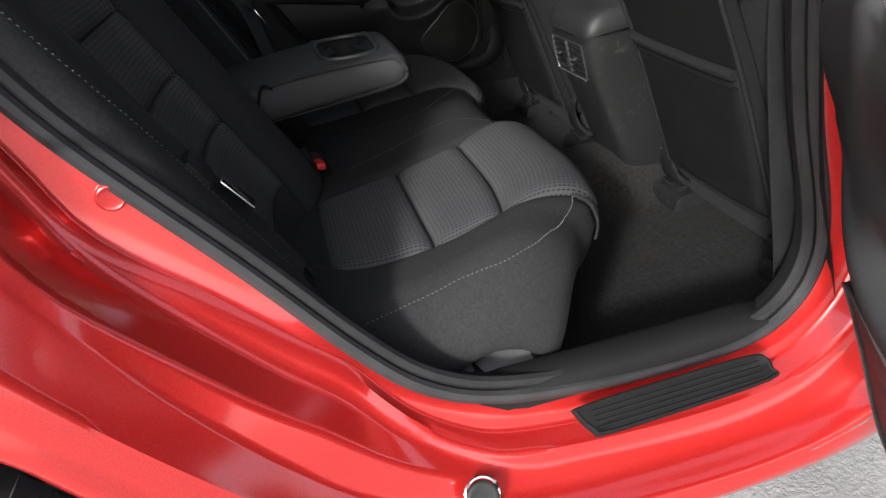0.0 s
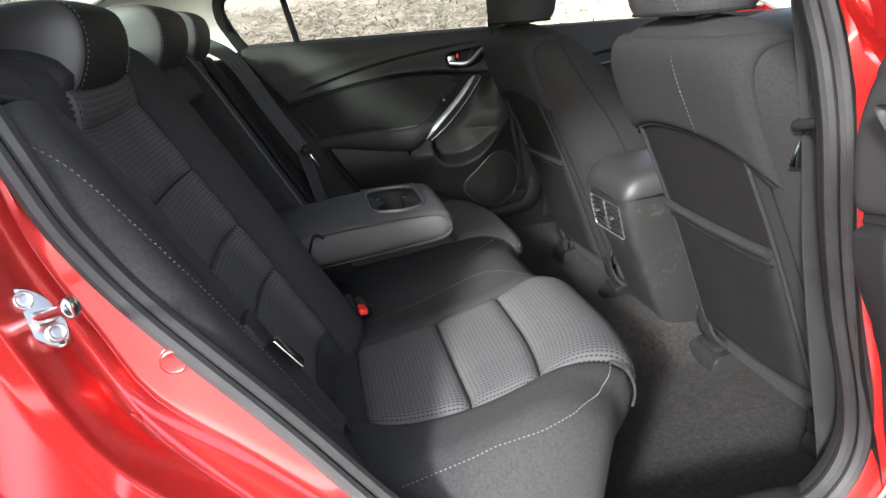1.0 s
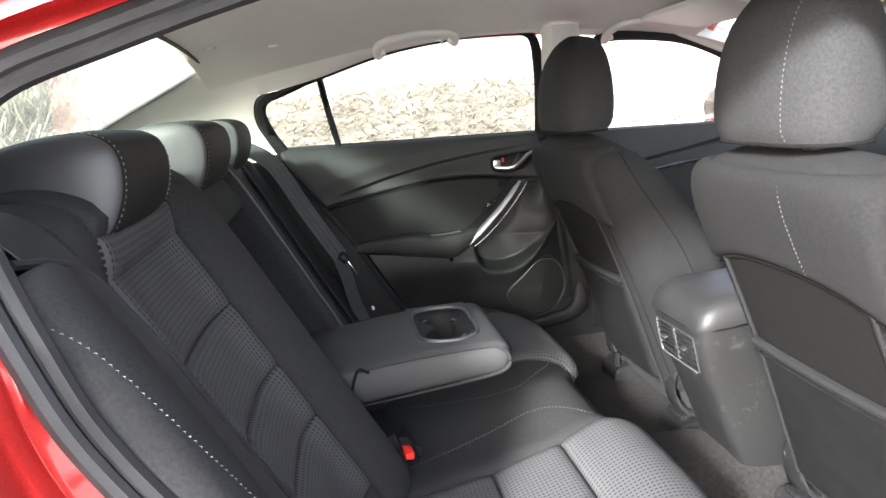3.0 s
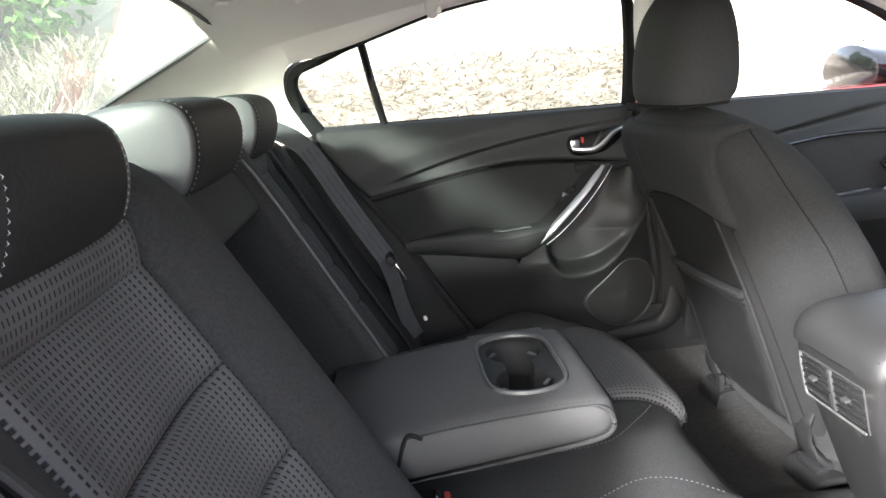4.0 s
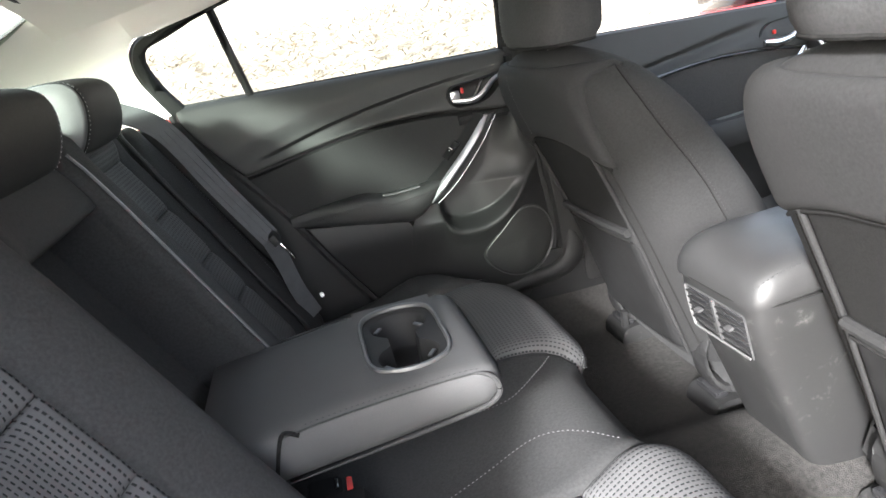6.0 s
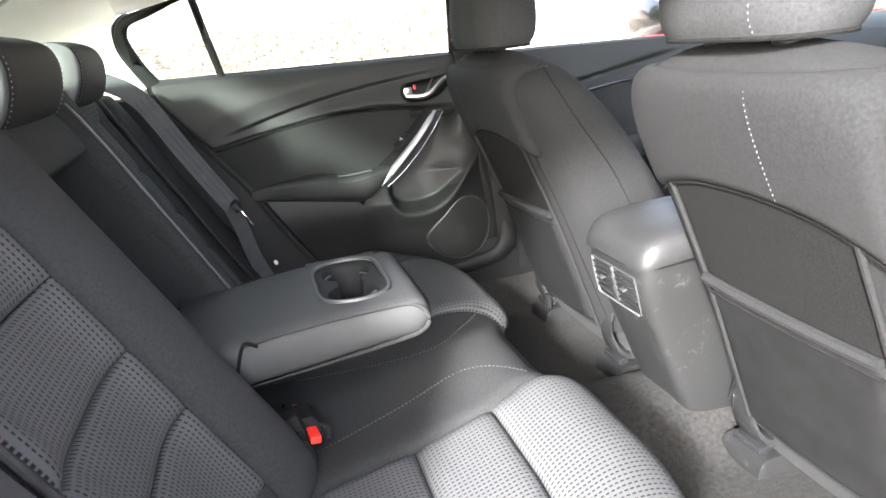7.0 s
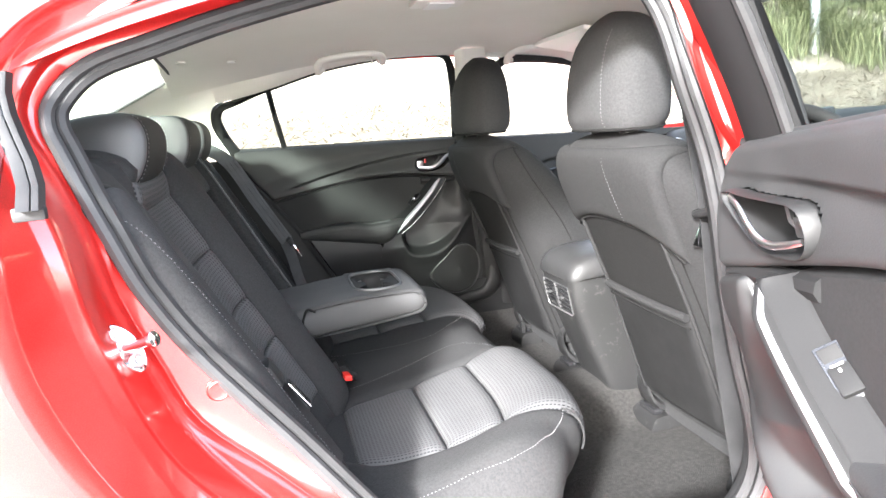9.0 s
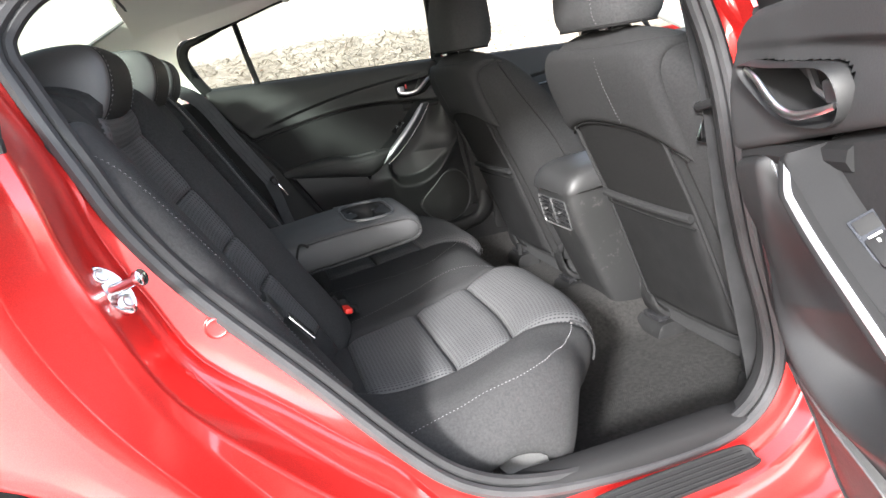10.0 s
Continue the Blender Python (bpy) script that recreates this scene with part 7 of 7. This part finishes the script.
part("column", tube([(0.03, 0, -0.01), (0.30, 0, -0.02)], 0.05, 12), PLASTIC, wheel)

mirror = thing("rear_view_mirror", "black interior rear-view mirror on the windscreen", "mirror", at=Matrix.Translation((-0.122, 0.03, -0.008)))
part("housing", box((0.035, 0.24, 0.065), (1.44, -0.03, 1.155), 0.014, Matrix.Rotation(radians(-12), 3, "Z")), GLOSS_BLACK, mirror)
part("glass", box((0.003, 0.215, 0.05), (1.4205, -0.026, 1.155), 0.001, Matrix.Rotation(radians(-12), 3, "Z")), CHROME, mirror, "mirror glass")
part("stem", tube([(1.45, -0.03, 1.16), (1.455, -0.02, 1.19), (1.46, -0.02, 1.225)], 0.012, 8), PLASTIC, mirror)
for y in (-0.34, 0.36):
    visor = thing("sun_visor", "folded-up cream sun visor", "sun visor", "sun visors")
    part("pad", box((0.17, 0.36, 0.016), (1.12, y, 1.228 - 0.014 * (abs(y) > 0.35)), 0.007, Matrix.Rotation(radians(10), 3, "Y")), IVORY, visor)
    part("label", box((0.05, 0.10, 0.001), (1.07, y + 0.02, 1.2225), 0), WHITE, visor, "pale warning label with unreadable print")
    part("hinge", tube([(1.20, y - 0.17, 1.2), (1.20, y + 0.17, 1.2)], 0.006, 8), IVORY, visor)

lamp = thing("ceiling_lamp", "small cream map lamp in the headliner", "lamp")
part("housing", box((0.12, 0.09, 0.014), (0.58, -0.02, 1.272), 0.006), IVORY, lamp)
part("lens", box((0.06, 0.07, 0.008), (0.58, -0.02, 1.264), 0.003), WHITE, lamp)


def grab(dx, size, dz):
    """Folded-up grab handle: a flat arch lying close under the headliner."""
    h = thing("grab_handle", "cream plastic ceiling grab handle folded up", "grab handle", "grab handles")
    path = smooth_path([(dx + 0.450 + (x - 0.450) * size, y, z + dz) for x, y, z in ((0.350, 0.622, 1.186), (0.346, 0.590, 1.203), (0.360, 0.557, 1.216), (0.40, 0.546, 1.223), (0.46, 0.543, 1.228), (0.515, 0.548, 1.228), (0.544, 0.574, 1.221), (0.552, 0.612, 1.206))], 6)
    part("bar", tube(path, lambda t: 0.0115 + 0.002 * math.sin(math.pi * t), 12, flat=0.75, up=(0, 0, 1)), IVORY, h)
    for x, y, z in ((0.357, 0.612, 1.194), (0.545, 0.602, 1.212)):
        part("mount", box((0.024, 0.022, 0.014), (dx + 0.450 + (x - 0.450) * size, y, z + dz), 0.005), IVORY, h)
    if dx < 0.3:
        part("coat_hook", tube(smooth_path([(0.512, 0.588, 1.228), (0.512, 0.580, 1.214), (0.516, 0.588, 1.206)], 4), 0.0035, 6), IVORY, h)
    return h


grab(0.0, 1.0, 0.0)
grab(0.615, 0.92, -0.004)
for x, y in ((-0.02, 0.30), (0.10, 0.42)):
    part("trim_clip", disc((x, y, roof_point(x, y / roof_edge(x)).z - 0.001), (0, 0, -1), 0.012, 0.003), IVORY, ceiling)

# near front seat belt on the centre pillar
fbelt = thing("seat_belt", "black front seat belt hanging on the centre pillar", "seat belt", "seat belts")
belt(fbelt, [(0.812, -0.595, 1.13), (0.828, -0.60, 1.02), (0.848, -0.603, 0.90), (0.862, -0.606, 0.80), (0.868, -0.615, 0.66), (0.87, -0.645, 0.50), (0.87, -0.668, 0.40), (0.88, -0.668, 0.32)], 0.047, (1, 0.1, 0), mat=SHADED_WEBBING)
part("guide", tube(smooth_path([(0.828, -0.668, 0.835), (0.828, -0.615, 0.822), (0.845, -0.597, 0.822), (0.878, -0.598, 0.828), (0.888, -0.62, 0.836)], 5), 0.007, 8), PLASTIC, fbelt)
part("tongue", box((0.03, 0.005, 0.05), (0.852, -0.600, 0.785), 0.002, Matrix.Rotation(radians(20), 3, "Y")), CHROME, fbelt, "bright metal belt tongue")

# pillars and windscreen surround
for s in (-1, 1):
    part("a_pillar", tube(smooth_path([(1.18, s * 0.60, 1.21), (1.38, s * 0.625, 1.13), (1.56, s * 0.66, 1.03), (1.80, s * 0.71, 0.92)], 6), 0.028, 10, flat=0.7, up=(0, 1, 0)), IVORY, car, "cream windscreen pillar trim")
part("windscreen", facing(loft([[Vector((1.22 + 0.75 * t, y * (0.58 + 0.12 * t) / 0.58, 1.245 - 0.30 * t - 0.03 * (y / 0.58) ** 2)) for y in [-0.58 + 0.058 * j for j in range(21)]] for t in [k / 10 for k in range(11)]], closed=False), (0.4, 0, 0.8)), SCREEN_GLASS, car)
for s in (-1, 1):
    part("a_pillar_skin", tube(smooth_path([(1.18, s * 0.64, 1.235), (1.38, s * 0.665, 1.155), (1.56, s * 0.70, 1.055), (1.80, s * 0.755, 0.945)], 6), 0.026, 10, flat=0.6, up=(0, 1, 0)), RED, car, "red windscreen pillar")
part("bonnet", outward(loft([[Vector((x, y, z - 0.06 * (y / 0.8) ** 4)) for y in [-0.85 + 0.17 * j for j in range(11)]] for x, z in ((1.95, 0.93), (2.3, 0.90), (2.8, 0.84), (3.1, 0.72), (3.2, 0.4))], closed=False)), RED, car, "red bonnet")
# near front door: only its red edge and shell
nfd = thing("front_door", "closed red driver's door", "car door", "doors")
rings = []
for k in range(12):
    z = 0.28 + 0.68 * k / 11
    rings.append([Vector((0.955, -panel_y(z) - 0.02, z)), Vector((1.74, -panel_y(z) - 0.02, z)), Vector((1.74, -outer_y(z), z)), Vector((0.955, -outer_y(z), z))])
part("shell", outward(loft(rings)), RED, nfd, "red painted door shell")
part("window_frame", tube(smooth_path([(0.899, -0.765, 0.95), (0.894, -0.738, 1.03), (0.876, -0.708, 1.10), (0.866, -0.683, 1.16), (0.885, -0.66, 1.205), (0.95, -0.645, 1.22), (1.1, -0.635, 1.205), (1.3, -0.645, 1.15), (1.5, -0.68, 1.05), (1.66, -0.73, 0.95)], 6), 0.006, 8, flat=0.6, up=(0, 1, 0)), RUBBER, nfd, "black window surround")
POST = [(0.93, 0.80, 0.893, 0.782), (0.954, 0.797, 0.893, 0.775), (1.03, 0.787, 0.888, 0.745), (1.108, 0.772, 0.870, 0.715), (1.17, 0.762, 0.857, 0.69), (1.21, 0.755, 0.852, 0.672)]
part("pillar_panel", outward(loft([[Vector((x, -y, z)) for x, y in ((xl, yy - 0.03), (xl + 0.002, yy - 0.004), (xl + 0.012, yy + 0.002), (0.5 * (xl + xr), yy + 0.005), (xr - 0.006, yy + 0.002), (xr, yy - 0.02))] for z, xl, xr, yy in POST])), RED, nfd, "red rear upright of the front door frame")
part("trim", outward(loft([[Vector((x, -panel_y(z) - 0.012 + 0.02 * math.sin(math.pi * (z - 0.3) / 0.66), z)) for z in [0.30 + 0.066 * j for j in range(11)]] for x in [0.96 + 0.08 * k for k in range(10)]], closed=False)), VINYL, nfd)
nmir = thing("door_mirror", "black and red door mirror outside the passenger window", "mirror")
part("shell", outward(loft([[Vector((x, 0.92 + 0.115 * f * math.cos(a), 0.962 + 0.070 * f * math.sin(a))) for a in (2 * math.pi * k / 20 for k in range(20))] for x, f in ((1.50, 0.92), (1.505, 1.0), (1.56, 1.0), (1.60, 0.8), (1.62, 0.4), (1.625, 0.02))])), GLOSS_BLACK, nmir)
part("glass", outward(loft([[Vector((1.508, 0.92 + 0.10 * f * math.cos(a), 0.962 + 0.058 * f * math.sin(a))) for a in (2 * math.pi * k / 20 for k in range(20))] for f in (1.0, 0.5, 0.01)], caps=False)), CHROME, nmir, "mirror glass")
part("arm", tube([(1.56, 0.74, 0.93), (1.56, 0.84, 0.93)], 0.022, 8), GLOSS_BLACK, nmir)

# rear wheel below the quarter panel
wheel_r = thing("road_wheel", "rear road wheel with black tyre and alloy rim", "wheel", at=Matrix.Translation((-0.325, -0.79, 0.33)))
prof_t = [(0.235, -0.10), (0.28, -0.112), (0.318, -0.105), (0.33, -0.085), (0.332, 0), (0.33, 0.085), (0.318, 0.105), (0.28, 0.112), (0.235, 0.10)]
bm = loft([[Vector((r * math.cos(a), y, r * math.sin(a))) for r, y in prof_t] for a in [2 * math.pi * k / 60 for k in range(61)]], closed=False)
tyre = part("tyre", outward(bm), TYRE, wheel_r)
bm = bmesh.new()
for k in range(60):
    a = 2 * math.pi * k / 60
    for y in (-0.075, -0.04, 0.0, 0.04, 0.075):
        box((0.004, 0.028, 0.022), (0.333 * math.cos(a + y), y, 0.333 * math.sin(a + y)), 0, Matrix.Rotation(-(a + y), 3, "Y"), bm)
part("tread", bm, TYRE, tyre, smooth=False, merge=False)
part("rim", outward(loft([[Vector((r * math.cos(a), y, r * math.sin(a))) for a in [2 * math.pi * k / 40 for k in range(40)]] for r, y in ((0.237, -0.10), (0.225, -0.09), (0.20, -0.03), (0.06, -0.06), (0.01, -0.065))])), ALLOY, wheel_r)
part("wheel_arch_liner", outward(loft([[Vector((-0.325 + 0.385 * math.cos(a), y, 0.33 + 0.385 * math.sin(a))) for a in [math.pi * k / 20 for k in range(21)]] for y in (-0.86, -0.7, -0.58)], closed=False)), RUBBER, car, "black wheel arch liner")

# ---- outside ----
ASPHALT = mottled("asphalt", (0.22, 0.216, 0.21), (0.34, 0.333, 0.325), 5, 90, 0.9, bump=0.8, depth=0.004, spec=0.2)
EARTH = mottled("sandy_bank", (0.24, 0.205, 0.165), (0.36, 0.325, 0.275), 1.5, 30, 0.95, bump=0.8, depth=0.02, spec=0.1)
STRAW = mottled("dry_straw", (0.20, 0.17, 0.13), (0.42, 0.38, 0.32), 3, 40, 0.85, spec=0.2)
LITTER = mottled("brown_leaf_litter", (0.10, 0.05, 0.028), (0.24, 0.13, 0.075), 6, 60, 0.9)
LEAF = mottled("green_leaf", (0.05, 0.12, 0.025), (0.13, 0.23, 0.06), 4, 60, 0.5, spec=0.35)
GRASS = mottled("pale_grass", (0.10, 0.125, 0.055), (0.26, 0.265, 0.15), 5, 60, 0.7)
BARK = mottled("bark", (0.12, 0.09, 0.07), (0.2, 0.16, 0.12), 10, 60, 0.9, bump=0.6, depth=0.01)
STONE = mottled("pale_stone", (0.42, 0.39, 0.35), (0.55, 0.52, 0.47), 6, 60, 0.9, bump=0.6, depth=0.006)
POLE = mottled("galvanised_steel", (0.42, 0.45, 0.45), (0.5, 0.53, 0.53), 8, 100, 0.45, 0.4)


def bank_z(x, y):
    t = max(0.0, y - 3.3)
    z = 0.62 * min(t, 5.0) - 0.02 * t * t * (t < 5) + (0.06 * (t - 5) if t >= 5 else 0)
    z += 0.12 * noise.noise(Vector((x * 0.6, y * 0.6, 0))) * min(1, t)
    # front slope; its unseen upper part is added to hold off low sky
    f = max(0.0, x - 6.5)
    b = max(0.0, -4.5 - x)
    z2 = 0.42 * min(f, 18) + 0.10 * noise.noise(Vector((x * 0.7, y * 0.7, 3))) * min(1, f)
    z3 = 0.30 * min(b, 5)
    return max(z, z2 * min(1, max(0, (y + 4) / 4)), z3 * min(1, max(0, (y + 3) / 4)))


def ground_sheet():
    xs = sorted(set([-400, -200, -100, -50, -30, -20] + [-14 + 0.5 * k for k in range(63)] + [25, 40, 80, 200, 400]))
    ys = sorted(set([-400, -200, -100, -50, -25, -12, -6, -3, 0, 2, 3] + [3.3 + 0.35 * k for k in range(26)] + [16, 25, 40, 80, 200, 400]))
    return loft([[Vector((x, y, bank_z(x, y))) for y in ys] for x in xs], closed=False)


gm = ground_sheet()
ground = part("ground", outward(gm), ASPHALT)
ground.data.materials.append(EARTH)
for p in ground.data.polygons:
    if p.center.z > 0.06:
        p.material_index = 1
tagged(ground, "grey asphalt rising into a sandy bank", "ground", kind="structure")


def blades(name, spots, length, width, mat, label, seed, droop=0.5, lie=0.5, category="grass"):
    """Loose blades of grass or straw: each a bent strip of two quads."""
    rnd = random.Random(seed)
    verts, faces = [], []
    for x, y in spots:
        z = bank_z(x, y)
        a = rnd.uniform(0, 2 * math.pi)
        d = Vector((math.cos(a), math.sin(a), 0))
        side = Vector((-d.y, d.x, 0)) * width * rnd.uniform(0.6, 1.3) / 2
        L = length * rnd.uniform(0.5, 1.3)
        up = rnd.uniform(1 - lie, 1.0) * (1 - lie) + rnd.uniform(0.02, 0.25) * lie
        p0 = Vector((x, y, z + rnd.uniform(0, 0.05)))
        p1 = p0 + d * L * 0.5 * (1 - up * 0.7) + Vector((0, 0, L * 0.5 * up))
        p2 = p1 + d * L * 0.5 + Vector((0, 0, L * 0.5 * (up - droop)))
        b = len(verts)
        verts += [p0 - side, p0 + side, p1 + side, p1 - side, p2 + side * 0.2, p2 - side * 0.2]
        faces += [(b, b + 1, b + 2, b + 3), (b + 3, b + 2, b + 4, b + 5)]
    me = bpy.data.meshes.new(name)
    me.from_pydata([tuple(v) for v in verts], [], faces)
    me.materials.append(mat)
    return tagged(new(name, me), label, category, kind="stuff")


rnd = random.Random(4)
blades("straw", [(rnd.uniform(-5, 7.5), 3.95 + 1.5 * rnd.random() ** 1.3) for _ in range(26000)], 0.22, 0.008, STRAW, "dry pale straw lying on the bank", 5, 0.25, 0.85)
blades("leaf_litter", [(rnd.uniform(-5, 7.5), 3.95 + 1.4 * rnd.random()) for _ in range(2600)], 0.08, 0.014, LITTER, "brown dead leaves among the straw", 6, 0.2, 0.9, "leaf litter")
tufts = []
for _ in range(60):
    cx, cy = rnd.uniform(6.8, 11), rnd.uniform(2.0, 9.5)
    tufts += [(rnd.gauss(cx, 0.12), rnd.gauss(cy, 0.12)) for _ in range(220)]
blades("grass", tufts, 0.95, 0.013, GRASS, "tall pale green grass tufts on the slope", 7, 0.75, 0.15)
back_tufts = []
for _ in range(60):
    cx, cy = rnd.uniform(-7, -2.3), rnd.uniform(4.2, 6)
    back_tufts += [(rnd.gauss(cx, 0.15), rnd.gauss(cy, 0.15)) for _ in range(110)]
blades("dry_grass", back_tufts, 0.6, 0.014, STRAW, "dry yellow grass behind the car", 8, 0.6, 0.25)


def bush(x, y, r, h, seed, label):
    rnd = random.Random(seed)
    b = thing("shrub", label, "shrub", "shrubs", at=Matrix.Translation((x, y, bank_z(x, y))))
    bm = bmesh.new()
    for k in range(7):
        a = rnd.uniform(0, 6.28)
        tip = Vector((r * 0.6 * math.cos(a), r * 0.6 * math.sin(a), h * rnd.uniform(0.6, 0.95)))
        tube(smooth_path([(0, 0, -0.1), tip * 0.5 + Vector((0.1, 0.05, 0)), tip], 4), lambda t: 0.035 * (1 - 0.8 * t) + 0.004, 6, bm=bm)
    part("trunk", bm, BARK, b, merge=False)
    verts, faces = [], []
    for _ in range(2600):
        q = Vector((rnd.gauss(0, 1), rnd.gauss(0, 1), rnd.gauss(0, 1))).normalized() * rnd.uniform(0.45, 1.0) ** 0.6
        lump = 1 + 0.35 * noise.noise(q * 2.2 + Vector((seed, 0, 0)))
        p = Vector((q.x * r * lump, q.y * r * lump, h * 0.55 + q.z * h * 0.5 * lump))
        d = (q + Vector((rnd.uniform(-1, 1), rnd.uniform(-1, 1), rnd.uniform(-0.6, 0.8)))).normalized()
        side = d.cross(Vector((rnd.uniform(-1, 1), rnd.uniform(-1, 1), rnd.uniform(-1, 1)))).normalized()
        L, W = rnd.uniform(0.10, 0.2), rnd.uniform(0.03, 0.05)
        up = side.cross(d) * 0.02
        i = len(verts)
        verts += [p, p + d * L * 0.45 + side * W + up, p + d * L - up, p + d * L * 0.45 - side * W + up]
        faces += [(i, i + 1, i + 2), (i, i + 2, i + 3)]
    me = bpy.data.meshes.new("crown")
    me.from_pydata([tuple(v) for v in verts], [], faces)
    me.materials.append(LEAF)
    crown = new("crown", me)
    crown.parent = b
    return b


for i, (x, y, r, h) in enumerate(((-3.5, 6.3, 0.95, 2.2), (-4.6, 5.6, 1.0, 2.3), (-7.5, 3.6, 1.3, 2.6), (-9.5, 5.5, 1.7, 3.4), (-6.6, 6.2, 1.2, 2.4), (-11, 2.0, 1.9, 3.8), (10.5, 9.5, 1.8, 3.0), (13, 7, 2.0, 3.4), (-9, -0.5, 1.5, 3.0))):
    bush(x, y, r, h, 20 + i, "leafy green shrub on the bank")
pole = thing("post", "round galvanised steel post in the grass", "post", at=Matrix.Translation((7.3, 6.05, bank_z(7.3, 6.05))))
part("shaft", tube([(0, 0, -0.3), (0, 0, 4.5)], 0.06, 14), POLE, pole)
for k in range(26):
    w = rnd.uniform(0.35, 0.55)
    st = thing("edging_stone", "pale rough edging stone at the foot of the bank", "stone", "edging stones", at=Matrix.Translation((-5 + 0.5 * k, 3.9 + rnd.uniform(-0.03, 0.03), 0.22)))
    part("block", box((w * 0.95, 0.25, 0.36 + rnd.uniform(-0.03, 0.03)), (0, 0, 0.14), 0.03), STONE, st)
part("belt_tag", box((0.03, 0.004, 0.05), (0.872, -0.692, 0.40), 0.001, Matrix.Rotation(radians(35), 3, "Y")), WHITE, fbelt, "white paper tag on the belt anchor")
